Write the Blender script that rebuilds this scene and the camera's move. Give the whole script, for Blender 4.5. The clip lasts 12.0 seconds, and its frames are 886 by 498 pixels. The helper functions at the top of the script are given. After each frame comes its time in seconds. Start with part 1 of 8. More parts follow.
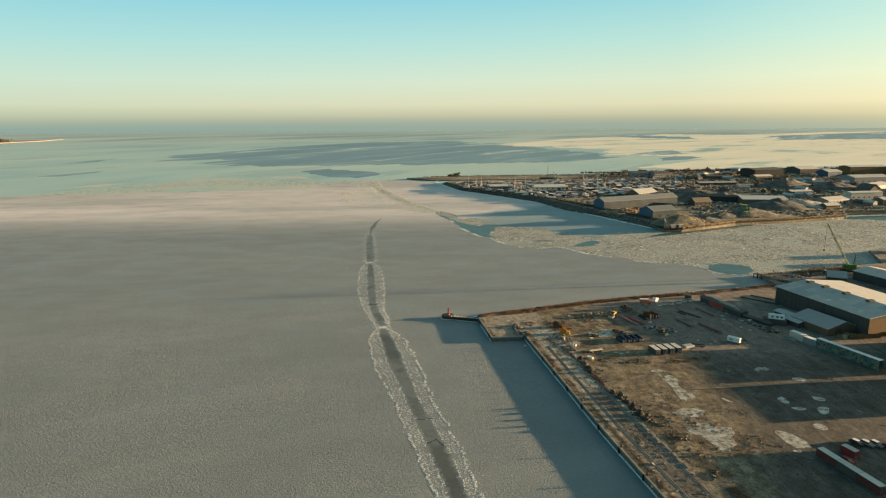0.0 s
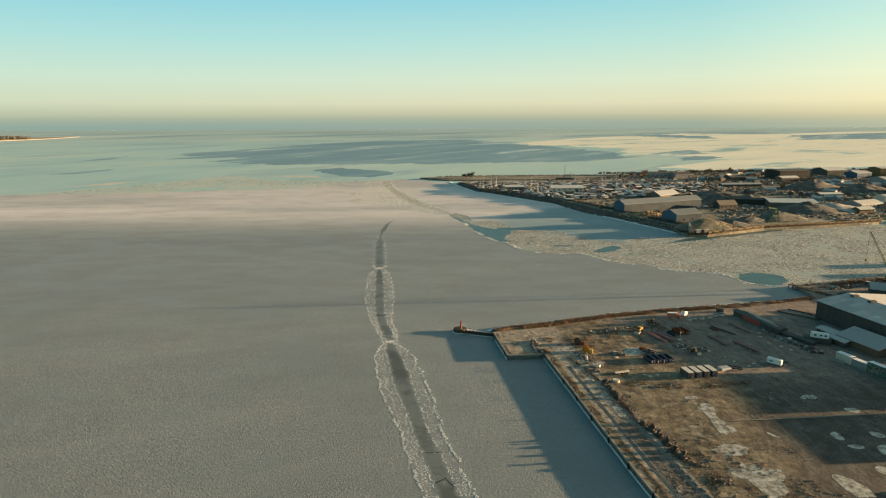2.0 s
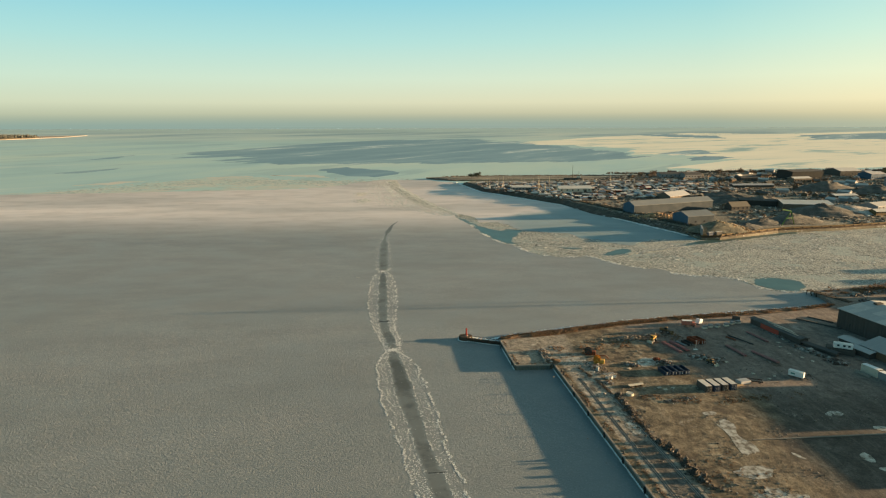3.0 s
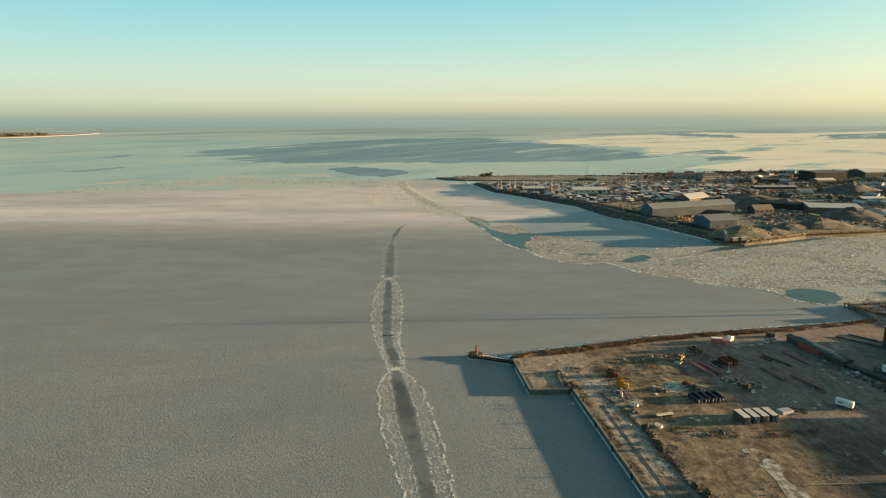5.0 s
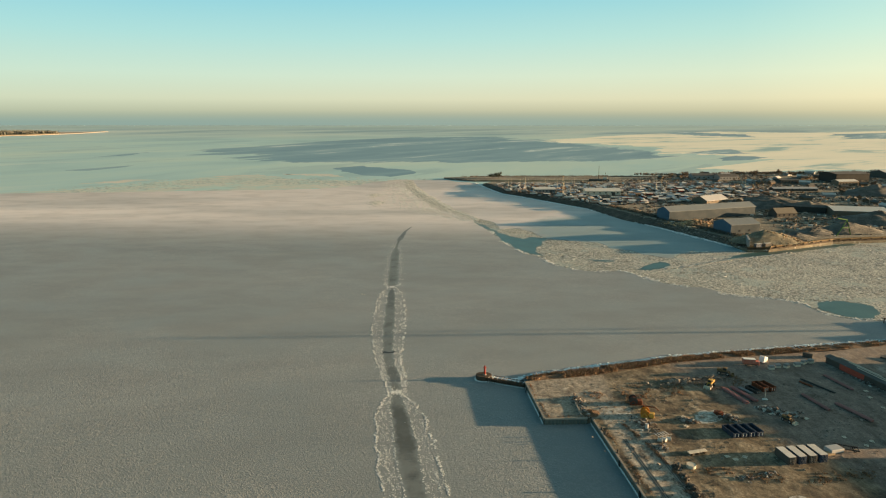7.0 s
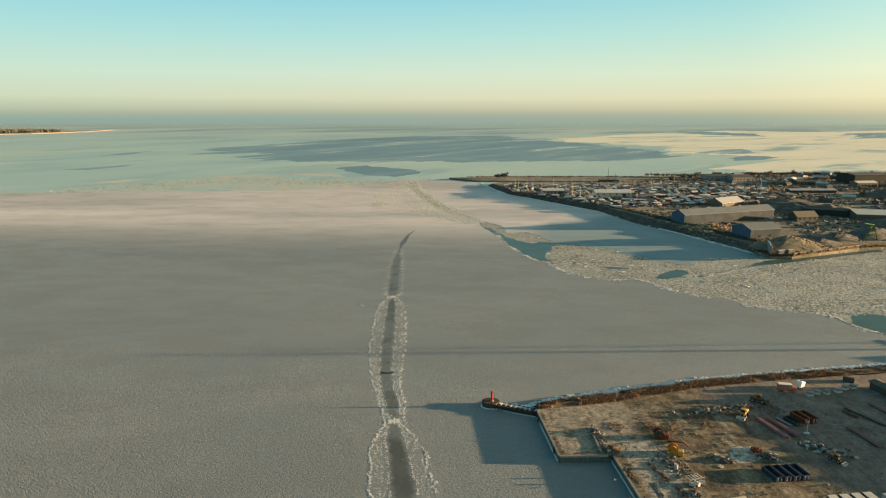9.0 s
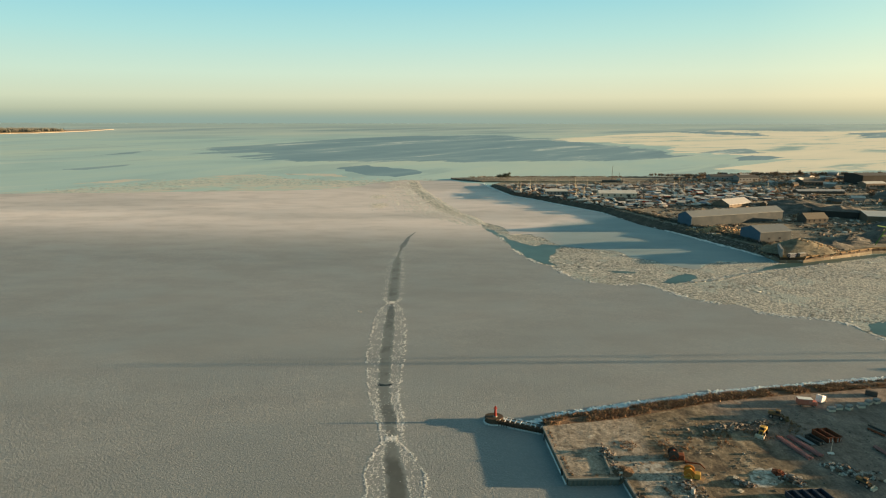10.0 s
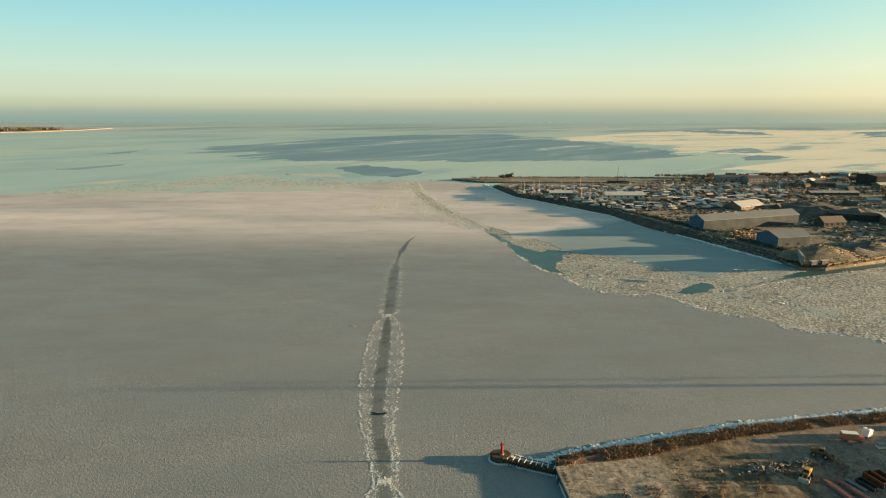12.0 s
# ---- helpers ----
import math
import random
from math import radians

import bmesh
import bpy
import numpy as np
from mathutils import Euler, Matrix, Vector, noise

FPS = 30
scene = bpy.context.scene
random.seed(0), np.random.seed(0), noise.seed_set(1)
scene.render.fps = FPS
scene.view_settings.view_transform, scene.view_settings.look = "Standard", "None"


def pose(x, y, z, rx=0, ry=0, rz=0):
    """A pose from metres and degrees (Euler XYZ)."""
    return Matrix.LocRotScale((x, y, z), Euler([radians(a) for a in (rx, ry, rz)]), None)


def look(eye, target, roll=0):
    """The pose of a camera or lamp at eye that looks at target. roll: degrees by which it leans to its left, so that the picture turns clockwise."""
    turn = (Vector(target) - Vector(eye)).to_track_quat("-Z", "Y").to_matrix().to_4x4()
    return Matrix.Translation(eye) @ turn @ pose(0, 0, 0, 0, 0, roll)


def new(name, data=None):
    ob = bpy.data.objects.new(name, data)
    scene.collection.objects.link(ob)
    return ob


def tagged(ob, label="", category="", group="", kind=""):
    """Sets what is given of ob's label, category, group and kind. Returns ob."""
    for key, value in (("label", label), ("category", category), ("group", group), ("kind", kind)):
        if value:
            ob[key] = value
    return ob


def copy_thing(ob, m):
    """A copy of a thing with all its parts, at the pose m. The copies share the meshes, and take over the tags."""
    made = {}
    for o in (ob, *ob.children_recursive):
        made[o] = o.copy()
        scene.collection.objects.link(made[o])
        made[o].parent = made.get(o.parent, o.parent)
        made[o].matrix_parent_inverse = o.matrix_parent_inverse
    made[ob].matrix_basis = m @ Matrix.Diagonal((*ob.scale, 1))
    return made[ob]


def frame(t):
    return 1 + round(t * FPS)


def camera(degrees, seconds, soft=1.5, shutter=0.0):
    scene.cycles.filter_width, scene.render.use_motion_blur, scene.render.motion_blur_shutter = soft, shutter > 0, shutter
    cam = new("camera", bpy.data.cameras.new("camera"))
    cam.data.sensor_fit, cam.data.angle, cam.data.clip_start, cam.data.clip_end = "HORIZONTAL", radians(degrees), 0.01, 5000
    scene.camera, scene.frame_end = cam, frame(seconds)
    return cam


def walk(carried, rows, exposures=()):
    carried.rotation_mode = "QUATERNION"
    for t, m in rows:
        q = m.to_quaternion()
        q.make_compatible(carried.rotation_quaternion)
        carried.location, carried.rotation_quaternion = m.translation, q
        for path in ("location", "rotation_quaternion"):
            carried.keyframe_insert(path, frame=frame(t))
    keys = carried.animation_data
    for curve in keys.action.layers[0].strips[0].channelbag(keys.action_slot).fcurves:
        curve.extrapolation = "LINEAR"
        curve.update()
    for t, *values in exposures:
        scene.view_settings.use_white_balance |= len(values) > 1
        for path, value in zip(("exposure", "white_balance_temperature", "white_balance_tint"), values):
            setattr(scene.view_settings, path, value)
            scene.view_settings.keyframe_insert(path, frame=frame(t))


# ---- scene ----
cam = camera(71.85, 12.0, 1.15)
PATH = [
    (0.0, 0.00, 0.00, 105.00, 77.855, 0.355, -2.709),
    (0.5, 0.47, 5.77, 105.05, 77.818, 0.319, -2.350),
    (1.0, 0.93, 11.56, 105.08, 77.782, 0.284, -2.002),
    (1.5, 1.37, 17.36, 105.11, 77.746, 0.251, -1.667),
    (2.0, 1.78, 23.17, 105.14, 77.711, 0.219, -1.344),
    (2.5, 2.18, 28.99, 105.15, 77.676, 0.189, -1.034),
    (3.0, 2.56, 34.83, 105.16, 77.642, 0.161, -0.737),
    (3.5, 2.92, 40.69, 105.17, 77.608, 0.134, -0.453),
    (4.0, 3.25, 46.56, 105.16, 77.575, 0.108, -0.184),
    (4.5, 3.56, 52.44, 105.16, 77.542, 0.085, 0.071),
    (5.0, 3.84, 58.34, 105.14, 77.510, 0.062, 0.311),
    (5.5, 4.09, 64.26, 105.12, 77.478, 0.041, 0.537),
    (6.0, 4.32, 70.20, 105.10, 77.447, 0.022, 0.746),
    (6.5, 4.52, 76.15, 105.07, 77.416, 0.005, 0.940),
    (7.0, 4.69, 82.12, 105.04, 77.386, -0.012, 1.118),
    (7.5, 4.83, 88.11, 105.00, 77.356, -0.026, 1.279),
    (8.0, 4.94, 94.13, 104.96, 77.327, -0.039, 1.423),
    (8.5, 5.01, 100.16, 104.92, 77.298, -0.051, 1.549),
    (9.0, 5.06, 106.21, 104.87, 77.270, -0.061, 1.658),
    (9.5, 5.06, 112.28, 104.82, 77.242, -0.069, 1.749),
    (10.0, 5.03, 118.38, 104.77, 77.215, -0.076, 1.822),
    (10.5, 4.97, 124.50, 104.71, 77.188, -0.082, 1.875),
    (11.0, 4.86, 130.64, 104.66, 77.162, -0.085, 1.909),
    (11.5, 4.72, 136.80, 104.60, 77.136, -0.088, 1.924),
    (12.0, 4.53, 142.99, 104.54, 77.111, -0.088, 1.919),
]
EXPOSURE = 1.7
walk(cam, [(r[0], pose(*r[1:])) for r in PATH], exposures=[(0.0, EXPOSURE), (12.0, EXPOSURE)])

# ---- light: low winter sun from the east, clear sky ----
SUN_EL, SUN_AZ = 5.7, 3.0          # elevation, and turn from +x towards +y
DZ = 2.2                           # height of the quay over the ice
sun_dir = Vector((math.cos(radians(SUN_EL)) * math.cos(radians(SUN_AZ)), math.cos(radians(SUN_EL)) * math.sin(radians(SUN_AZ)), math.sin(radians(SUN_EL))))
sun = new("sun", bpy.data.lights.new("sun", "SUN"))
sun.data.energy, sun.data.angle, sun.data.color = 5.05, radians(0.55), (1.0, 0.668, 0.352)
sun.matrix_world = look(sun_dir * 900, (0, 0, 0))

world = bpy.data.worlds.new("world")
scene.world = world
world.use_nodes = True
wt = world.node_tree
wt.nodes.clear()


def wn(kind, **values):
    n = wt.nodes.new(kind)
    for k, v in values.items():
        n.inputs[k].default_value = v
    return n


sky = wt.nodes.new("ShaderNodeTexSky")
sky.sky_type, sky.sun_disc = "NISHITA", False
sky.sun_elevation, sky.sun_rotation = radians(SUN_EL), radians(90 - SUN_AZ)
sky.air_density, sky.dust_density, sky.ozone_density = 1.0, 1.6, 1.0
coord = wt.nodes.new("ShaderNodeTexCoord")
split = wt.nodes.new("ShaderNodeSeparateXYZ")
wt.links.new(coord.outputs["Generated"], split.inputs[0])
# the clear winter sky's own gradient: cream at the horizon, turquoise above, deep blue overhead
SKY_STRENGTH = 0.05
gain = 1.0 / (SKY_STRENGTH * 2 ** EXPOSURE)


def wmix(blend, fac, a, b):
    n = wt.nodes.new("ShaderNodeMix")
    n.data_type, n.blend_type = "RGBA", blend
    for key, v in (("Factor", fac), ("A", a), ("B", b)):
        if hasattr(v, "links"):
            wt.links.new(v, n.inputs[key])
        elif key == "Factor":
            n.inputs[key].default_value = v
        else:
            n.inputs[key].default_value = (*v, 1)
    return n.outputs["Result"]


def wramp(v, lo, hi, stops):
    m = wt.nodes.new("ShaderNodeMapRange")
    m.inputs["From Min"].default_value, m.inputs["From Max"].default_value = lo, hi
    wt.links.new(v, m.inputs["Value"])
    n = wt.nodes.new("ShaderNodeValToRGB")
    while len(n.color_ramp.elements) < len(stops):
        n.color_ramp.elements.new(0.5)
    for e, (p, c) in zip(n.color_ramp.elements, stops):
        e.position, e.color = p, (*c, 1)
    wt.links.new(m.outputs[0], n.inputs[0])
    return n.outputs[0]


up = wramp(split.outputs["Z"], -0.02, 0.98, [(0.0, (0.33, 0.435, 0.375)), (0.009, (0.36, 0.455, 0.375)), (0.0165, (0.47, 0.515, 0.38)), (0.0235, (0.61, 0.62, 0.43)), (0.04, (0.78, 0.79, 0.555)), (0.075, (0.72, 0.86, 0.68)), (0.13, (0.50, 0.81, 0.76)), (0.20, (0.29, 0.69, 0.79)), (0.33, (0.140, 0.375, 0.450)), (0.6, (0.080, 0.212, 0.262)), (1.0, (0.060, 0.158, 0.204))])
side = wramp(split.outputs["X"], -0.7, 0.7, [(0.0, (0.86, 0.96, 1.0)), (0.5, (1.0, 1.0, 1.0)), (1.0, (1.10, 1.03, 0.95))])
own = wmix("MULTIPLY", 1.0, wmix("MULTIPLY", 1.0, up, side), (gain, gain, gain))
# warm glow of the sky round the low sun
toward = wt.nodes.new("ShaderNodeVectorMath")
toward.operation = "DOT_PRODUCT"
wt.links.new(coord.outputs["Generated"], toward.inputs[0])
toward.inputs[1].default_value = sun_dir
glow = wramp(toward.outputs["Value"], 0.45, 1.0, [(0.0, (0, 0, 0)), (0.35, (0.10, 0.07, 0.03)), (0.65, (0.42, 0.29, 0.13)), (1.0, (1.0, 0.75, 0.38))])
glow = wmix("MULTIPLY", 1.0, glow, (1.1 * gain, 1.1 * gain, 1.1 * gain))
own = wmix("ADD", 1.0, own, glow)
blend = wmix("MIX", 0.9, sky.outputs[0], own)
bg = wn("ShaderNodeBackground", Strength=SKY_STRENGTH)
wt.links.new(blend, bg.inputs["Color"])
out = wt.nodes.new("ShaderNodeOutputWorld")
wt.links.new(bg.outputs[0], out.inputs[0])


# ---- materials ----
class Mat:
    """A node material under construction."""

    def __init__(self, name):
        self.m = bpy.data.materials.new(name)
        self.m.use_nodes = True
        self.t = self.m.node_tree
        self.bsdf = next(n for n in self.t.nodes if n.type == "BSDF_PRINCIPLED")
        self.pos = self.t.nodes.new("ShaderNodeNewGeometry").outputs["Position"]

    def link(self, a, b):
        self.t.links.new(a, b)

    def set(self, key, v):
        if hasattr(v, "links"):
            self.link(v, self.bsdf.inputs[key])
        else:
            self.bsdf.inputs[key].default_value = v

    def scaled(self, sx, sy, sz, rz=0):
        n = self.t.nodes.new("ShaderNodeMapping")
        n.inputs["Scale"].default_value = (sx, sy, sz)
        n.inputs["Rotation"].default_value = (0, 0, radians(rz))
        self.link(self.pos, n.inputs["Vector"])
        return n.outputs[0]

    def streaked(self, angle, length, width=1.0):
        """Coordinates for features drawn out along a direction of the plan, in degrees from +x."""
        n = self.t.nodes.new("ShaderNodeMapping")
        n.vector_type = "TEXTURE"
        n.inputs["Rotation"].default_value = (0, 0, radians(angle))
        n.inputs["Scale"].default_value = (length, width, 1)
        self.link(self.pos, n.inputs["Vector"])
        return n.outputs[0]

    def noise(self, scale, detail=4, rough=0.6, vec=None, distort=0.0):
        n = self.t.nodes.new("ShaderNodeTexNoise")
        n.inputs["Scale"].default_value, n.inputs["Detail"].default_value = scale, detail
        n.inputs["Roughness"].default_value, n.inputs["Distortion"].default_value = rough, distort
        self.link(vec or self.pos, n.inputs["Vector"])
        return n.outputs["Fac"]

    def voronoi(self, scale, feature="F1", vec=None):
        n = self.t.nodes.new("ShaderNodeTexVoronoi")
        n.feature = feature
        n.inputs["Scale"].default_value = scale
        self.link(vec or self.pos, n.inputs["Vector"])
        return n.outputs["Distance"]

    def ramp(self, fac, *stops):
        n = self.t.nodes.new("ShaderNodeValToRGB")
        while len(n.color_ramp.elements) < len(stops):
            n.color_ramp.elements.new(0.5)
        for e, (p, c) in zip(n.color_ramp.elements, stops):
            e.position = p
            e.color = (c, c, c, 1) if isinstance(c, (int, float)) else (*c, 1)
        self.link(fac, n.inputs[0])
        return n.outputs[0]

    def math(self, op, a, b=0.0):
        n = self.t.nodes.new("ShaderNodeMath")
        n.operation = op
        for i, v in enumerate((a, b)):
            if hasattr(v, "links"):
                self.link(v, n.inputs[i])
            else:
                n.inputs[i].default_value = v
        return n.outputs[0]

    def range(self, v, a, b, lo=0.0, hi=1.0):
        n = self.t.nodes.new("ShaderNodeMapRange")
        n.interpolation_type = "SMOOTHSTEP"
        for k, x in (("From Min", a), ("From Max", b), ("To Min", lo), ("To Max", hi)):
            n.inputs[k].default_value = x
        self.link(v, n.inputs["Value"])
        return n.outputs[0]

    def mix(self, fac, a, b, blend="MIX"):
        n = self.t.nodes.new("ShaderNodeMix")
        n.data_type, n.blend_type = "RGBA", blend
        for k, v in (("Factor", fac), ("A", a), ("B", b)):
            if hasattr(v, "links"):
                self.link(v, n.inputs[k])
            elif k == "Factor":
                n.inputs[k].default_value = v
            else:
                n.inputs[k].default_value = (*v, 1)
        return n.outputs["Result"]

    def xyz(self):
        n = self.t.nodes.new("ShaderNodeSeparateXYZ")
        self.link(self.pos, n.inputs[0])
        return n.outputs

    def random(self):
        return self.t.nodes.new("ShaderNodeObjectInfo").outputs["Random"]

    def island(self):
        n = self.t.nodes.new("ShaderNodeNewGeometry")
        return n.outputs["Random Per Island"]

    def bump(self, height, strength, distance):
        n = self.t.nodes.new("ShaderNodeBump")
        n.inputs["Strength"].default_value, n.inputs["Distance"].default_value = strength, distance
        self.link(height, n.inputs["Height"])
        self.link(n.outputs[0], self.bsdf.inputs["Normal"])
        return n


def paint(name, c, rough=0.6, metal=0.0, wear=(0.12, 0.09, 0.07), amount=0.35, scale=0.8, spread=0.25, bump=0.02):
    """Worn painted, rusted or dusty surface: grain and stains at two scales, a little different on each object."""
    k = Mat(name)
    big, fine = k.noise(scale, 5, 0.65), k.noise(scale * 9, 3)
    stain = k.range(big, 0.52, 0.72, 0.0, amount)
    col = k.mix(stain, c, wear)
    shade = k.math("ADD", k.math("MULTIPLY", k.random(), spread), k.math("MULTIPLY", fine, 0.35))
    col = k.mix(1.0, col, k.ramp(shade, (0.0, 0.72), (0.6, 1.15)), "MULTIPLY")
    k.set("Base Color", col)
    k.set("Roughness", k.range(big, 0.3, 0.7, rough - 0.12, min(1.0, rough + 0.15)))
    k.set("Metallic", metal)
    k.set("Specular IOR Level", 0.2)
    k.bump(fine, 0.4, bump)
    return k.m


def flakes(name, stops, rough=0.85, bump=0.0):
    """For joined loose pieces: each island takes a colour of its own."""
    k = Mat(name)
    col = k.ramp(k.island(), *stops)
    col = k.mix(0.35, col, k.ramp(k.noise(1.3, 4), (0.3, 0.5), (0.7, 1.2)), "MULTIPLY")
    k.set("Base Color", col)
    k.set("Roughness", rough)
    return k.m


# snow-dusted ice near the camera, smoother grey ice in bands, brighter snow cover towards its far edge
k = Mat("sheet_ice")
ax = k.xyz()
wide = k.noise(0.004, 5, 0.55, k.scaled(0.45, 1.6, 1))
mid = k.noise(0.05, 5, 0.6, k.scaled(0.5, 1.0, 1, 12))
grain = k.noise(1.7, 4, 0.62, k.streaked(-12, 1.3))
fine = k.noise(2.6, 4, 0.7)
wind = k.noise(0.02, 5, 0.6, k.streaked(20, 6.0))
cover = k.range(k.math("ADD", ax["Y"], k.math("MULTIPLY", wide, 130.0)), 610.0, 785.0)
outer_grey = k.range(k.math("ADD", ax["Y"], k.math("MULTIPLY", wide, 90.0)), 790.0, 880.0, 0.0, 0.6)
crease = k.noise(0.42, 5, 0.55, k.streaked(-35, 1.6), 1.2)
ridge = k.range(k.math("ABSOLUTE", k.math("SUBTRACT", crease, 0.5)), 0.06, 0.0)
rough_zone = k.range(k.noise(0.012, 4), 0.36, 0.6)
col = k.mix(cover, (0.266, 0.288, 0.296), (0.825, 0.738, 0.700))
col = k.mix(outer_grey, col, (0.645, 0.582, 0.555))
# Darker towards the near end: view-angle dimming painted into the ice.
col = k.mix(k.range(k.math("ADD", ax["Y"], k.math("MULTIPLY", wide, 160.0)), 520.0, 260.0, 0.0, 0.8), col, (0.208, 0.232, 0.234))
col = k.mix(k.range(wide, 0.42, 0.6, 0.0, 0.4), col, (0.212, 0.236, 0.247))
col = k.mix(k.range(mid, 0.45, 0.7, 0.0, 0.2), col, (0.185, 0.206, 0.221))
col = k.mix(k.range(wind, 0.5, 0.68, 0.0, 0.22), col, (0.351, 0.351, 0.346))
col = k.mix(k.range(grain, 0.52, 0.75, 0.0, 0.22), col, (0.567, 0.564, 0.565))
col = k.mix(k.math("MULTIPLY", k.math("MULTIPLY", ridge, rough_zone), 0.12), col, (0.567, 0.554, 0.565))
# bare ice in the lagoon, with the far shore's shade painted in as an oval
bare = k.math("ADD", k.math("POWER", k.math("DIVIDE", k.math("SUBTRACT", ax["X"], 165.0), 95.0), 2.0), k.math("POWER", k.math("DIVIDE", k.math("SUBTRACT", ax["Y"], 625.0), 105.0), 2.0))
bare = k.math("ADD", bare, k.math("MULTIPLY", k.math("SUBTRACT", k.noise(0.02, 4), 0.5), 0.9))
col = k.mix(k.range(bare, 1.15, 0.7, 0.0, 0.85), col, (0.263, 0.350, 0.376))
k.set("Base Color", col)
k.set("Roughness", k.range(mid, 0.3, 0.7, 0.5, 0.8))
k.set("Specular IOR Level", 0.15)
hgt = k.math("ADD", k.math("MULTIPLY", grain, 0.75), k.math("MULTIPLY", fine, 0.25))
hgt = k.math("ADD", hgt, k.math("MULTIPLY", k.math("MULTIPLY", ridge, rough_zone), 0.16))
# the sheet is rough near the harbour mouth and smoother further out
hgt = k.math("MULTIPLY", hgt, k.range(ax["Y"], 270.0, 430.0, 1.0, 0.3))
k.bump(hgt, 1.0, 0.25)
ICE = k.m

# thin new ice out to sea, with a dark clear lens in it and a snow field beyond the peninsula
k = Mat("thin_ice")
ax = k.xyz()
broad = k.noise(0.0030, 7, 0.62, k.streaked(48, 2.2), 0.6)
line = k.noise(0.0075, 8, 0.64, k.streaked(50, 3.6), 0.5)
col = k.ramp(broad, (0.33, (0.347, 0.510, 0.533)), (0.45, (0.428, 0.600, 0.596)), (0.58, (0.500, 0.640, 0.596)), (0.72, (0.581, 0.670, 0.606)))
col = k.mix(k.range(line, 0.57, 0.66, 0.0, 0.4), col, (0.673, 0.720, 0.658))
col = k.mix(k.range(line, 0.43, 0.36, 0.0, 0.5), col, (0.316, 0.460, 0.491))
far_streak = k.noise(0.0021, 8, 0.62, k.streaked(40, 3.0), 0.4)
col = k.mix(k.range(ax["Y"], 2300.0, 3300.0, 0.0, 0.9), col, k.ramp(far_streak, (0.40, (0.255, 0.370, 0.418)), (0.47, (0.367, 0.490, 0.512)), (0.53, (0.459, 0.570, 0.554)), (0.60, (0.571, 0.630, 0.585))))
# Far end fades to one pale colour: horizon haze painted into the ice.
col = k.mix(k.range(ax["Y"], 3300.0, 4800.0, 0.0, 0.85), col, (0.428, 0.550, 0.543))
k.set("Base Color", col)
k.set("Roughness", 0.75)
k.set("Specular IOR Level", 0.08)
THIN = k.m

# clear dark ice, and old snow lying on the sea ice
k = Mat("clear_ice")
line = k.noise(0.0085, 8, 0.66, k.streaked(52, 4.5), 0.5)
col = k.ramp(line, (0.36, (0.194, 0.315, 0.387)), (0.52, (0.236, 0.365, 0.429)), (0.60, (0.304, 0.430, 0.477)), (0.625, (0.546, 0.640, 0.636)))
k.set("Base Color", col)
k.set("Roughness", 0.7)
k.set("Specular IOR Level", 0.08)
CLEAR = k.m

k = Mat("sea_snow")
line = k.noise(0.0070, 8, 0.66, k.streaked(30, 3.0), 0.6)
col = k.ramp(line, (0.36, (0.34, 0.48, 0.48)), (0.41, (0.55, 0.64, 0.58)), (0.46, (0.82, 0.79, 0.65)), (0.62, (0.90, 0.845, 0.69)))
k.set("Base Color", col)
k.set("Roughness", 0.8)
k.set("Specular IOR Level", 0.08)
SEASNOW = k.m

# open lead and black ice
k = Mat("dark_lead")
w = k.noise(0.5, 6, 0.68)
uv = k.t.nodes.new("ShaderNodeUVMap").outputs[0]
us = k.t.nodes.new("ShaderNodeSeparateXYZ")
k.link(uv, us.inputs[0])
side = k.math("ABSOLUTE", us.outputs["X"])
col = k.ramp(w, (0.3, (0.085, 0.092, 0.092)), (0.5, (0.118, 0.127, 0.127)), (0.72, (0.165, 0.176, 0.174)))
col = k.mix(k.range(k.noise(0.055, 6, 0.66), 0.40, 0.54, 0.0, 0.9), col, (0.180, 0.197, 0.195))
ribs = k.noise(0.55, 4, 0.6, k.streaked(12, 5.0))
col = k.mix(k.range(ribs, 0.55, 0.68, 0.0, 0.35), col, (0.26, 0.275, 0.27))
# newer, darker ice beyond the cross cracks and below the first neck of the track
ly = k.math("ADD", k.xyz()["Y"], k.math("MULTIPLY", k.math("SUBTRACT", k.noise(0.3, 5), 0.5), 7.0))
newer = k.math("MAXIMUM", k.range(ly, 185.0, 180.0), k.math("MULTIPLY", k.range(ly, 252.0, 262.0), k.range(ly, 290.0, 284.0)))
col = k.mix(k.math("MULTIPLY", newer, 0.7), col, (0.088, 0.094, 0.090))
edge = k.math("ADD", side, k.math("MULTIPLY", k.math("SUBTRACT", k.noise(0.28, 6, 0.7), 0.5), 1.3))
col = k.mix(k.range(edge, 0.45, 1.0, 0.0, 0.95), col, (0.215, 0.24, 0.243))
col = k.mix(k.range(k.noise(1.1, 5, 0.7), 0.66, 0.74, 0.0, 0.6), col, (0.5, 0.52, 0.51))
k.set("Base Color", col)
k.set("Roughness", k.range(w, 0.3, 0.7, 0.45, 0.7))
k.set("Specular IOR Level", 0.2)
k.bump(k.noise(1.2, 4), 0.3, 0.03)
LEAD = k.m

k = Mat("open_water")
col = k.ramp(k.noise(0.05, 4), (0.3, (0.042, 0.092, 0.098)), (0.7, (0.070, 0.138, 0.140)))
k.set("Base Color", col)
k.set("Roughness", 0.3)
k.set("Specular IOR Level", 0.07)
k.bump(k.noise(0.8, 4), 0.25, 0.04)
WATER = k.m

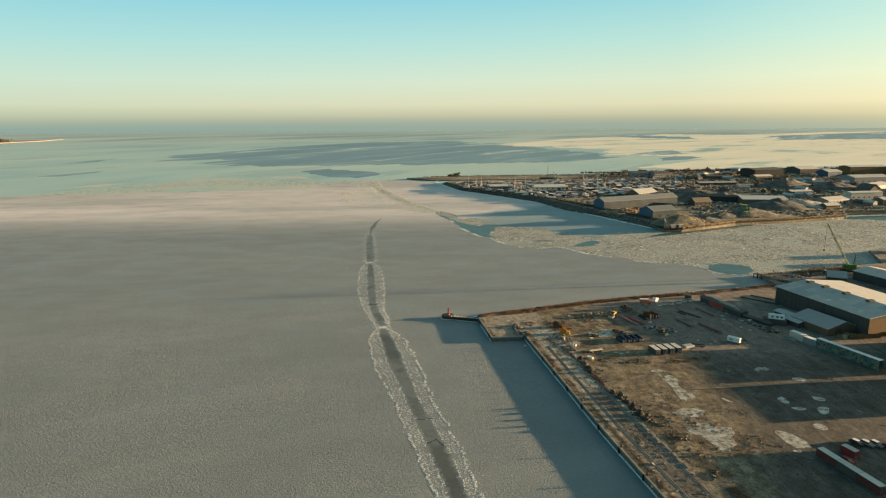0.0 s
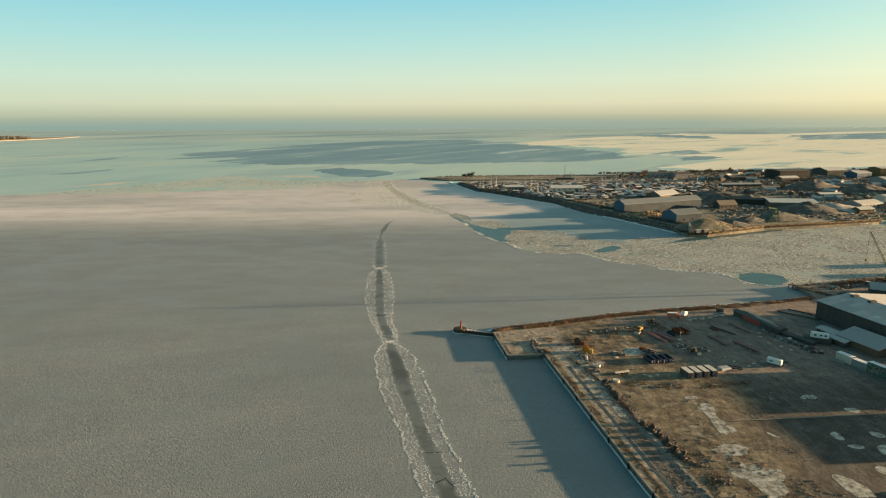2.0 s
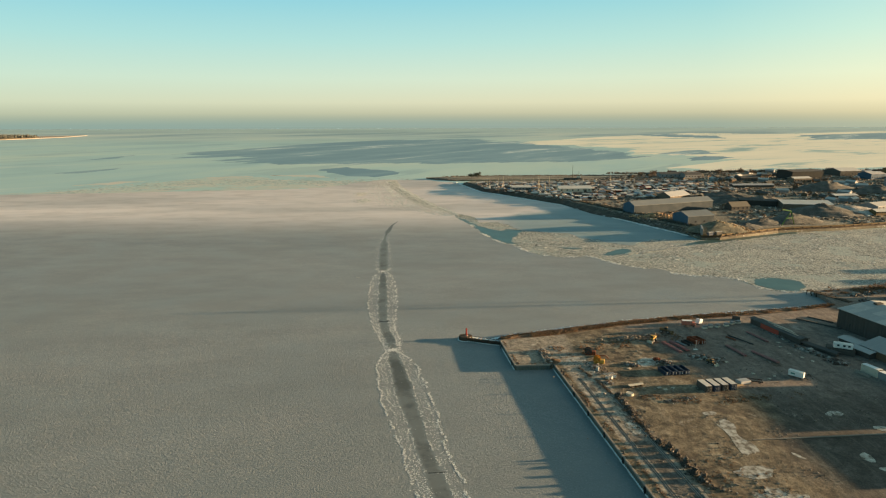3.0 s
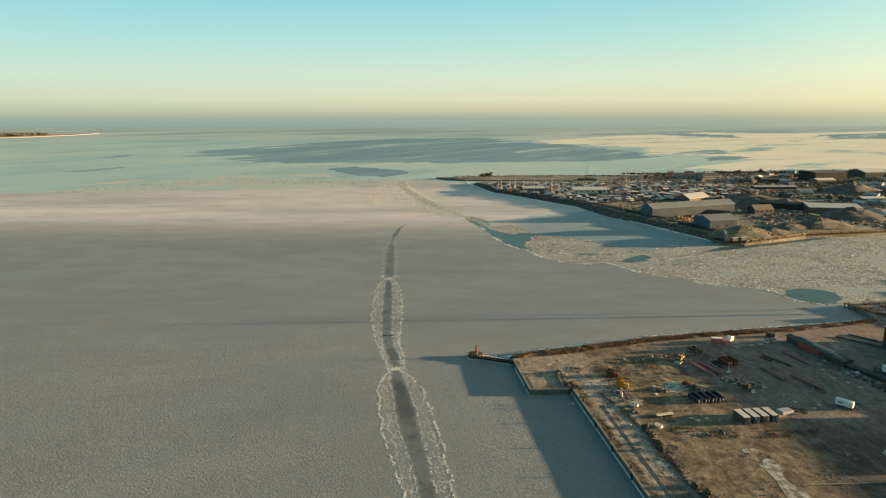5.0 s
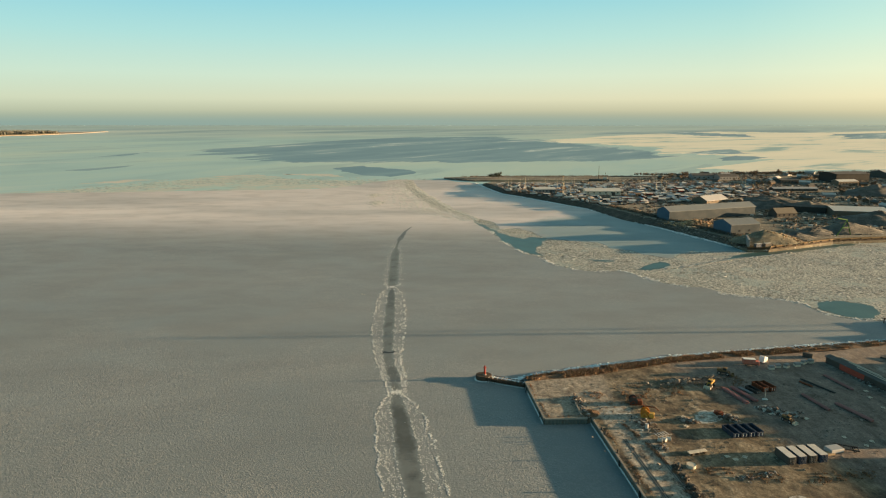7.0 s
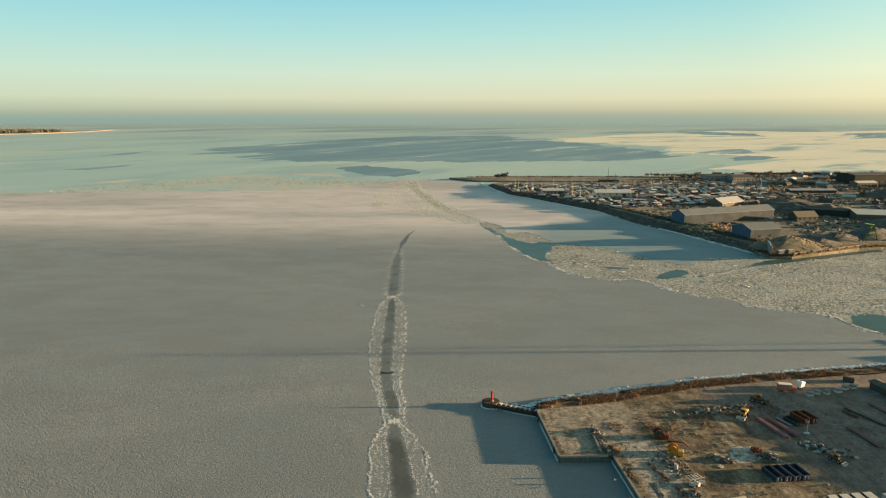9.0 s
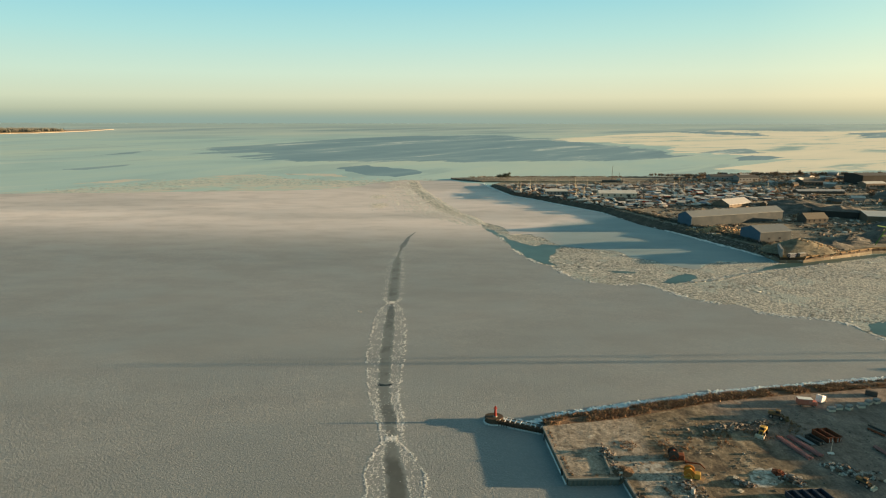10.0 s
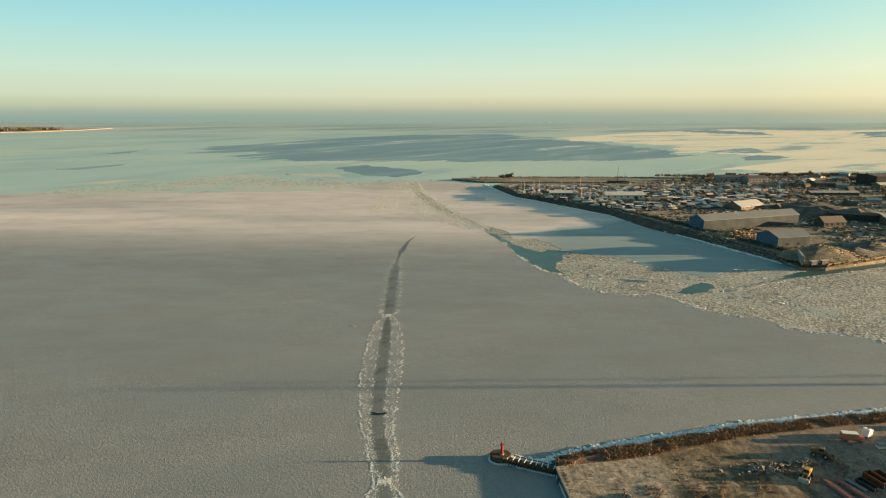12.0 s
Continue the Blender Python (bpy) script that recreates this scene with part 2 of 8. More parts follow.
RUBBLE = flakes("ice_rubble", [(0.0, (0.36, 0.345, 0.31)), (0.5, (0.50, 0.48, 0.44)), (1.0, (0.70, 0.67, 0.62))], 0.75)
BLUEICE = flakes("shore_ice", [(0.0, (0.50, 0.62, 0.68)), (0.5, (0.72, 0.80, 0.84)), (1.0, (0.86, 0.88, 0.88))], 0.5)
ROCK = flakes("rock", [(0.0, (0.09, 0.078, 0.066)), (0.6, (0.19, 0.165, 0.14)), (1.0, (0.33, 0.285, 0.24))], 0.9)
REED = flakes("reed", [(0.0, (0.11, 0.062, 0.035)), (0.5, (0.24, 0.13, 0.068)), (1.0, (0.40, 0.25, 0.135))], 0.9)
TWIG = flakes("twig", [(0.0, (0.085, 0.063, 0.048)), (0.6, (0.165, 0.125, 0.09)), (1.0, (0.27, 0.20, 0.145))], 0.95)
EVERGREEN = flakes("evergreen", [(0.0, (0.025, 0.04, 0.03)), (1.0, (0.07, 0.085, 0.06))], 0.9)
SCRAP = flakes("scrap", [(0.0, (0.05, 0.045, 0.04)), (0.35, (0.16, 0.10, 0.07)), (0.55, (0.20, 0.19, 0.18)), (0.8, (0.36, 0.34, 0.31)), (1.0, (0.55, 0.52, 0.48))], 0.75)
DARKSCRAP = flakes("dark_scrap", [(0.0, (0.025, 0.024, 0.022)), (0.5, (0.07, 0.058, 0.048)), (0.8, (0.13, 0.105, 0.085)), (0.96, (0.22, 0.20, 0.18)), (1.0, (0.6, 0.58, 0.55))], 0.75)
TIMBER = flakes("split_timber", [(0.0, (0.16, 0.10, 0.06)), (0.5, (0.34, 0.22, 0.12)), (1.0, (0.52, 0.38, 0.22))], 0.85)

k = Mat("brash_ice")
col = k.ramp(k.island(), (0.0, (0.16, 0.18, 0.17)), (0.4, (0.27, 0.275, 0.25)), (0.8, (0.42, 0.41, 0.36)), (1.0, (0.72, 0.69, 0.62)))
col = k.mix(0.35, col, k.ramp(k.noise(1.3, 4), (0.3, 0.5), (0.7, 1.2)), "MULTIPLY")
drift = k.noise(0.045, 6, 0.66, k.scaled(0.6, 1.3, 1, -12), 0.8)
col = k.mix(0.9, col, k.ramp(drift, (0.34, 0.36), (0.49, 0.72), (0.65, 1.0)), "MULTIPLY")
k.set("Base Color", col)
k.set("Roughness", 0.8)
PACKICE = k.m

# the yard: brown dirt by the quay, dark rolled gravel inland, a pale paved strip with the rails
k = Mat("yard_ground")
ax = k.xyz()
warp = k.math("MULTIPLY", k.math("SUBTRACT", k.noise(0.035, 5, 0.6), 0.5), 46.0)
big, mid, fine = k.noise(0.03, 6, 0.6), k.noise(0.20, 7, 0.68, k.scaled(1, 0.8, 1, 24)), k.noise(1.7, 5, 0.7)
dirt = k.ramp(mid, (0.32, (0.050, 0.038, 0.026)), (0.44, (0.120, 0.092, 0.058)), (0.56, (0.205, 0.160, 0.104)), (0.70, (0.34, 0.28, 0.20)))
gravel = k.ramp(mid, (0.3, (0.047, 0.040, 0.034)), (0.52, (0.086, 0.073, 0.062)), (0.75, (0.145, 0.125, 0.108)))
# Gravel's own grey with the yard's shade put in: darker south, lighter north.
gravel = k.mix(k.range(k.math("ADD", ax["Y"], k.math("MULTIPLY", warp, 0.3)), 232.0, 256.0), gravel, k.ramp(mid, (0.3, (0.136, 0.106, 0.089)), (0.52, (0.205, 0.164, 0.139)), (0.75, (0.282, 0.233, 0.199))))
inland = k.math("ADD", k.math("ADD", ax["X"], warp), k.math("MULTIPLY", k.math("ABSOLUTE", k.math("SUBTRACT", ax["Y"], 228.0)), 0.26))
col = k.mix(k.range(inland, 112.0, 128.0, 0.0, 0.92), dirt, gravel)
quay_d = k.math("SUBTRACT", ax["X"], k.math("ADD", 52.6, k.math("MULTIPLY", k.math("SUBTRACT", 275.0, ax["Y"]), 0.112)))
wob = k.math("ADD", quay_d, k.math("MULTIPLY", warp, 0.10))
paved = k.math("MULTIPLY", k.range(wob, 2.0, 4.0), k.range(wob, 17.0, 13.0))
paved = k.math("MULTIPLY", paved, k.range(ax["Y"], 292.0, 284.0))
block = k.math("MULTIPLY", k.range(k.math("ADD", ax["X"], k.math("MULTIPLY", warp, 0.25)), 66.0, 61.0), k.range(ax["Y"], 274.0, 279.0))
paved = k.math("MAXIMUM", paved, k.math("MULTIPLY", block, 0.75))
slab = k.ramp(k.noise(0.5, 5, 0.7), (0.3, (0.19, 0.162, 0.132)), (0.5, (0.36, 0.312, 0.255)), (0.75, (0.50, 0.445, 0.375)))
col = k.mix(k.math("MULTIPLY", paved, k.range(k.math("ADD", ax["Y"], warp), 172.0, 205.0, 0.35, 0.92)), col, slab)
# worn asphalt between the crane rails, fading out towards the quay's head
road = k.math("MULTIPLY", k.range(wob, 6.2, 6.9), k.range(wob, 13.4, 12.6))
road = k.math("MULTIPLY", road, k.range(k.math("ADD", ax["Y"], warp), 232.0, 205.0))
col = k.mix(k.math("MULTIPLY", road, 0.9), col, k.ramp(k.noise(0.35, 6, 0.7, k.streaked(98, 4.0)), (0.35, (0.060, 0.055, 0.050)), (0.55, (0.105, 0.097, 0.088)), (0.7, (0.20, 0.18, 0.16))))
col = k.mix(k.range(k.noise(0.07, 5, 0.7), 0.55, 0.66, 0.0, 0.65), col, (0.060, 0.043, 0.030))
col = k.mix(k.range(k.noise(0.11, 6, 0.7, k.scaled(1, 0.7, 1, 40)), 0.63, 0.70, 0.0, 0.55), col, (0.42, 0.38, 0.33))
patch = k.noise(0.36, 8, 0.74, None, 0.8)
col = k.mix(k.range(inland, 112.0, 130.0, 0.8, 0.35), col, k.ramp(patch, (0.34, 0.28), (0.45, 0.8), (0.57, 1.25), (0.68, 2.0)), "MULTIPLY")
ruts = k.noise(0.5, 4, 0.5, k.scaled(1.0, 0.10, 1, -7))
col = k.mix(k.range(ruts, 0.57, 0.64, 0.0, 0.28), col, (0.062, 0.046, 0.033))
col = k.mix(k.range(ruts, 0.42, 0.36, 0.0, 0.12), col, (0.36, 0.30, 0.22))
col = k.mix(0.7, col, k.ramp(fine, (0.3, 0.45), (0.7, 1.55)), "MULTIPLY")
k.set("Base Color", col)
k.set("Roughness", 0.92)
k.bump(k.math("ADD", k.math("MULTIPLY", mid, 1.6), k.math("MULTIPLY", fine, 0.25)), 0.7, 0.22)
YARD = k.m

k = Mat("far_ground")
mid, fine = k.noise(0.035, 6, 0.65, k.scaled(0.7, 1.3, 1, 20)), k.noise(0.3, 5, 0.7)
# Tones darkened for long shadows on the works ground, then lifted for haze.
col = k.ramp(mid, (0.32, (0.085, 0.076, 0.056)), (0.5, (0.155, 0.134, 0.098)), (0.62, (0.235, 0.205, 0.15)), (0.72, (0.36, 0.318, 0.25)))
col = k.mix(k.range(fine, 0.58, 0.68, 0.0, 0.75), col, (0.66, 0.62, 0.58))
k.set("Base Color", col)
k.set("Roughness", 0.95)
k.bump(fine, 0.6, 0.8)
FARGROUND = k.m

k = Mat("yard_ice")
n1, n2 = k.noise(0.5, 6, 0.7), k.noise(3.0, 4, 0.7)
col = k.ramp(n1, (0.38, (0.13, 0.10, 0.07)), (0.47, (0.31, 0.27, 0.215)), (0.62, (0.60, 0.555, 0.485)))
k.set("Base Color", col)
k.set("Roughness", k.range(n1, 0.4, 0.6, 0.6, 0.35))
k.bump(n2, 0.4, 0.04)
YARDICE = k.m

# heaps of road salt, gravel and rubble
def heap_mat(name, c1, c2, c3):
    k = Mat(name)
    a, b = k.noise(0.12, 6, 0.65), k.noise(0.9, 5, 0.7)
    col = k.ramp(k.math("ADD", k.math("MULTIPLY", a, 0.6), k.math("MULTIPLY", b, 0.4)), (0.36, c1), (0.52, c2), (0.68, c3))
    k.set("Base Color", col)
    k.set("Roughness", 0.95)
    k.bump(b, 0.8, 0.5)
    return k.m


HEAP_TAN = heap_mat("tan_rubble", (0.075, 0.063, 0.042), (0.175, 0.152, 0.105), (0.31, 0.275, 0.205))
# Gravel grey darkened: shade over the far heaps is put into it.
HEAP_GREY = heap_mat("grey_aggregate", (0.045, 0.045, 0.042), (0.105, 0.10, 0.09), (0.215, 0.20, 0.175))
HEAP_SNOW = heap_mat("snowy_aggregate", (0.14, 0.13, 0.12), (0.36, 0.34, 0.31), (0.70, 0.67, 0.63))

CONCRETE = paint("concrete", (0.27, 0.25, 0.22), 0.9, 0, (0.14, 0.11, 0.085), 0.6, 0.35)
QUAYFACE = paint("quay_sheet_piles", (0.13, 0.145, 0.13), 0.8, 0.1, (0.15, 0.085, 0.05), 0.5, 0.5)
RIMICE = paint("rim_ice", (0.62, 0.66, 0.67), 0.5, 0, (0.40, 0.45, 0.47), 0.5, 0.4)
WETWOOD = paint("old_timber", (0.075, 0.055, 0.04), 0.9, 0, (0.16, 0.13, 0.10), 0.6, 0.9)
SNOW = paint("snow", (0.82, 0.82, 0.82), 0.7, 0, (0.6, 0.6, 0.6), 0.3, 0.6)
RUST = paint("rusted_steel", (0.22, 0.075, 0.04), 0.8, 0.3, (0.07, 0.04, 0.03), 0.6, 1.2)
PINKRED = paint("red_primer_steel", (0.34, 0.16, 0.15), 0.7, 0.1, (0.30, 0.24, 0.22), 0.5, 0.8)
RED = paint("red_paint", (0.30, 0.045, 0.035), 0.55, 0, (0.14, 0.05, 0.04), 0.4)
FADEDRED = paint("faded_red_paint", (0.50, 0.16, 0.11), 0.6, 0, (0.55, 0.45, 0.38), 0.5, 0.5)
BRICKRED = paint("red_cladding", (0.42, 0.085, 0.055), 0.7, 0, (0.15, 0.06, 0.05), 0.35, 0.4)
YELLOW = paint("yellow_paint", (0.48, 0.29, 0.06), 0.55, 0, (0.22, 0.12, 0.05), 0.45)
ORANGE = paint("orange_paint", (0.50, 0.20, 0.03), 0.65, 0, (0.2, 0.09, 0.04), 0.5)
GREEN = paint("crane_green", (0.07, 0.16, 0.035), 0.6, 0, (0.08, 0.13, 0.05), 0.3)
TEAL = paint("teal_paint", (0.10, 0.25, 0.22), 0.65, 0, (0.30, 0.32, 0.24), 0.6, 0.5)
BLUE = paint("blue_cladding", (0.07, 0.125, 0.185), 0.75, 0, (0.035, 0.055, 0.08), 0.35, 0.15)
NAVY = paint("navy_paint", (0.035, 0.055, 0.09), 0.6, 0, (0.12, 0.09, 0.07), 0.5)
GREYPAINT = paint("grey_paint", (0.27, 0.27, 0.27), 0.65, 0, (0.15, 0.11, 0.085), 0.4, 0.5)
DARKPAINT = paint("dark_cladding", (0.085, 0.078, 0.07), 0.75, 0, (0.12, 0.10, 0.085), 0.4, 0.4)
BROWN = paint("brown_cladding", (0.15, 0.105, 0.07), 0.8, 0, (0.08, 0.06, 0.045), 0.4, 0.4)
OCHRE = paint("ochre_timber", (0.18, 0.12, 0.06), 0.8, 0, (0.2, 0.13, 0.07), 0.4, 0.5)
CREAM = paint("cream_paint", (0.62, 0.56, 0.46), 0.6, 0, (0.30, 0.24, 0.18), 0.4, 0.5)
WHITE = paint("white_paint", (0.78, 0.77, 0.74), 0.5, 0, (0.45, 0.40, 0.34), 0.3, 0.6)
ROOFGREY = paint("grey_metal_roof", (0.52, 0.49, 0.465), 0.6, 0.1, (0.74, 0.72, 0.70), 0.8, 0.16)
ROOFPALE = paint("pale_roof", (0.62, 0.59, 0.54), 0.6, 0.0, (0.40, 0.37, 0.33), 0.5, 0.15)
ROOFDARK = paint("dark_roof_felt", (0.10, 0.098, 0.095), 0.85, 0.0, (0.28, 0.27, 0.26), 0.5, 0.2)
ROOFBLUE = paint("blue_grey_metal_roof", (0.42, 0.42, 0.42), 0.6, 0.1, (0.55, 0.55, 0.55), 0.5, 0.3)
TARP = paint("white_boat_wrap", (0.60, 0.56, 0.52), 0.55, 0, (0.45, 0.42, 0.4), 0.3, 0.5, 0.5)
BLUETARP = paint("blue_tarpaulin", (0.16, 0.25, 0.36), 0.6, 0, (0.3, 0.33, 0.36), 0.4, 0.5, 0.5)
BROWNTARP = paint("brown_tarpaulin", (0.20, 0.13, 0.09), 0.7, 0, (0.3, 0.25, 0.2), 0.4, 0.5, 0.5)
ALU = paint("aluminium", (0.55, 0.55, 0.54), 0.4, 0.8, (0.35, 0.33, 0.3), 0.3)
MASTMAT = paint("mast", (0.62, 0.52, 0.38), 0.5, 0.0, (0.4, 0.3, 0.2), 0.3)
TYRE = paint("tyre_rubber", (0.025, 0.025, 0.025), 0.85, 0, (0.07, 0.065, 0.06), 0.4)
STEELDARK = paint("dark_steel", (0.075, 0.072, 0.07), 0.6, 0.5, (0.14, 0.08, 0.05), 0.5)
SAND = paint("beach_sand", (0.42, 0.35, 0.28), 0.95, 0, (0.32, 0.26, 0.2), 0.5, 0.02)
HEADLAND = paint("headland_ground", (0.10, 0.085, 0.06), 0.95, 0, (0.2, 0.16, 0.11), 0.5, 0.02)
k = Mat("window_glass")
k.set("Base Color", (0.03, 0.035, 0.04, 1))
k.set("Roughness", 0.12)
GLASS = k.m
# Near-black wall colour holds the shade of the far hall's long side.
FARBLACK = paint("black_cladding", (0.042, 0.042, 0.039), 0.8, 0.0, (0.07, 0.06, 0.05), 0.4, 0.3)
# Dark cladding lifted a little for haze over the distant halls.
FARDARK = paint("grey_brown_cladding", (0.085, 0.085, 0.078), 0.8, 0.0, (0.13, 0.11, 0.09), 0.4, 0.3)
ROOFTAN = paint("pale_tiles", (0.19, 0.165, 0.13), 0.85, 0.0, (0.15, 0.125, 0.10), 0.4, 0.6)
HANGARWALL = paint("weathered_grey_cladding", (0.060, 0.076, 0.088), 0.85, 0.0, (0.055, 0.066, 0.074), 0.2, 0.2)
CLUTTER = flakes("clutter", [(0.0, (0.06, 0.045, 0.04)), (0.4, (0.13, 0.08, 0.06)), (0.6, (0.19, 0.14, 0.115)), (0.85, (0.28, 0.26, 0.25)), (1.0, (0.50, 0.49, 0.47))], 0.8)
BOATWHITE = paint("boat_white", (0.50, 0.465, 0.43), 0.5, 0, (0.3, 0.26, 0.22), 0.4, 0.5, 0.6)
BLACKWATER = paint("black_water", (0.012, 0.016, 0.017), 0.35, 0, (0.03, 0.035, 0.035), 0.3)
SHOREWHITE = flakes("shore_white", [(0.0, (0.66, 0.68, 0.68)), (1.0, (0.92, 0.92, 0.90))], 0.6)
MAROON = paint("maroon_container", (0.13, 0.05, 0.04), 0.7, 0.1, (0.07, 0.045, 0.035), 0.6, 0.7)
BANKSOIL = heap_mat("bank_soil", (0.07, 0.045, 0.028), (0.13, 0.08, 0.047), (0.22, 0.145, 0.085))
HANGARROOF = paint("hangar_roof", (0.19, 0.21, 0.22), 0.6, 0.1, (0.26, 0.27, 0.27), 0.25, 0.1)
DARKSOIL = heap_mat("dark_bank_soil", (0.045, 0.036, 0.029), (0.085, 0.069, 0.053), (0.15, 0.125, 0.098))
DRIFT = flakes("drift_ice", [(0.0, (0.28, 0.36, 0.36)), (0.5, (0.44, 0.53, 0.50)), (1.0, (0.62, 0.60, 0.54))], 0.8)
WORKS = flakes("works_clutter", [(0.0, (0.07, 0.055, 0.045)), (0.45, (0.145, 0.11, 0.08)), (0.75, (0.23, 0.18, 0.135)), (0.92, (0.38, 0.34, 0.29)), (1.0, (0.62, 0.60, 0.56))], 0.85)
k = Mat("sprayed_wall")
blot, drip = k.noise(0.32, 4, 0.6), k.noise(0.8, 4, 0.6)
col = k.mix(k.range(blot, 0.5, 0.56), (0.15, 0.145, 0.11), (0.055, 0.13, 0.105))
col = k.mix(k.range(drip, 0.56, 0.62), col, (0.045, 0.038, 0.035))
col = k.mix(k.range(drip, 0.40, 0.34, 0.0, 0.8), col, (0.30, 0.27, 0.21))
k.set("Base Color", col)
k.set("Roughness", 0.8)
SPRAYED = k.m
# thin rafted floes: pale plates with darker healed cracks
k = Mat("rafted_floe")
fog, spots = k.noise(0.010, 6, 0.65), k.noise(0.055, 7, 0.72, k.streaked(15, 2.0), 0.6)
col = k.ramp(fog, (0.36, (0.44, 0.60, 0.57)), (0.5, (0.56, 0.575, 0.51)), (0.64, (0.66, 0.61, 0.54)))
col = k.mix(k.range(spots, 0.50, 0.60, 0.0, 0.75), col, (0.42, 0.585, 0.565))
col = k.mix(k.range(spots, 0.42, 0.36, 0.0, 0.7), col, (0.29, 0.37, 0.37))
k.set("Base Color", col)
k.set("Roughness", 0.8)
k.set("Specular IOR Level", 0.1)
RAFTED = k.m
# Twigs greyed for haze over the distant headland; the far thicket shares them.
BAREWOODS = flakes("bare_woods", [(0.0, (0.06, 0.066, 0.058)), (0.7, (0.115, 0.118, 0.10)), (1.0, (0.17, 0.16, 0.13))], 0.95)
RIMCRUMB = flakes("rim_crumbs", [(0.0, (0.42, 0.45, 0.45)), (0.4, (0.64, 0.655, 0.64)), (1.0, (0.82, 0.82, 0.80))], 0.7)
PLATEICE = flakes("plate_ice", [(0.0, (0.28, 0.29, 0.27)), (0.5, (0.45, 0.44, 0.39)), (1.0, (0.82, 0.79, 0.71))], 0.7)
BANDICE = flakes("band_ice", [(0.0, (0.25, 0.275, 0.265)), (0.45, (0.46, 0.455, 0.42)), (1.0, (0.88, 0.85, 0.78))], 0.8)
BOATFIELD = flakes("boat_field", [(0.0, (0.10, 0.07, 0.06)), (0.3, (0.25, 0.20, 0.18)), (0.6, (0.46, 0.43, 0.40)), (1.0, (0.66, 0.63, 0.60))], 0.6)
# Brown cladding made paler to stand in for haze on far halls.
TANWALL = paint("tan_cladding", (0.18, 0.145, 0.11), 0.8, 0, (0.16, 0.12, 0.09), 0.4, 0.3)
# refrozen slush: small plates with pale raised rims
k = Mat("grey_slush")
cell = k.voronoi(0.42, "DISTANCE_TO_EDGE")
tone, wash = k.noise(0.9, 5, 0.7), k.noise(0.03, 6, 0.65)
col = k.ramp(tone, (0.3, (0.11, 0.13, 0.13)), (0.5, (0.20, 0.22, 0.205)), (0.7, (0.36, 0.365, 0.33)))
col = k.mix(k.range(cell, 0.16, 0.03, 0.0, 0.6), col, (0.64, 0.62, 0.55))
col = k.mix(k.range(wash, 0.50, 0.60, 0.0, 0.75), col, (0.30, 0.355, 0.34))
k.set("Base Color", col)
k.set("Roughness", 0.85)
k.bump(k.math("ADD", k.range(cell, 0.2, 0.0), tone), 0.8, 0.12)
SLUSH = k.m


# ---- building helpers ----
def part(name, bm, material, parent=None, label="", smooth=False):
    """Links a bmesh as one mesh object, under a thing or a part where parent is given."""
    me = bpy.data.meshes.new(name)
    if smooth:
        for fc in bm.faces:
            fc.smooth = True
    bm.to_mesh(me)
    bm.free()
    me.materials.append(material)
    ob = new(name, me)
    ob.parent = parent
    return tagged(ob, label) if label else ob


def raw(name, verts, faces, material, parent=None, label=""):
    me = bpy.data.meshes.new(name)
    me.from_pydata(verts, [], faces)
    me.update()
    me.materials.append(material)
    ob = new(name, me)
    ob.parent = parent
    return tagged(ob, label) if label else ob


def thing(name, label, category, m, group="", kind=""):
    ob = new(name)
    ob.empty_display_size = 0.5
    ob.matrix_basis = m
    return tagged(ob, label, category, group, kind)


def box(bm, x0, x1, y0, y1, z0, z1):
    """A box between the bounds; its edges stay sharp."""
    vs = [bm.verts.new(p) for p in ((x0, y0, z0), (x1, y0, z0), (x1, y1, z0), (x0, y1, z0), (x0, y0, z1), (x1, y0, z1), (x1, y1, z1), (x0, y1, z1))]
    for q in ((3, 2, 1, 0), (4, 5, 6, 7), (0, 1, 5, 4), (1, 2, 6, 5), (2, 3, 7, 6), (3, 0, 4, 7)):
        bm.faces.new([vs[i] for i in q])
    return vs


def rbox(bm, x0, x1, y0, y1, z0, z1, b=0.05):
    """A box with rounded edges."""
    vs = box(bm, x0, x1, y0, y1, z0, z1)
    es = list({e for v in vs for e in v.link_edges})
    bmesh.ops.bevel(bm, geom=es, offset=b, segments=2, affect="EDGES", profile=0.5)


def prism(bm, poly, z0, z1):
    lo, hi = [bm.verts.new((x, y, z0)) for x, y in poly], [bm.verts.new((x, y, z1)) for x, y in poly]
    n = len(poly)
    bm.faces.new(hi)
    for i in range(n):
        j = (i + 1) % n
        bm.faces.new((lo[i], lo[j], hi[j], hi[i]))


def rod(bm, p, q, r0, r1=None, seg=8):
    """A round bar from p to q."""
    r1 = r0 if r1 is None else r1
    p, q = Vector(p), Vector(q)
    a = (q - p).normalized()
    u = a.orthogonal().normalized()
    v = a.cross(u)
    ring = [[bm.verts.new(c + (u * math.cos(6.2832 * i / seg) + v * math.sin(6.2832 * i / seg)) * r) for i in range(seg)] for c, r in ((p, r0), (q, r1))]
    for i in range(seg):
        j = (i + 1) % seg
        bm.faces.new((ring[0][i], ring[0][j], ring[1][j], ring[1][i]))
    bm.faces.new(ring[0][::-1])
    bm.faces.new(ring[1])


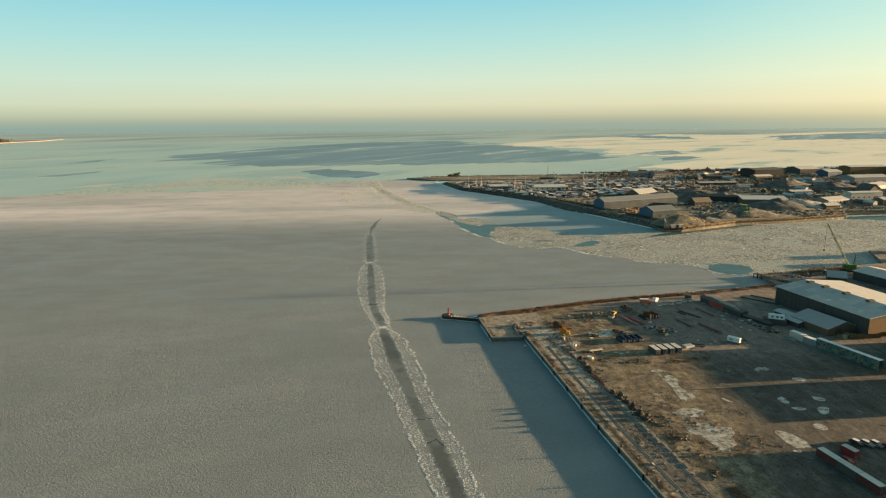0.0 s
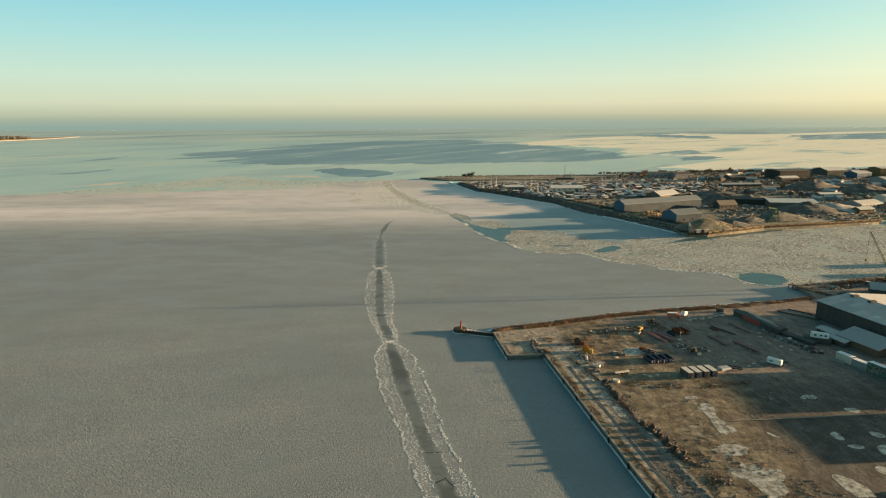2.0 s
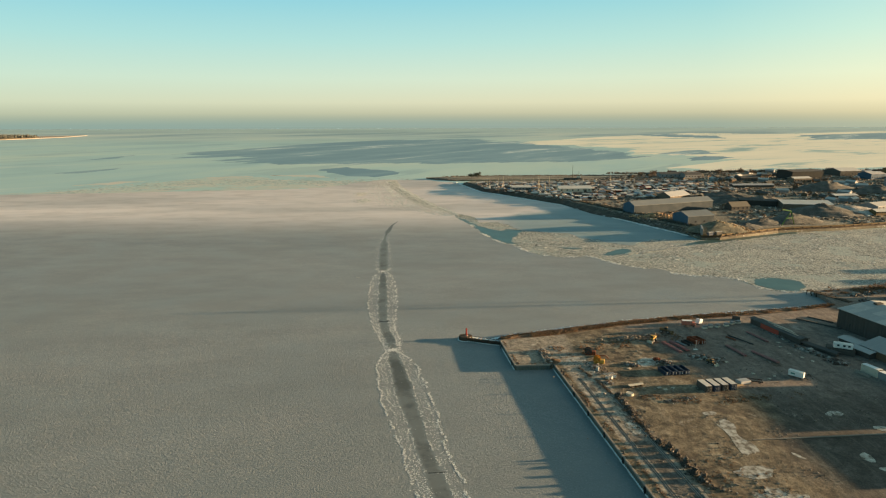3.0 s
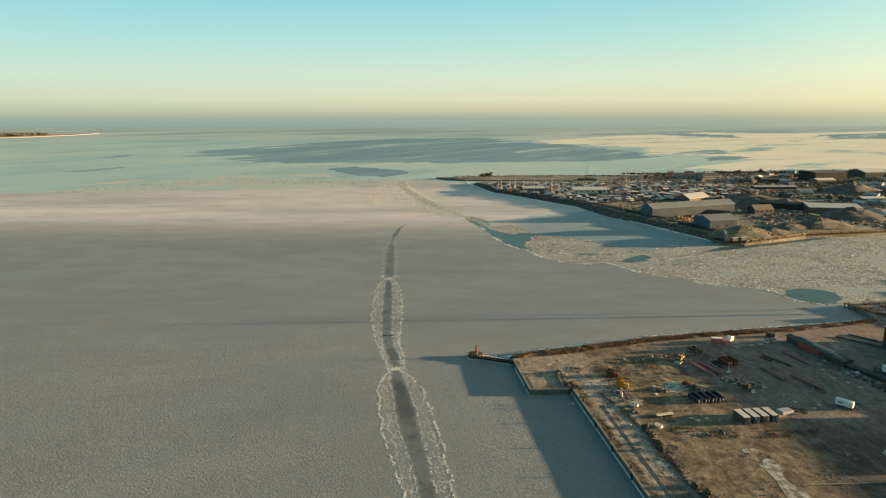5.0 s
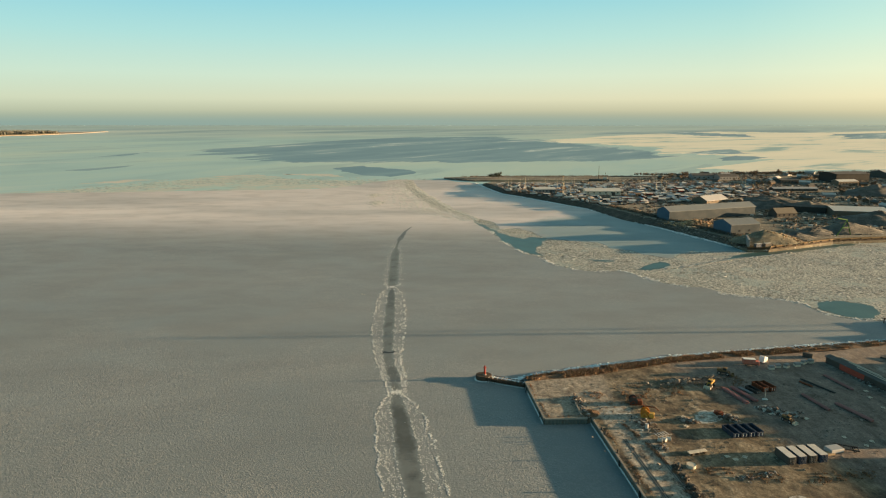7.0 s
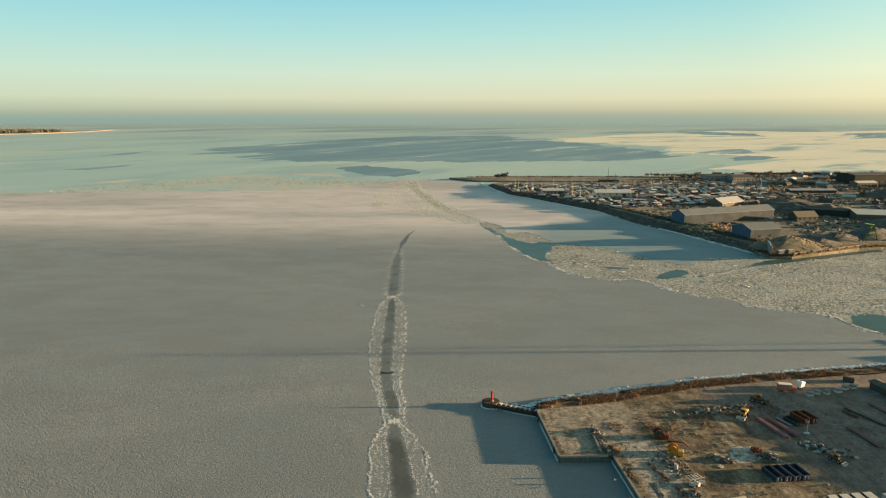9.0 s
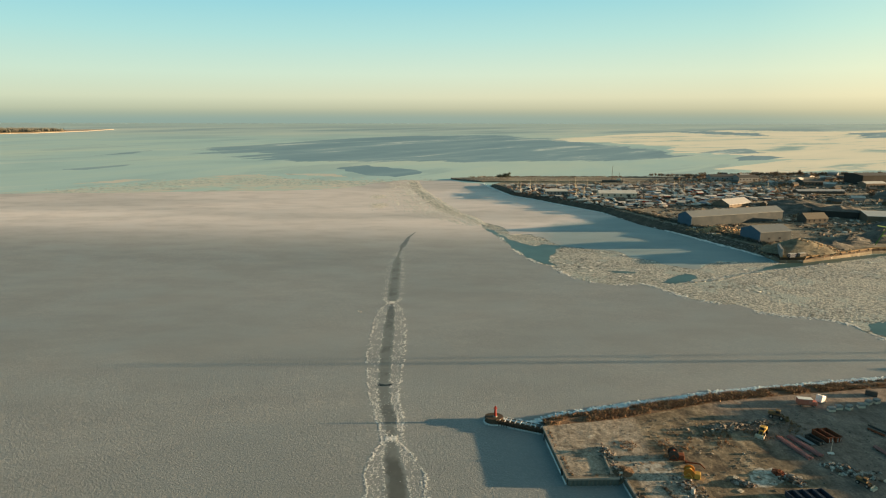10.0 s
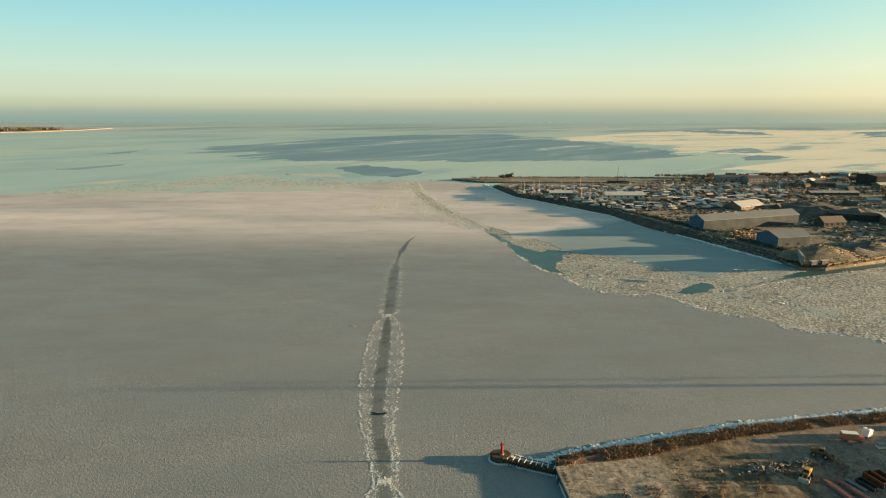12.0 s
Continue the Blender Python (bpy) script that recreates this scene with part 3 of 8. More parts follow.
def ringed(bm, c, axis, R, r, n=14, m=7):
    """A tyre: a torus round an axis."""
    c, a = Vector(c), Vector(axis).normalized()
    u = a.orthogonal().normalized()
    v = a.cross(u)
    g = []
    for i in range(n):
        d = u * math.cos(6.2832 * i / n) + v * math.sin(6.2832 * i / n)
        g.append([bm.verts.new(c + d * (R + r * math.cos(6.2832 * j / m)) + a * r * math.sin(6.2832 * j / m)) for j in range(m)])
    for i in range(n):
        for j in range(m):
            bm.faces.new((g[i][j], g[(i + 1) % n][j], g[(i + 1) % n][(j + 1) % m], g[i][(j + 1) % m]))


def gable(bm, x0, x1, y0, y1, z0, eave, ridge, off=0.5):
    """Walls and gables of a house whose ridge runs along y."""
    xm = x0 + (x1 - x0) * off
    a = [bm.verts.new((x0, y, z)) for y, z in ((y0, z0), (y1, z0), (y1, eave), (y0, eave))]
    b = [bm.verts.new((x1, y, z)) for y, z in ((y0, z0), (y1, z0), (y1, eave), (y0, eave))]
    r = [bm.verts.new((xm, y, ridge)) for y in (y0, y1)]
    bm.faces.new((a[0], a[3], a[2], a[1]))
    bm.faces.new((b[0], b[1], b[2], b[3]))
    bm.faces.new((a[0], b[0], b[3], r[0], a[3]))
    bm.faces.new((a[1], a[2], r[1], b[2], b[1]))


def roofs(bm, x0, x1, y0, y1, eave, ridge, off=0.5, t=0.25, lip=0.5, side=0):
    """One or both slopes of a gable roof, with thickness and overhang. side: -1 or 1 for one slope."""
    xm = x0 + (x1 - x0) * off
    for s, xe in ((-1, x0), (1, x1)):
        if side in (0, s):
            k = (ridge - eave) / abs(xm - xe)
            xo, zo = xe + s * lip, eave - k * lip
            pts = [(xo, zo), (xm, ridge), (xm, ridge + t), (xo, zo + t)]
            f, bk = [bm.verts.new((x, y0 - lip, z + 0.02)) for x, z in pts], [bm.verts.new((x, y1 + lip, z + 0.02)) for x, z in pts]
            for i in range(4):
                j = (i + 1) % 4
                bm.faces.new((f[i], f[j], bk[j], bk[i]))
            bm.faces.new(f[::-1])
            bm.faces.new(bk)


def inside(pts, poly):
    x, y = pts[:, 0], pts[:, 1]
    hit, n = np.zeros(len(pts), bool), len(poly)
    for i in range(n):
        (x0, y0), (x1, y1) = poly[i], poly[(i + 1) % n]
        if y0 != y1:
            hit ^= ((y0 > y) != (y1 > y)) & (x < (x1 - x0) * (y - y0) / (y1 - y0) + x0)
    return hit


def jagged(line, step, amp, seed=1, close=False):
    """A line of plan points, broken up into short, uneven steps."""
    r, res = random.Random(seed), []
    pts = line + [line[0]] if close else line
    for (x0, y0), (x1, y1) in zip(pts, pts[1:]):
        d = math.hypot(x1 - x0, y1 - y0)
        n = max(1, int(d / step))
        nx, ny = -(y1 - y0) / d, (x1 - x0) / d
        for i in range(n):
            s, k = i / n, (r.uniform(-1, 1) * amp * 0.5 + amp * noise.noise((x0 * 0.013 + i * 0.31, y0 * 0.017, seed))) if i else 0
            res.append((x0 + (x1 - x0) * s + nx * k, y0 + (y1 - y0) * s + ny * k))
    return res if close else res + [line[-1]]


def lumps(name, xy, size, z, material, flat=0.45, seed=3, parent=None, label=""):
    """Many small uneven blocks in one mesh: places (n, 2), sizes (n), base heights (n or one)."""
    g = np.random.default_rng(seed)
    n = len(xy)
    base = np.array([(-1, -1, 0), (1, -1, 0), (1, 1, 0), (-1, 1, 0), (-1, -1, 1), (1, -1, 1), (1, 1, 1), (-1, 1, 1)], float)
    v = np.repeat(base[None], n, 0)
    v[:, :, :2] *= g.uniform(0.25, 0.6, (n, 8, 2))
    v[:, 4:, 2] *= g.uniform(0.3, 1.0, (n, 4)) * flat
    v *= np.asarray(size).reshape(-1, 1, 1)
    v[:, :, 0] *= g.uniform(0.8, 1.5, (n, 1))
    a = g.uniform(0, 6.28, n)
    c, s = np.cos(a)[:, None], np.sin(a)[:, None]
    x, y = v[:, :, 0] * c - v[:, :, 1] * s, v[:, :, 0] * s + v[:, :, 1] * c
    v[:, :, 0], v[:, :, 1] = x + xy[:, :1], y + xy[:, 1:2]
    v[:, :, 2] += np.broadcast_to(np.asarray(z, float).reshape(-1, 1), (n, 1)) - 0.03
    quads = np.array([(4, 5, 6, 7), (0, 1, 5, 4), (1, 2, 6, 5), (2, 3, 7, 6), (3, 0, 4, 7)])
    f = (quads[None] + (np.arange(n) * 8)[:, None, None]).reshape(-1, 4)
    return raw(name, v.reshape(-1, 3).tolist(), f.tolist(), material, parent, label)


def tufts(name, xyz, height, width, material, blades=5, seed=5, lean=0.45, parent=None, label=""):
    """Many upright blades or twigs fanning out from each place, in one mesh."""
    g = np.random.default_rng(seed)
    n = len(xyz) * blades
    p = np.repeat(np.asarray(xyz, float), blades, 0) + np.c_[g.normal(0, 1, (n, 2)) * np.repeat(width, blades)[:, None] * 0.5, np.zeros(n)]
    h = np.repeat(height, blades) * g.uniform(0.5, 1.0, n)
    a = g.uniform(0, 6.28, n)
    w = np.repeat(width, blades) * g.uniform(0.05, 0.14, n)
    tip = p + np.c_[g.normal(0, lean, (n, 2)) * h[:, None], h]
    side = np.c_[np.cos(a) * w, np.sin(a) * w, np.zeros(n)]
    midp = (p + tip) / 2 + side * 0.8
    v = np.stack([p - side, p + side, midp, tip, midp - side * 2.2], 1).reshape(-1, 3)
    f = np.array([(0, 1, 2, 3, 4)]) + (np.arange(n) * 5)[:, None]
    return raw(name, v.tolist(), f.tolist(), material, parent, label)


def along(line, n, rng):
    """n random places on a line of plan points, and the unit normals there."""
    p = np.array(line, float)
    seg = np.diff(p, axis=0)
    ln = np.hypot(seg[:, 0], seg[:, 1])
    i = rng.choice(len(ln), n, p=ln / ln.sum())
    return p[i] + seg[i] * rng.uniform(0, 1, (n, 1)), np.c_[-seg[i, 1], seg[i, 0]] / ln[i, None]


def stuff(ob, label, category):
    return tagged(ob, label, category, kind="stuff")


def structure(ob, label, category):
    return tagged(ob, label, category, kind="structure")


R = random.Random(11)
G = np.random.default_rng(11)

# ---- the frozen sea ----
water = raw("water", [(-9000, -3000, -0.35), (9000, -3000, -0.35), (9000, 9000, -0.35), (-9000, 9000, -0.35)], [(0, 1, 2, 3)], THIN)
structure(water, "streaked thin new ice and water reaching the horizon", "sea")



def fringed(poly, step, reach, angle, seed):
    """An outline whose edge is drawn out into streaks along a direction of the plan."""
    u = Vector((math.cos(radians(angle)), math.sin(radians(angle))))
    res = []
    for a, b in zip(poly, poly[1:] + poly[:1]):
        a, b = Vector(a), Vector(b)
        for i in range(max(1, int((b - a).length / step))):
            q = a.lerp(b, i * step / (b - a).length)
            v = q.y * u.x - q.x * u.y
            q = q + u * reach * (noise.noise((v * 0.011, seed, 0.0)) + 0.7 * noise.noise((v * 0.035, seed, 5.0)) + 0.35 * noise.noise((v * 0.11, seed, 9.0)))
            res.append((q.x, q.y))
    return res


CLEAR_PATCHES = [([(-728, 1821), (-620, 2050), (-420, 2480), (-200, 2740), (170, 2800), (352, 2370), (525, 1820), (541, 1590), (448, 1515), (264, 1445), (85, 1412), (-170, 1400), (-357, 1400), (-474, 1530)], 130, 46), ([(-232, 1262), (-191, 1312), (-131, 1268), (-80, 1226), (-62, 1190), (-74, 1150), (-103, 1102), (-150, 1126), (-190, 1185)], 14, 40),
                 ([(-716, 1209), (-646, 1323), (-640, 1280), (-672, 1198)], 40, 60), ([(-848, 1570), (-824, 1745), (-790, 1640)], 60, 66), ([(614, 1530), (704, 1629), (745, 1568), (656, 1477), (600, 1462)], 40, 38), ([(608, 1718), (753, 1871), (810, 1899), (781, 1718), (681, 1695)], 50, 40), ([(1054, 3322), (1270, 3510), (1400, 3070), (1302, 2791), (1160, 2925)], 120, 45), ([(1600, 2640), (1900, 3200), (2900, 3700), (2500, 2700)], 160, 35)]
SNOW_PATCH = [(300, 2465), (516, 2677), (838, 3075), (1465, 3600), (1890, 3400), (2620, 3800), (4200, 3900), (4200, 1240), (840, 1240), (660, 1240), (510, 1180), (440, 1246), (564, 1352), (716, 1494), (668, 1629), (585, 1718), (592, 1990), (502, 2126)]
bm = bmesh.new()
prism(bm, fringed(SNOW_PATCH, 9, 90, 40, 3.3), -0.36, -0.325)
bmesh.ops.recalc_face_normals(bm, faces=bm.faces)
structure(part("snow_field", bm, SEASNOW), "wide cream snow field lying on the distant sea ice", "sea ice")
for i, (patch, reach, angle) in enumerate(CLEAR_PATCHES):
    bm = bmesh.new()
    prism(bm, fringed(patch, 7, reach, angle, 11.0 + i), -0.36, -0.30 + 0.004 * i)
    bmesh.ops.recalc_face_normals(bm, faces=bm.faces)
    structure(part("clear_ice", bm, CLEAR), "dark blue-grey patch of clear ice with streaked edges", "sea ice")

FLOE_EDGE = [(-4500, 760), (-1800, 800), (-900, 850), (-579, 878), (-453, 890), (-358, 907), (-231, 923), (-170, 945), (-143, 979), (-115, 1025), (-84, 1058), (-40, 1052), (-13, 1062)]
SHORE_FAR = [(6, 1028), (36, 1012), (50, 951), (68, 885), (93, 852), (122, 806), (154, 757), (175, 697), (207, 615), (222, 580), (228, 562)]
LAGOON_EDGE = [(226, 547), (202, 547), (187, 546), (179, 541), (169, 530), (162, 524), (154, 532), (146, 540), (143, 550), (129, 555), (127, 567), (124, 579), (101, 585), (83, 595), (75, 623), (66, 640), (47, 638), (44, 668), (31, 691), (22, 700)]
LEAD_EDGE = [(24, 672), (25.5, 664.9), (36.7, 624), (44.4, 581), (52, 555), (59, 537), (70, 523), (72, 510), (82, 492), (96, 484), (119, 486), (126, 475), (135, 458), (146, 449), (159, 445.5), (163, 434), (177, 427), (190, 425), (200, 416), (204, 395), (214, 389), (229, 386), (240, 380)]
edge = jagged(FLOE_EDGE, 9, 5, 2) + SHORE_FAR + jagged(LAGOON_EDGE, 4, 3, 3) + jagged(LEAD_EDGE, 3, 1.6, 4)
bm = bmesh.new()
prism(bm, edge + [(260, -2500), (-4500, -2500)], -0.3, 0.0)
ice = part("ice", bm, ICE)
structure(ice, "wide sheet of snow-dusted grey sea ice with a ragged edge", "sea ice")

RAFTS = [[(-640, 872), (-492, 930), (-453, 1000), (-400, 1110), (-337, 1140), (-280, 1075), (-214, 1050), (-111, 1040), (-90, 1000), (-200, 930), (-360, 895), (-470, 875)], [(-560, 985), (-500, 1010), (-470, 1060), (-520, 1050)], [(-300, 1150), (-240, 1110), (-180, 1100), (-230, 1150)], [(-760, 905), (-690, 915), (-640, 940), (-720, 935)]]
for i, raft in enumerate(RAFTS):
    bm = bmesh.new()
    prism(bm, jagged(raft, 10, 12, 50 + i, True), -0.36, -0.31)
    bmesh.ops.recalc_face_normals(bm, faces=bm.faces)
    structure(part("rafted_floe", bm, RAFTED), "thin pale rafted floes frozen together off the ice edge", "ice floe")

# rafted floes lying along the outer edge of the sheet
line = [(-520, 905), (-463, 985), (-374, 1060), (-250, 1050), (-120, 1040), (-40, 1045)]
p, nrm = along(line, 2600, G)
p = p + nrm * (G.normal(0, 1, (2600, 1)) * np.array([[24.0]])) - np.array([[0, 22.0]])
stuff(lumps("drift_ice", p, G.uniform(1.0, 5.0, 2600), -0.33, DRIFT, 0.05, 21), "scattered pale floes rafted along the edge of the ice", "ice floes")

# ---- broken ice in the harbour channel ----
BRASH_AREA = [(23, 700)] + LAGOON_EDGE[-2::-1] + [(231, 553), (236, 545), (313, 574), (433, 598), (800, 640), (800, 520), (348, 421), (229, 386)] + LEAD_EDGE[-3::-1]
# The sixth outline is a dark strip partly of shade, drawn as water.
POOLS = [[(24, 669), (34, 655), (37, 641), (43, 624), (53, 604), (62, 593), (72, 601), (83, 594), (76, 572), (70, 560), (67, 545), (71, 529), (59.8, 539), (52.5, 557), (45, 583), (37.3, 626)], [(127, 489.6), (145, 507), (152, 513), (157, 510), (156.6, 502), (148, 493), (138, 488)], [(205, 408), (211, 418), (224, 421), (236, 414), (234, 402), (223, 389), (213, 392), (208, 397)],
         [(201, 518), (214, 526), (226, 529.4), (236, 534), (254, 540), (275, 550), (330, 573), (330, 580), (266, 554), (239, 545), (225, 540), (214, 532)], [(102.6, 519), (114, 518), (121, 514.7), (119, 512), (107, 512.8)], [(80, 603), (97, 594), (118, 588), (126, 580), (117, 584), (100, 586)], [(446, 604), (458, 618), (600, 630), (790, 636), (790, 600), (520, 572)]]
bm = bmesh.new()
prism(bm, BRASH_AREA, -0.34, -0.07)
structure(part("slush", bm, SLUSH), "grey refrozen slush between broken floes in the channel", "slush ice")
for i, pool in enumerate(POOLS):
    bm = bmesh.new()
    prism(bm, jagged(pool, 3, 1.8, 30 + i, True), -0.3, -0.04)
    structure(part("open_water", bm, WATER), "dark teal pool of open water among broken ice", "water")
q = np.c_[G.uniform(20, 500, 260000), G.uniform(380, 700, 260000)]
q = q[inside(q, BRASH_AREA)]
for pool in POOLS:
    q = q[~inside(q, pool)]
dens = np.array([noise.noise((x * 0.03, y * 0.04, 4.0)) + 0.7 * noise.noise((x * 0.10, y * 0.16, 7.0)) for x, y in q])
q = q[(dens > -0.12 + G.uniform(-0.22, 0.22, len(q))) & ((q[:, 1] > 470) | (q[:, 0] < 330) | (G.uniform(0, 1, len(q)) < 0.6))]
stuff(lumps("brash_ice", q, G.uniform(0.2, 0.5, len(q)) * np.exp(G.normal(0, 0.7, len(q))).clip(0.3, 3.5), -0.06, PACKICE, 0.075, 22), "tightly packed broken floes filling the harbour channel", "brash ice")
pick = q[np.array([noise.noise((x * 0.05, y * 0.07, 14.0)) for x, y in q]) > 0.02]
pick = pick[G.choice(len(pick), 3400, replace=False)]
stuff(lumps("floe_plates", pick, 0.8 * np.exp(G.normal(0, 0.45, len(pick))).clip(0.4, 3.2), -0.05, PLATEICE, 0.10, 29), "pale tilted plates of broken ice frozen into the channel", "ice floes")
p, nrm = along(LEAD_EDGE, 2200, G)
p = p + nrm * G.normal(0, 1.1, (2200, 1))
p = p[np.array([noise.noise((x * 0.08, y * 0.08, 2.0)) + 0.5 * noise.noise((x * 0.4, y * 0.4, 2.0)) for x, y in p]) > 0.0]
stuff(lumps("ridge_ice", p, G.uniform(0.3, 1.0, len(p)), -0.03, RIMCRUMB, 0.3, 23), "white ridge of crushed ice along the channel edge", "ice rubble")

p, nrm = along([(147, 491.6), (166, 497), (189, 511), (207, 520), (235, 531), (262, 543)], 700, G)
stuff(lumps("ridge_ice", p + nrm * G.normal(0, 0.6, (700, 1)), G.uniform(0.5, 1.5, 700), -0.1, RUBBLE, 0.4, 38), "white pressure ridge between two fields of broken ice", "ice rubble")

# pressure ridges leading from the channel out to the open sea
EAST = [(27, 684), (20.7, 708), (13, 731), (2, 751), (-7, 782), (-21, 833), (-37, 888), (-52, 958), (-64, 1036)]
WEST = [(18, 674), (5, 690), (-13, 711), (-29, 731), (-54, 772), (-70, 830), (-80, 888), (-92, 958), (-96, 1040)]
bm = bmesh.new()
core = [((a * 0.68 + c * 0.32), (b * 0.68 + d * 0.32)) for (a, b), (c, d) in zip(EAST, WEST)]
prism(bm, jagged(EAST, 3, 3.5, 61) + jagged(core[::-1], 3, 4.0, 62), -0.1, 0.015)
bmesh.ops.recalc_face_normals(bm, faces=bm.faces)
structure(part("slush", bm, SLUSH), "grey refrozen slush between pressure ridges", "slush ice")
n = 90000
y = 680 + 365 * G.uniform(0, 1, n) ** 1.25
u = G.beta(1.0, 1.25, n) * 1.35 - 0.08
xe, xw = np.interp(y, [b for _, b in EAST], [a for a, _ in EAST]), np.interp(y, [b for _, b in WEST], [a for a, _ in WEST])
x = xe + (xw - xe) * u
band = np.array([noise.noise((c * 0.42 + d * 0.10, d * 0.055, 9.0)) + 0.6 * noise.noise((c * 0.6 + d * 0.14, d * 0.09, 3.0)) for c, d in zip(x, y)])
ok = band > 0.0 + 0.26 * np.clip(u - 0.3, 0, 1) + G.uniform(-0.18, 0.18, n)
stuff(lumps("ridge_ice", np.c_[x, y][ok], G.uniform(0.3, 0.9, ok.sum()) * np.where(u[ok] < 0.35, 1.1, 0.75), -0.03, BANDICE, 0.32, 24), "uneven band of crushed ice ridges across the sheet", "ice rubble")
crest = ok & (band > 0.15) & (G.uniform(0, 1, n) < 0.22)
stuff(lumps("ridge_ice", np.c_[x, y][crest], G.uniform(0.35, 0.9, crest.sum()), 0.0, RIMCRUMB, 0.28, 41), "white crests of crushed ice on the ridges", "ice rubble")
p, nrm = along(EAST[:-1], 1500, G)
q2, nrm2 = along([(a * 0.5 + c * 0.5, b * 0.5 + d * 0.5) for (a, b), (c, d) in zip(EAST, WEST)][1:-1], 1100, G)
p = np.concatenate([p + nrm * G.normal(0.5, 1.1, (1500, 1)), q2 + nrm2 * G.normal(0, 3.0, (1100, 1))])
p = p[np.array([noise.noise((c * 0.05, d * 0.05, 17.0)) for c, d in p]) > -0.12]
stuff(lumps("ridge_ice", p, G.uniform(0.35, 1.0, len(p)), 0.0, RIMCRUMB, 0.34, 42), "thin white line of crushed ice along the ridge band", "ice rubble")
p = np.c_[G.normal(-88, 5, 900), G.normal(800, 12, 900)]
p[560:] += np.array([[-10.0, 70.0]])
stuff(lumps("ridge_ice", p, G.uniform(0.4, 1.3, 900), -0.04, BANDICE, 0.3, 25), "small grey heap of rafted ice on the sheet", "ice rubble")

# ---- the refrozen ship track ----
TRACK = [(648, -35.4), (625, -39.8), (600, -41.0), (585, -42), (560, -41.8), (519, -39.5), (456, -34.6), (411, -31.2), (388, -29.2), (363, -27.4), (340, -25.1), (327, -23.3), (313, -19.7), (303, -18.0), (296, -17.1), (287, -15.6), (278, -14.0), (263, -11.2), (249, -8.8), (237, -6.2), (226, -4.1), (216, -2.1), (181, 5.9), (157, 10.6), (100, 21.3), (20, 35), (-60, 48)]
ty, tx = np.array([a for a, _ in TRACK][::-1], float), np.array([b for _, b in TRACK][::-1])
HALF = [(-60, 3.2), (157, 3.1), (181, 3.4), (216, 2.7), (231, 3.1), (249, 3.8), (263, 4.0), (278, 3.5), (287, 3.0), (296, 2.0), (303, 2.2), (313, 3.0), (327, 2.6), (340, 2.6), (363, 2.9), (400, 3.0), (432, 2.2), (441, 0.9), (444, 0.5), (448, 3.2), (470, 3.5), (515, 3.3), (540, 3.2), (549, 2.0), (553, 0.9), (566, 1.2), (580, 0.8), (588, 2.4), (604, 2.2), (625, 1.2), (648, 0.3)]
OUTER = [(-60, 7.0), (157, 6.1), (181, 7.2), (216, 7.0), (231, 8.5), (249, 9.3), (263, 9.1), (278, 8.6), (287, 7.0), (296, 3.0), (303, 3.3), (313, 4.6), (327, 4.7), (340, 6.2), (363, 7.6), (385, 8.0), (415, 7.6), (432, 5.6), (443, 2.2), (449, 4.6), (470, 5.6), (520, 5.0), (545, 3.4), (648, 1.0)]


def at_track(y):
    return np.interp(y, ty, tx)


def half(y):
    return np.interp(y, [a for a, _ in HALF], [b for _, b in HALF])


def outer(y):
    return np.interp(y, [a for a, _ in OUTER], [b for _, b in OUTER])


def wig(y, s, sc=0.12):
    return np.array([noise.noise((v * sc, s, 0.0)) + 0.6 * noise.noise((v * sc * 4, s, 3.0)) for v in np.atleast_1d(y)])


ys = np.arange(-60, 648, 0.8)
cx, w = at_track(ys), half(ys)
l, r = cx - w * (1 + 0.26 * wig(ys, 6.0)), cx + w * (1 + 0.26 * wig(ys, 9.0))
vs = [v for a, b, y in zip(l, r, ys) for v in ((a, y, 0.012), (b, y, 0.012))]
fs = [(2 * i, 2 * i + 1, 2 * i + 3, 2 * i + 2) for i in range(len(ys) - 1)]
lead = raw("lead", vs, fs, LEAD)
uvs = lead.data.uv_layers.new(name="across")
for lp in lead.data.loops:
    uvs.data[lp.index].uv = (1.0 if lp.vertex_index % 2 else -1.0, lead.data.vertices[lp.vertex_index].co.y / 100)
structure(lead, "dark refrozen lead left by a ship in the ice", "sea ice")


def rim(n, sd, part_out, s, lo, hi, big, spread=0.22):
    """Crumbs of white ice on a curling line between the inner and the outer rim of the track."""
    y = G.uniform(lo, hi, n)
    w = half(y) + part_out * np.maximum(outer(y) - half(y), 0)
    e = at_track(y) + s * w * (1 + 0.14 * wig(y, sd)) + 0.75 * wig(y, sd + 9, 0.35) + 0.45 * wig(y, sd + 4, 0.9) + s * 0.7 * part_out * np.abs((y * 0.31 + 0.8 * wig(y, sd + 2, 0.2)) % 1.0 - 0.35)
    ok = wig(y, sd + 20, 0.22) > np.where(y > 335, 0.0, -0.18)
    return np.c_[e + G.normal(0, spread, n), y + G.normal(0, 0.2, n)][ok], (G.uniform(0.3, 1.0, n) * big)[ok]


sets = []
for s, sd in ((-1, 6.0), (1, 9.0)):
    for fr, n, sz in ((0.0, 3000, 0.36), (0.3, 2200, 0.27), (0.62, 2800, 0.30), (1.0, 5600, 0.42)):
        sets.append(rim(n, sd + fr * 7, fr, s, -20, 452 if fr in (0.0, 1.0) else 436, sz))
    sets.append(rim(6500, sd, 0.55, s, -20, 440, 0.26, 1.6))
    sets.append(rim(1600, sd + 2, 0.6, s, 446, 570, 0.30, 1.1))
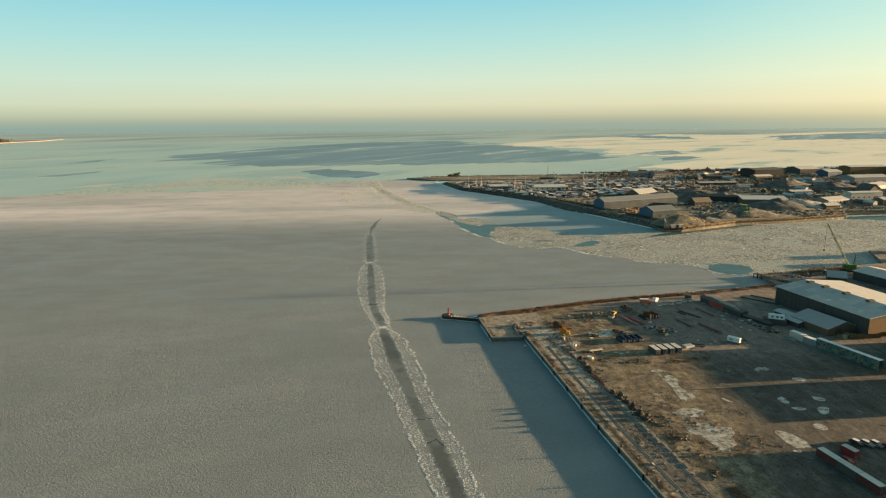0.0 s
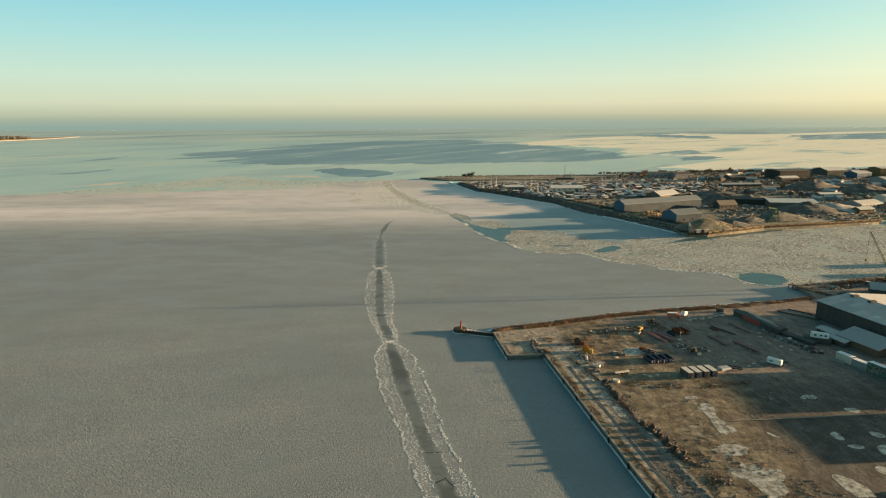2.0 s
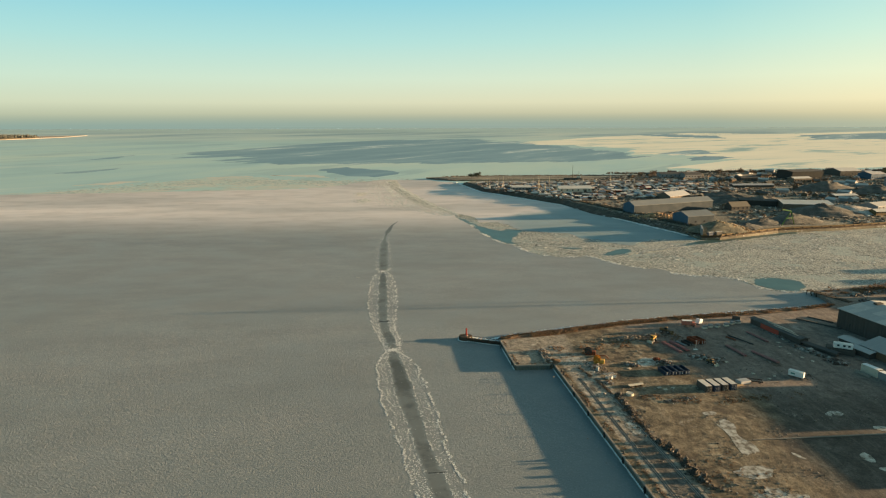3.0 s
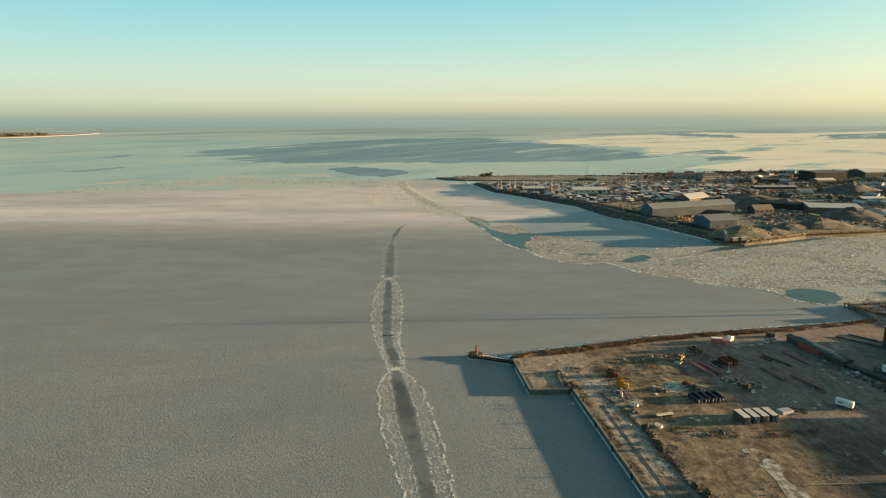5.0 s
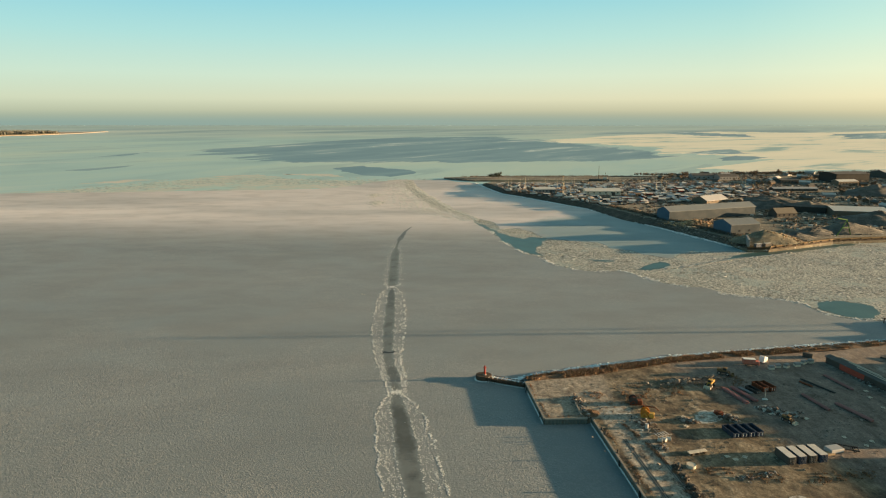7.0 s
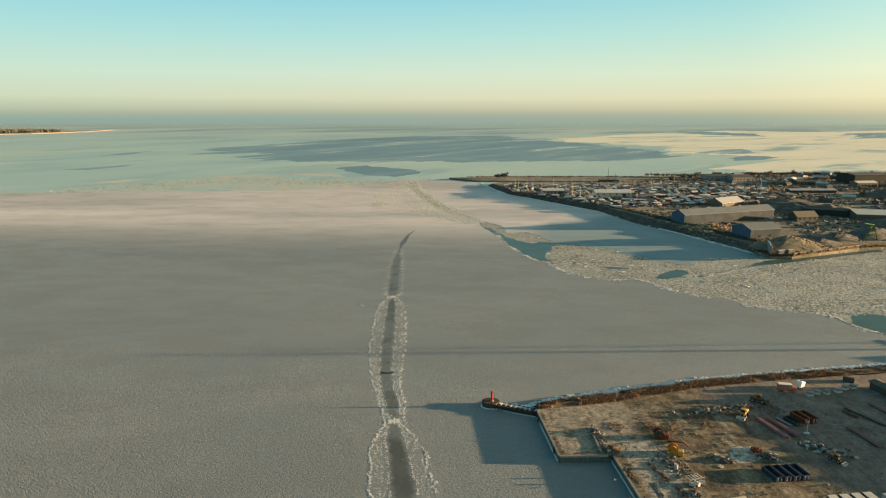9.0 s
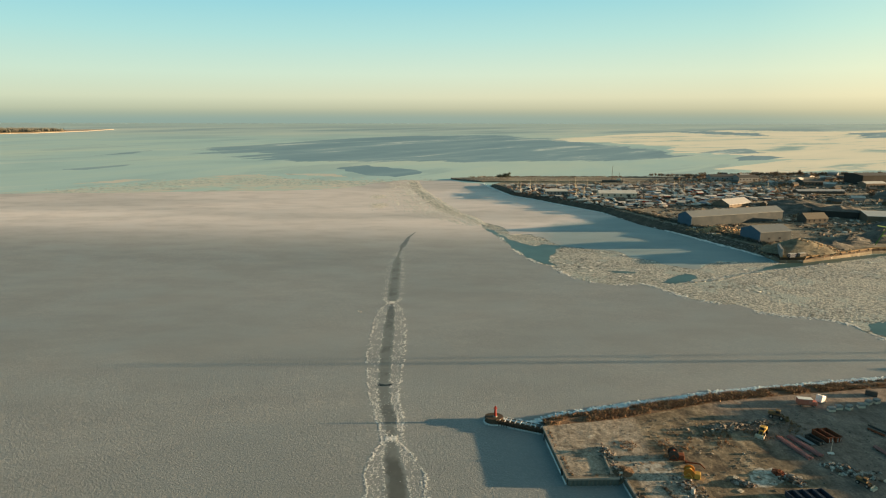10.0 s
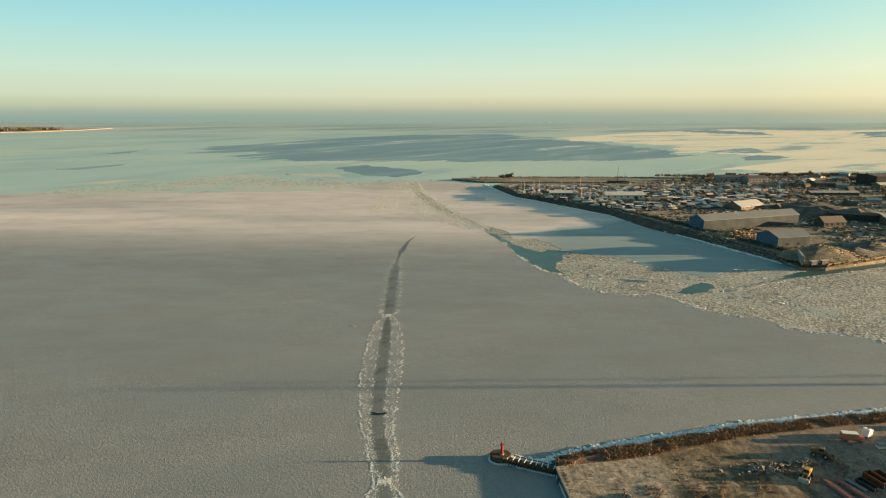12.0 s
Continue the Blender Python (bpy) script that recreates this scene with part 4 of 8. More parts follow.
for y0, w0 in ((299, 1.8), (444, 1.2)):
    y = G.normal(y0, 0.9, 160)
    sets.append((np.c_[at_track(y) + G.uniform(-w0, w0, 160), y], G.uniform(0.25, 0.6, 160)))
stuff(lumps("rim_ice", np.concatenate([a for a, _ in sets]), np.concatenate([b for _, b in sets]), 0.02, RIMCRUMB, 0.26, 26), "white crumbled ice thrown up along a ship track", "ice rubble")
CRACKS = [[(-28.6, 338.0), (-27, 340.2), (-24.5, 339.3), (-22.0, 340.2), (-21.8, 338.4), (-25, 337.8)]] + [[(-0.0, 199.8), (5.0, 200.3), (5.2, 200.8), (2.5, 200.4), (-0.2, 200.2)], [(3.0, 183.3), (5.9, 185.7), (6.1, 186.5), (4.5, 185.0), (2.8, 183.8)], [(5.9, 185.5), (8.3, 181.4), (8.5, 181.7), (7.1, 184.0), (5.7, 186.3)]]
for i, crack in enumerate(CRACKS):
    bm = bmesh.new()
    prism(bm, jagged(crack, 0.6, 0.12, 80 + i, True), -0.02, 0.022)
    bmesh.ops.recalc_face_normals(bm, faces=bm.faces)
    structure(part("crack", bm, BLACKWATER), "short dark crack of open water across the track", "water")
# hairline wrinkles in the open sheet and one small block on it
stuff(lumps("loose_ice", np.c_[G.normal(-49.5, 0.6, 5), G.normal(428, 0.6, 5)], G.uniform(0.35, 0.7, 5), 0, RUBBLE, 0.6, 27), "small heap of white ice lying alone on the sheet", "ice rubble")

# ---- the quay and the yard ----
QUAY = [(32.6, 304.8), (35.9, 275.2), (50.8, 276.0), (52.3, 277.0), (62.3, 185.0), (67.7, 147.0), (95.5, -60.0), (118, -280)]
# Past x = 331 the shore is unseen and bulges to carry added buildings.
BANK = [(33.5, 305.5), (48, 308), (60, 311), (77, 317), (98, 325), (112, 328), (132, 332), (157, 337), (170, 338.5), (218, 351), (224, 358), (228, 383), (250, 388), (277, 396), (331, 406), (352, 448), (430, 470), (600, 480), (1600, 520)]
bm = bmesh.new()
prism(bm, QUAY[::-1] + BANK + [(1600, -280)], -1.0, DZ)
structure(part("ground", bm, YARD), "bare brown and grey trampled earth of a harbour yard", "ground")

# sheet-pile quay wall with a concrete coping, a lip of ice at its foot and tyre fenders
for (ax0, ay0), (bx0, by0), nm in (((32.6, 304.8), (35.9, 275.2), "west"), ((35.9, 275.2), (50.8, 276.0), "south"), ((52.3, 277.0), (62.3, 185.0), "long"), ((62.3, 185.0), (67.7, 147.0), "bend"), ((67.7, 147.0), (95.5, -60.0), "rear")):
    d = math.hypot(bx0 - ax0, by0 - ay0)
    ux, uy = (bx0 - ax0) / d, (by0 - ay0) / d
    wx, wy = uy, -ux
    wall = thing("quay_wall", "rusty sheet-pile quay wall with a worn concrete coping", "quay wall", Matrix(((ux, wx, 0, ax0), (uy, wy, 0, ay0), (0, 0, 1, 0), (0, 0, 0, 1))), "quay walls", "structure")
    bm = bmesh.new()
    n = int(d / 0.6)
    pts = []
    for i in range(n):
        a, b = d * i / n, d * (i + 0.55) / n
        w = 0.32 if i % 2 else 0.12
        pts += [(a, w), (b, w)]
    lo, hi = [bm.verts.new((a, w, -0.8)) for a, w in pts], [bm.verts.new((a, w, DZ - 0.35)) for a, w in pts]
    for i in range(len(pts) - 1):
        bm.faces.new((lo[i], lo[i + 1], hi[i + 1], hi[i]))
    part("sheet_piling", bm, QUAYFACE, wall)
    m = max(1, int(d / 12))
    for i in range(m):
        bm = bmesh.new()
        rbox(bm, d * i / m + 0.03, d * (i + 1) / m - 0.03, -0.25, 0.38, DZ - 0.38, DZ + 0.12 + R.uniform(-0.02, 0.03), 0.05)
        part("coping", bm, CONCRETE, wall, "worn concrete coping block")
    ss = np.arange(0, d, 0.7)
    ww = 0.38 + 0.2 * wig(ss + ax0, 3.0, 0.3)
    vs = [v for a, b in zip(ss, ww) for v in ((a, 0.25, 0.35), (a, b, 0.2), (a, b + 0.2, 0.01))]
    fs = [q4 for i in range(len(ss) - 1) for q4 in ((3 * i, 3 * i + 3, 3 * i + 4, 3 * i + 1), (3 * i + 1, 3 * i + 4, 3 * i + 5, 3 * i + 2))]
    if nm != "south":
        raw("ice_lip", vs, fs, RIMICE, wall, "white lip of frozen splash at the wall foot")

bm = bmesh.new()
for dz in (0.0, 0.95):
    ringed(bm, (0, 0, 0.75 + dz), (1, 0, 0), 0.42, 0.2)
fender = part("fender", bm, TYRE, None, smooth=True)
tagged(fender, "two worn black tyres hung as fenders on the quay", "fender", "fenders on the quay")
spots = [(32.6, 299.5, -6), (34.9, 280, -6)] + [(float(np.interp(-y, [-277, -185, -147, 60], [52.3, 62.3, 67.7, 95.5])) - 0.45, y, 6) for y in (249.5, 234.3, 219.1, 203.9, 188.7, 173.5, 158.3, 143.1, 127.9, 112.7)]
fender.matrix_basis = pose(spots[0][0] - 0.3, spots[0][1], 0, 0, 0, spots[0][2])
for x, y, a in spots[1:]:
    copy_thing(fender, pose(x, y, R.uniform(-0.1, 0.1), 0, 0, a))

# the north bank: earth slope with brown reeds and an ice foot
BANK_FOOT = [(31.5, 311.5), (41, 316), (58.6, 322.5), (76, 327.5), (104, 336), (138.6, 343.6), (164, 348.6), (205, 356.5), (224, 361)]
TOP = [(33.5, 305.0), (45, 307.5), (60, 310.8), (77, 316.8), (98, 324.8), (132, 331.8), (157, 336.8), (200, 346), (222, 354)]
vs, fs = [], []
N = 160
for i in range(N + 1):
    s = i / N
    def lerp(line):
        u = s * (len(line) - 1)
        j = min(int(u), len(line) - 2)
        return Vector(line[j]).lerp(Vector(line[j + 1]), u - j)
    a, b = lerp(TOP), lerp(BANK_FOOT)
    for j in range(7):
        u = j / 6
        pnt = a.lerp(b, u)
        z = DZ + 0.02 + (0.4 * math.sin(u * 3.0) if u < 0.55 else 0.4 * math.sin(1.65)) - 2.8 * max(0, u - 0.35) / 0.65
        vs.append((pnt.x, pnt.y, z + 0.25 * noise.noise((pnt.x * 0.3, pnt.y * 0.3, 0))))
for i in range(N):
    for j in range(6):
        fs.append((7 * i + j, 7 * i + 7 + j, 7 * i + 8 + j, 7 * i + 1 + j))
bank = raw("bank", vs, fs, BANKSOIL)
structure(bank, "low brown earth bank along the icy shore", "embankment")
p, nrm = along(TOP, 5200, G)
mixv = G.uniform(0.05, 0.8, 5200)
q, _ = along(BANK_FOOT, 10, G)
foot = np.c_[np.interp(p[:, 0], [c[0] for c in BANK_FOOT], [c[0] for c in BANK_FOOT]), np.interp(p[:, 0], [c[0] for c in BANK_FOOT], [c[1] for c in BANK_FOOT])]
p = p + (foot - p) * mixv[:, None]
keep = ((p[:, 0] < 160) | (G.uniform(0, 1, 5200) < 0.35)) & (np.array([noise.noise((x * 0.16, y * 0.3, 1.5)) + 0.5 * noise.noise((x * 0.5, y * 0.6, 4.5)) for x, y in p]) > -0.12)
p, mixv = p[keep], mixv[keep]
zz = DZ + 0.25 - 3.6 * np.clip(mixv - 0.38, 0, 1)
reeds = tufts("reeds", np.c_[p, zz], G.uniform(0.25, 1.0, len(p)), G.uniform(0.6, 1.3, len(p)), REED, 12, 31, 0.9)
stuff(reeds, "dense dry brown reeds and brambles on the shore bank", "reeds")
p, nrm = along(BANK_FOOT, 7000, G)
p = p + nrm * (G.uniform(-1.6, 1.6, (7000, 1)) + G.normal(0, 0.5, (7000, 1)))
stuff(lumps("shore_ice", p, G.uniform(0.25, 1.0, 7000), 0.0, BLUEICE, 0.5, 28), "blue-white broken ice pushed up along the shore", "ice rubble")

# ---- the far peninsula ----
FAR = [(230, 545), (246, 545), (313, 576), (377, 588), (433, 601), (446, 606), (456, 626), (600, 634), (1500, 646), (1500, 1165), (918, 1165), (700, 1168), (509, 1162), (400, 1120), (275, 1106), (68, 1098), (20, 1083), (-13, 1075), (-4, 1062), (20, 1046), (36, 1034), (100, 1033), (240, 1036), (262, 1018), (215, 1000), (110, 1003), (58, 1006), (47, 990), (56, 951), (74, 888), (97, 857), (127, 808), (158, 759), (180, 699), (211, 616), (226, 581)]
bm = bmesh.new()
prism(bm, FAR, -1.0, 1.9)
bmesh.ops.recalc_face_normals(bm, faces=bm.faces)
structure(part("peninsula", bm, FARGROUND), "dark winter ground of a harbour peninsula with snow patches", "ground")
# its raised working ground, and the rough bank down to the ice
SHORE_TOP = [(238, 548), (228, 582), (214, 617.5), (183, 700.5), (161, 760.5), (130, 809.5), (100, 858.5), (77, 889.5), (59, 950), (51, 974)]
LAND = [(232, 546), (247, 546.5), (313, 577), (377, 589), (446, 606.5), (458, 628), (600, 636), (1460, 640), (1460, 1137), (897, 1137), (682, 1139), (496, 1133), (392, 1093), (330, 1060), (262, 1016), (215, 996), (110, 992), (60, 990)] + SHORE_TOP[::-1]
bm = bmesh.new()
prism(bm, LAND, 1.0, 4.6)
bmesh.ops.recalc_face_normals(bm, faces=bm.faces)
structure(part("works_ground", bm, FARGROUND), "raised brown working ground of the harbour peninsula", "ground")
FOOT = [(231, 548), (226, 566), (214, 603), (200, 633), (173, 686), (153, 756), (121, 806), (92, 853), (67, 886), (49, 952), (44, 985)]
vs, fs, rows, cols = [], [], 240, 7
for i in range(rows + 1):
    ends = []
    for line in (SHORE_TOP, FOOT):
        w = i / rows * (len(line) - 1)
        h = min(int(w), len(line) - 2)
        ends.append(Vector(line[h]).lerp(Vector(line[h + 1]), w - h))
    for h in range(cols):
        w = h / (cols - 1)
        c = ends[0].lerp(ends[1], w)
        vs.append((c.x, c.y, 4.63 - 4.8 * w ** 1.15 + (0.5 * noise.noise((c.x * 0.16, c.y * 0.16, 2.0)) if 0 < h < cols - 1 else 0)))
for i in range(rows):
    for h in range(cols - 1):
        a = i * cols + h
        fs.append((a, a + 1, a + cols + 1, a + cols))
structure(raw("shore_bank", vs, fs, DARKSOIL), "steep dark earth bank of the peninsula shore", "embankment")
p, nrm = along(SHORE_TOP, 4200, G)
u = G.uniform(0, 1, 4200) ** 0.6
p = p + np.c_[-0.9 * u, -0.42 * u] * 6.0
stuff(lumps("riprap", p, G.uniform(0.4, 1.5, 4200), 4.5 - 4.6 * u, ROCK, 0.7, 29), "dark boulders of a rough stone shore revetment", "riprap")
p, nrm = along(SHORE_FAR[1:], 1800, G)
p = p - nrm * G.normal(0.8, 0.8, (1800, 1))
stuff(lumps("shore_ice", p, G.uniform(0.8, 2.2, 1800), -0.02, SHOREWHITE, 0.35, 30), "thin white rim of ice along the far shore", "ice rubble")
p, nrm = along([(-10, 1073), (-2, 1063), (20, 1047), (36, 1036)], 400, G)
stuff(lumps("riprap", p + G.normal(0, 1.6, (400, 2)), G.uniform(0.8, 2.4, 400), 0.6, ROCK, 0.8, 33), "dark boulders on a low breakwater spit", "riprap")

# lit quay of the peninsula: a concrete and timber wall
FQ = [(230, 545.6), (247, 546), (313, 576.4), (377, 588.4), (446, 606)]
for i, ((x0, y0), (x1, y1)) in enumerate(zip(FQ, FQ[1:])):
    d, a = math.hypot(x1 - x0, y1 - y0), math.degrees(math.atan2(y1 - y0, x1 - x0))
    w = thing("far_quay", "weathered ochre timber and concrete quay of the peninsula", "quay wall", pose(x0, y0, 0, 0, 0, a), "far quay walls", "structure")
    n = int(d / 5)
    for j in range(n):
        bm = bmesh.new()
        rbox(bm, d * j / n + 0.05, d * (j + 1) / n - 0.05, -0.8, 1.6, 3.55, 4.66 + R.uniform(-0.05, 0.05), 0.08)
        part("wall_panel", bm, OCHRE, w)
        # Lower wall kept dark: wet band and shade are put into its colour.
        bm = bmesh.new()
        rbox(bm, d * j / n + 0.02, d * (j + 1) / n - 0.02, -0.35, 1.5, -0.5, 3.57, 0.05)
        part("lower_wall", bm, WETWOOD, w, "dark timber for the wet, shaded band below the quay edge")
    for j in range(n // 2):
        bm = bmesh.new()
        ringed(bm, (d * (2 * j + 1) / n, -1.0, 3.6), (0, 1, 0), 0.5, 0.2, 12, 6)
        part("tyre_fender", bm, TYRE, w)

# ---- distant headland with a beach ----
HEAD = [(-4800, 2150), (-2300, 2560), (-1960, 2900), (-1880, 3180), (-1905, 3470), (-2050, 3420), (-2350, 3300), (-4800, 3350)]
bm = bmesh.new()
prism(bm, jagged(HEAD, 60, 12, 40, True), -0.3, 1.2)
bmesh.ops.recalc_face_normals(bm, faces=bm.faces)
structure(part("beach", bm, SAND), "long pale sandy spit of a distant headland", "beach")
bm = bmesh.new()
prism(bm, jagged([(-4800, 2230), (-2200, 2620), (-1975, 2940), (-1930, 3060), (-2000, 3200), (-2420, 3220), (-4800, 3250)], 60, 14, 41, True), 1.1, 4.5)
bmesh.ops.recalc_face_normals(bm, faces=bm.faces)
structure(part("headland", bm, HEADLAND), "dark wooded ground of a distant headland", "ground")


# ---- kinds of things ----
def container(label, L, W, H, side, top, m, group="", doors=True, category="container"):
    """A steel freight container: corrugated sides, corner posts, roof, two door leaves with lock bars. Its length runs along y."""
    c = thing("container", label, category, m, group)
    bm = bmesh.new()
    n = int(L / 0.28)
    for s in (-1, 1):
        prev = None
        for i in range(n + 1):
            y = -L / 2 + 0.08 + (L - 0.16) * i / n
            x = s * (W / 2 - (0.05 if i % 2 else 0.01))
            cur = (bm.verts.new((x, y, 0.12)), bm.verts.new((x, y, H - 0.06)))
            if prev:
                bm.faces.new((prev[0], cur[0], cur[1], prev[1]))
            prev = cur
    box(bm, -W / 2 + 0.03, W / 2 - 0.03, L / 2 - 0.1, L / 2 - 0.02, 0.1, H - 0.04)
    box(bm, -W / 2, W / 2, -L / 2, L / 2, 0.0, 0.14)
    part("body", bm, side, c)
    for sx in (-1, 1):
        for sy in (-1, 1):
            x, y = sx * (W / 2 - 0.06), sy * (L / 2 - 0.06)
            bm = bmesh.new()
            rbox(bm, x - 0.08, x + 0.08, y - 0.08, y + 0.08, 0.0, H + 0.01, 0.02)
            part("corner_post", bm, side, c)
    bm = bmesh.new()
    rbox(bm, -W / 2 + 0.01, W / 2 - 0.01, -L / 2 + 0.01, L / 2 - 0.01, H - 0.08, H, 0.03)
    for i in range(int(L / 1.2)):
        y = -L / 2 + 0.6 + 1.2 * i
        box(bm, -W / 2 + 0.15, W / 2 - 0.15, y, y + 0.25, H - 0.02, H + 0.025)
    part("roof", bm, top, c, "pale frosted roof")
    if doors:
        for s in (-1, 1):
            bm = bmesh.new()
            rbox(bm, min(0.02 * s, s * (W / 2 - 0.14)), max(0.02 * s, s * (W / 2 - 0.14)), -L / 2 - 0.02, -L / 2 + 0.05, 0.15, H - 0.12, 0.015)
            dr = part("door", bm, side, c)
            for x in (0.25, 0.7):
                bm = bmesh.new()
                rod(bm, (s * x, -L / 2 - 0.06, 0.16), (s * x, -L / 2 - 0.06, H - 0.14), 0.03, None, 6)
                part("lock_bar", bm, ALU, dr, "galvanised lock bar")
    return c


def open_bin(label, L, W, H, mat, m, group):
    """A roll-off skip: open box with ribs and a floor."""
    c = thing("skip", label, "skip", m, group)
    for nm, b in (("long_side", (-W / 2, -W / 2 + 0.1, -L / 2, L / 2)), ("long_side", (W / 2 - 0.1, W / 2, -L / 2, L / 2)), ("front", (-W / 2 + 0.1, W / 2 - 0.1, -L / 2, -L / 2 + 0.1)), ("back", (-W / 2 + 0.1, W / 2 - 0.1, L / 2 - 0.1, L / 2))):
        bm = bmesh.new()
        rbox(bm, *b, 0.2, H, 0.02)
        if nm == "long_side":
            s = -1 if b[0] < 0 else 1
            for i in range(7):
                y = -L / 2 + 0.3 + i * (L - 0.6) / 6
                x = s * (W / 2 + 0.05)
                box(bm, x - 0.06, x + 0.06, y - 0.07, y + 0.07, 0.2, H - 0.1)
            box(bm, s * W / 2 - 0.12, s * W / 2 + 0.12, -L / 2, L / 2, H - 0.12, H + 0.03)
        part(nm, bm, mat, c)
    bm = bmesh.new()
    box(bm, -W / 2 + 0.05, W / 2 - 0.05, -L / 2 + 0.05, L / 2 - 0.05, 0.0, 0.28)
    part("floor_frame", bm, STEELDARK, c)
    for s in (-1, 1):
        bm = bmesh.new()
        rod(bm, (s * W * 0.25, -L / 2 - 0.13, 0.4), (s * W * 0.25, -L / 2 - 0.13, H - 0.25), 0.07, None, 6)
        part("latch", bm, WHITE, c, "pale door latch")
    return c


def wheel(name, parent, x, y, r, w, axis=(1, 0, 0)):
    bm = bmesh.new()
    ringed(bm, (x, y, r), axis, r * 0.68, r * 0.32, 14, 8)
    t = part(name, bm, TYRE, parent, smooth=True)
    bm = bmesh.new()
    a = Vector(axis) * w * 0.4
    rod(bm, Vector((x, y, r)) - a, Vector((x, y, r)) + a, r * 0.5, None, 10)
    part("rim", bm, ALU, t)


def loader(label, col, m, bucket=CREAM, cab=True):
    """A wheel loader: chassis, engine hood, cab, arms, bucket, four wheels. It faces -y."""
    c = thing("wheel_loader", label, "wheel loader", m)
    bm = bmesh.new()
    rbox(bm, -0.75, 0.75, -1.4, 2.6, 0.75, 1.35, 0.08)
    part("chassis", bm, STEELDARK, c)
    bm = bmesh.new()
    rbox(bm, -0.85, 0.85, 0.9, 3.0, 1.3, 2.25, 0.18)
    part("engine_hood", bm, col, c)
    if cab:
        bm = bmesh.new()
        rbox(bm, -0.75, 0.75, -0.6, 0.85, 1.35, 3.0, 0.1)
        cb = part("cab", bm, col, c)
        bm = bmesh.new()
        for b in ((-0.65, 0.65, -0.63, -0.59), (-0.77, -0.73, -0.45, 0.7), (0.73, 0.77, -0.45, 0.7)):
            box(bm, *b, 2.0, 2.85)
        part("window", bm, GLASS, cb)
    for s in (-1, 1):
        bm = bmesh.new()
        rod(bm, (s * 0.55, -0.9, 1.5), (s * 0.55, -2.6, 0.6), 0.16, 0.13, 6)
        part("lift_arm", bm, col, c)
    bm = bmesh.new()
    for a, b in (((-3.5, 0.12), (-2.5, 0.1)), ((-2.55, 0.1), (-2.35, 1.05))):
        box(bm, -1.3, 1.3, min(a[0], b[0]), max(a[0], b[0]), min(a[1], b[1]), max(a[1], b[1]) + 0.08)
    for s in (-1, 1):
        box(bm, s * 1.3 - 0.05, s * 1.3 + 0.05, -3.3, -2.4, 0.12, 0.9)
    part("bucket", bm, bucket, c)
    for s in (-1, 1):
        for y in (-1.1, 2.0):
            wheel("wheel", c, s * 1.05, y, 0.75, 0.5)
    return c


def car(label, col, m, top=None):
    """A parked car, its length along y."""
    c = thing("car", label, "car", m, "cars parked in the yard")
    bm = bmesh.new()
    prof = [(-2.1, 0.35), (-2.15, 0.8), (-1.2, 0.95), (2.0, 0.98), (2.15, 0.75), (2.1, 0.35)]
    l, r = [bm.verts.new((-0.86, y, z)) for y, z in prof], [bm.verts.new((0.86, y, z)) for y, z in prof]
    for i in range(6):
        j = (i + 1) % 6
        bm.faces.new((l[i], l[j], r[j], r[i]))
    bm.faces.new(l[::-1])
    bm.faces.new(r)
    part("body", bm, col, c)
    bm = bmesh.new()
    prof = [(-1.15, 0.94), (-0.5, 1.42), (1.3, 1.45), (1.95, 0.96)]
    l, r = [bm.verts.new((-0.74, y, z)) for y, z in prof], [bm.verts.new((0.74, y, z)) for y, z in prof]
    for i in range(3):
        bm.faces.new((l[i], l[i + 1], r[i + 1], r[i]))
    bm.faces.new(l[::-1])
    bm.faces.new(r)
    part("windows", bm, GLASS, c)
    bm = bmesh.new()
    rbox(bm, -0.72, 0.72, -0.5, 1.3, 1.43, 1.5, 0.03)
    part("roof", bm, top or col, c)
    for s in (-1, 1):
        for y in (-1.35, 1.35):
            wheel("wheel", c, s * 0.8, y, 0.33, 0.2)
    return c


def box_truck(label, m, cabcol, boxcol):
    c = thing("box_truck", label, "truck", m)
    bm = bmesh.new()
    rbox(bm, -1.2, 1.2, -1.6, 4.0, 0.95, 3.3, 0.06)
    part("cargo_box", bm, boxcol, c)
    bm = bmesh.new()
    rbox(bm, -1.1, 1.1, -3.5, -1.75, 0.55, 2.4, 0.2)
    cb = part("cab", bm, cabcol, c)
    bm = bmesh.new()
    box(bm, -0.95, 0.95, -3.53, -3.49, 1.5, 2.15)
    part("windscreen", bm, GLASS, cb)
    bm = bmesh.new()
    box(bm, -0.5, 0.5, -3.3, 3.9, 0.5, 0.95)
    part("chassis", bm, STEELDARK, c)
    for s in (-1, 1):
        for y in (-2.6, 2.5):
            wheel("wheel", c, s * 0.98, y, 0.5, 0.3)
    return c


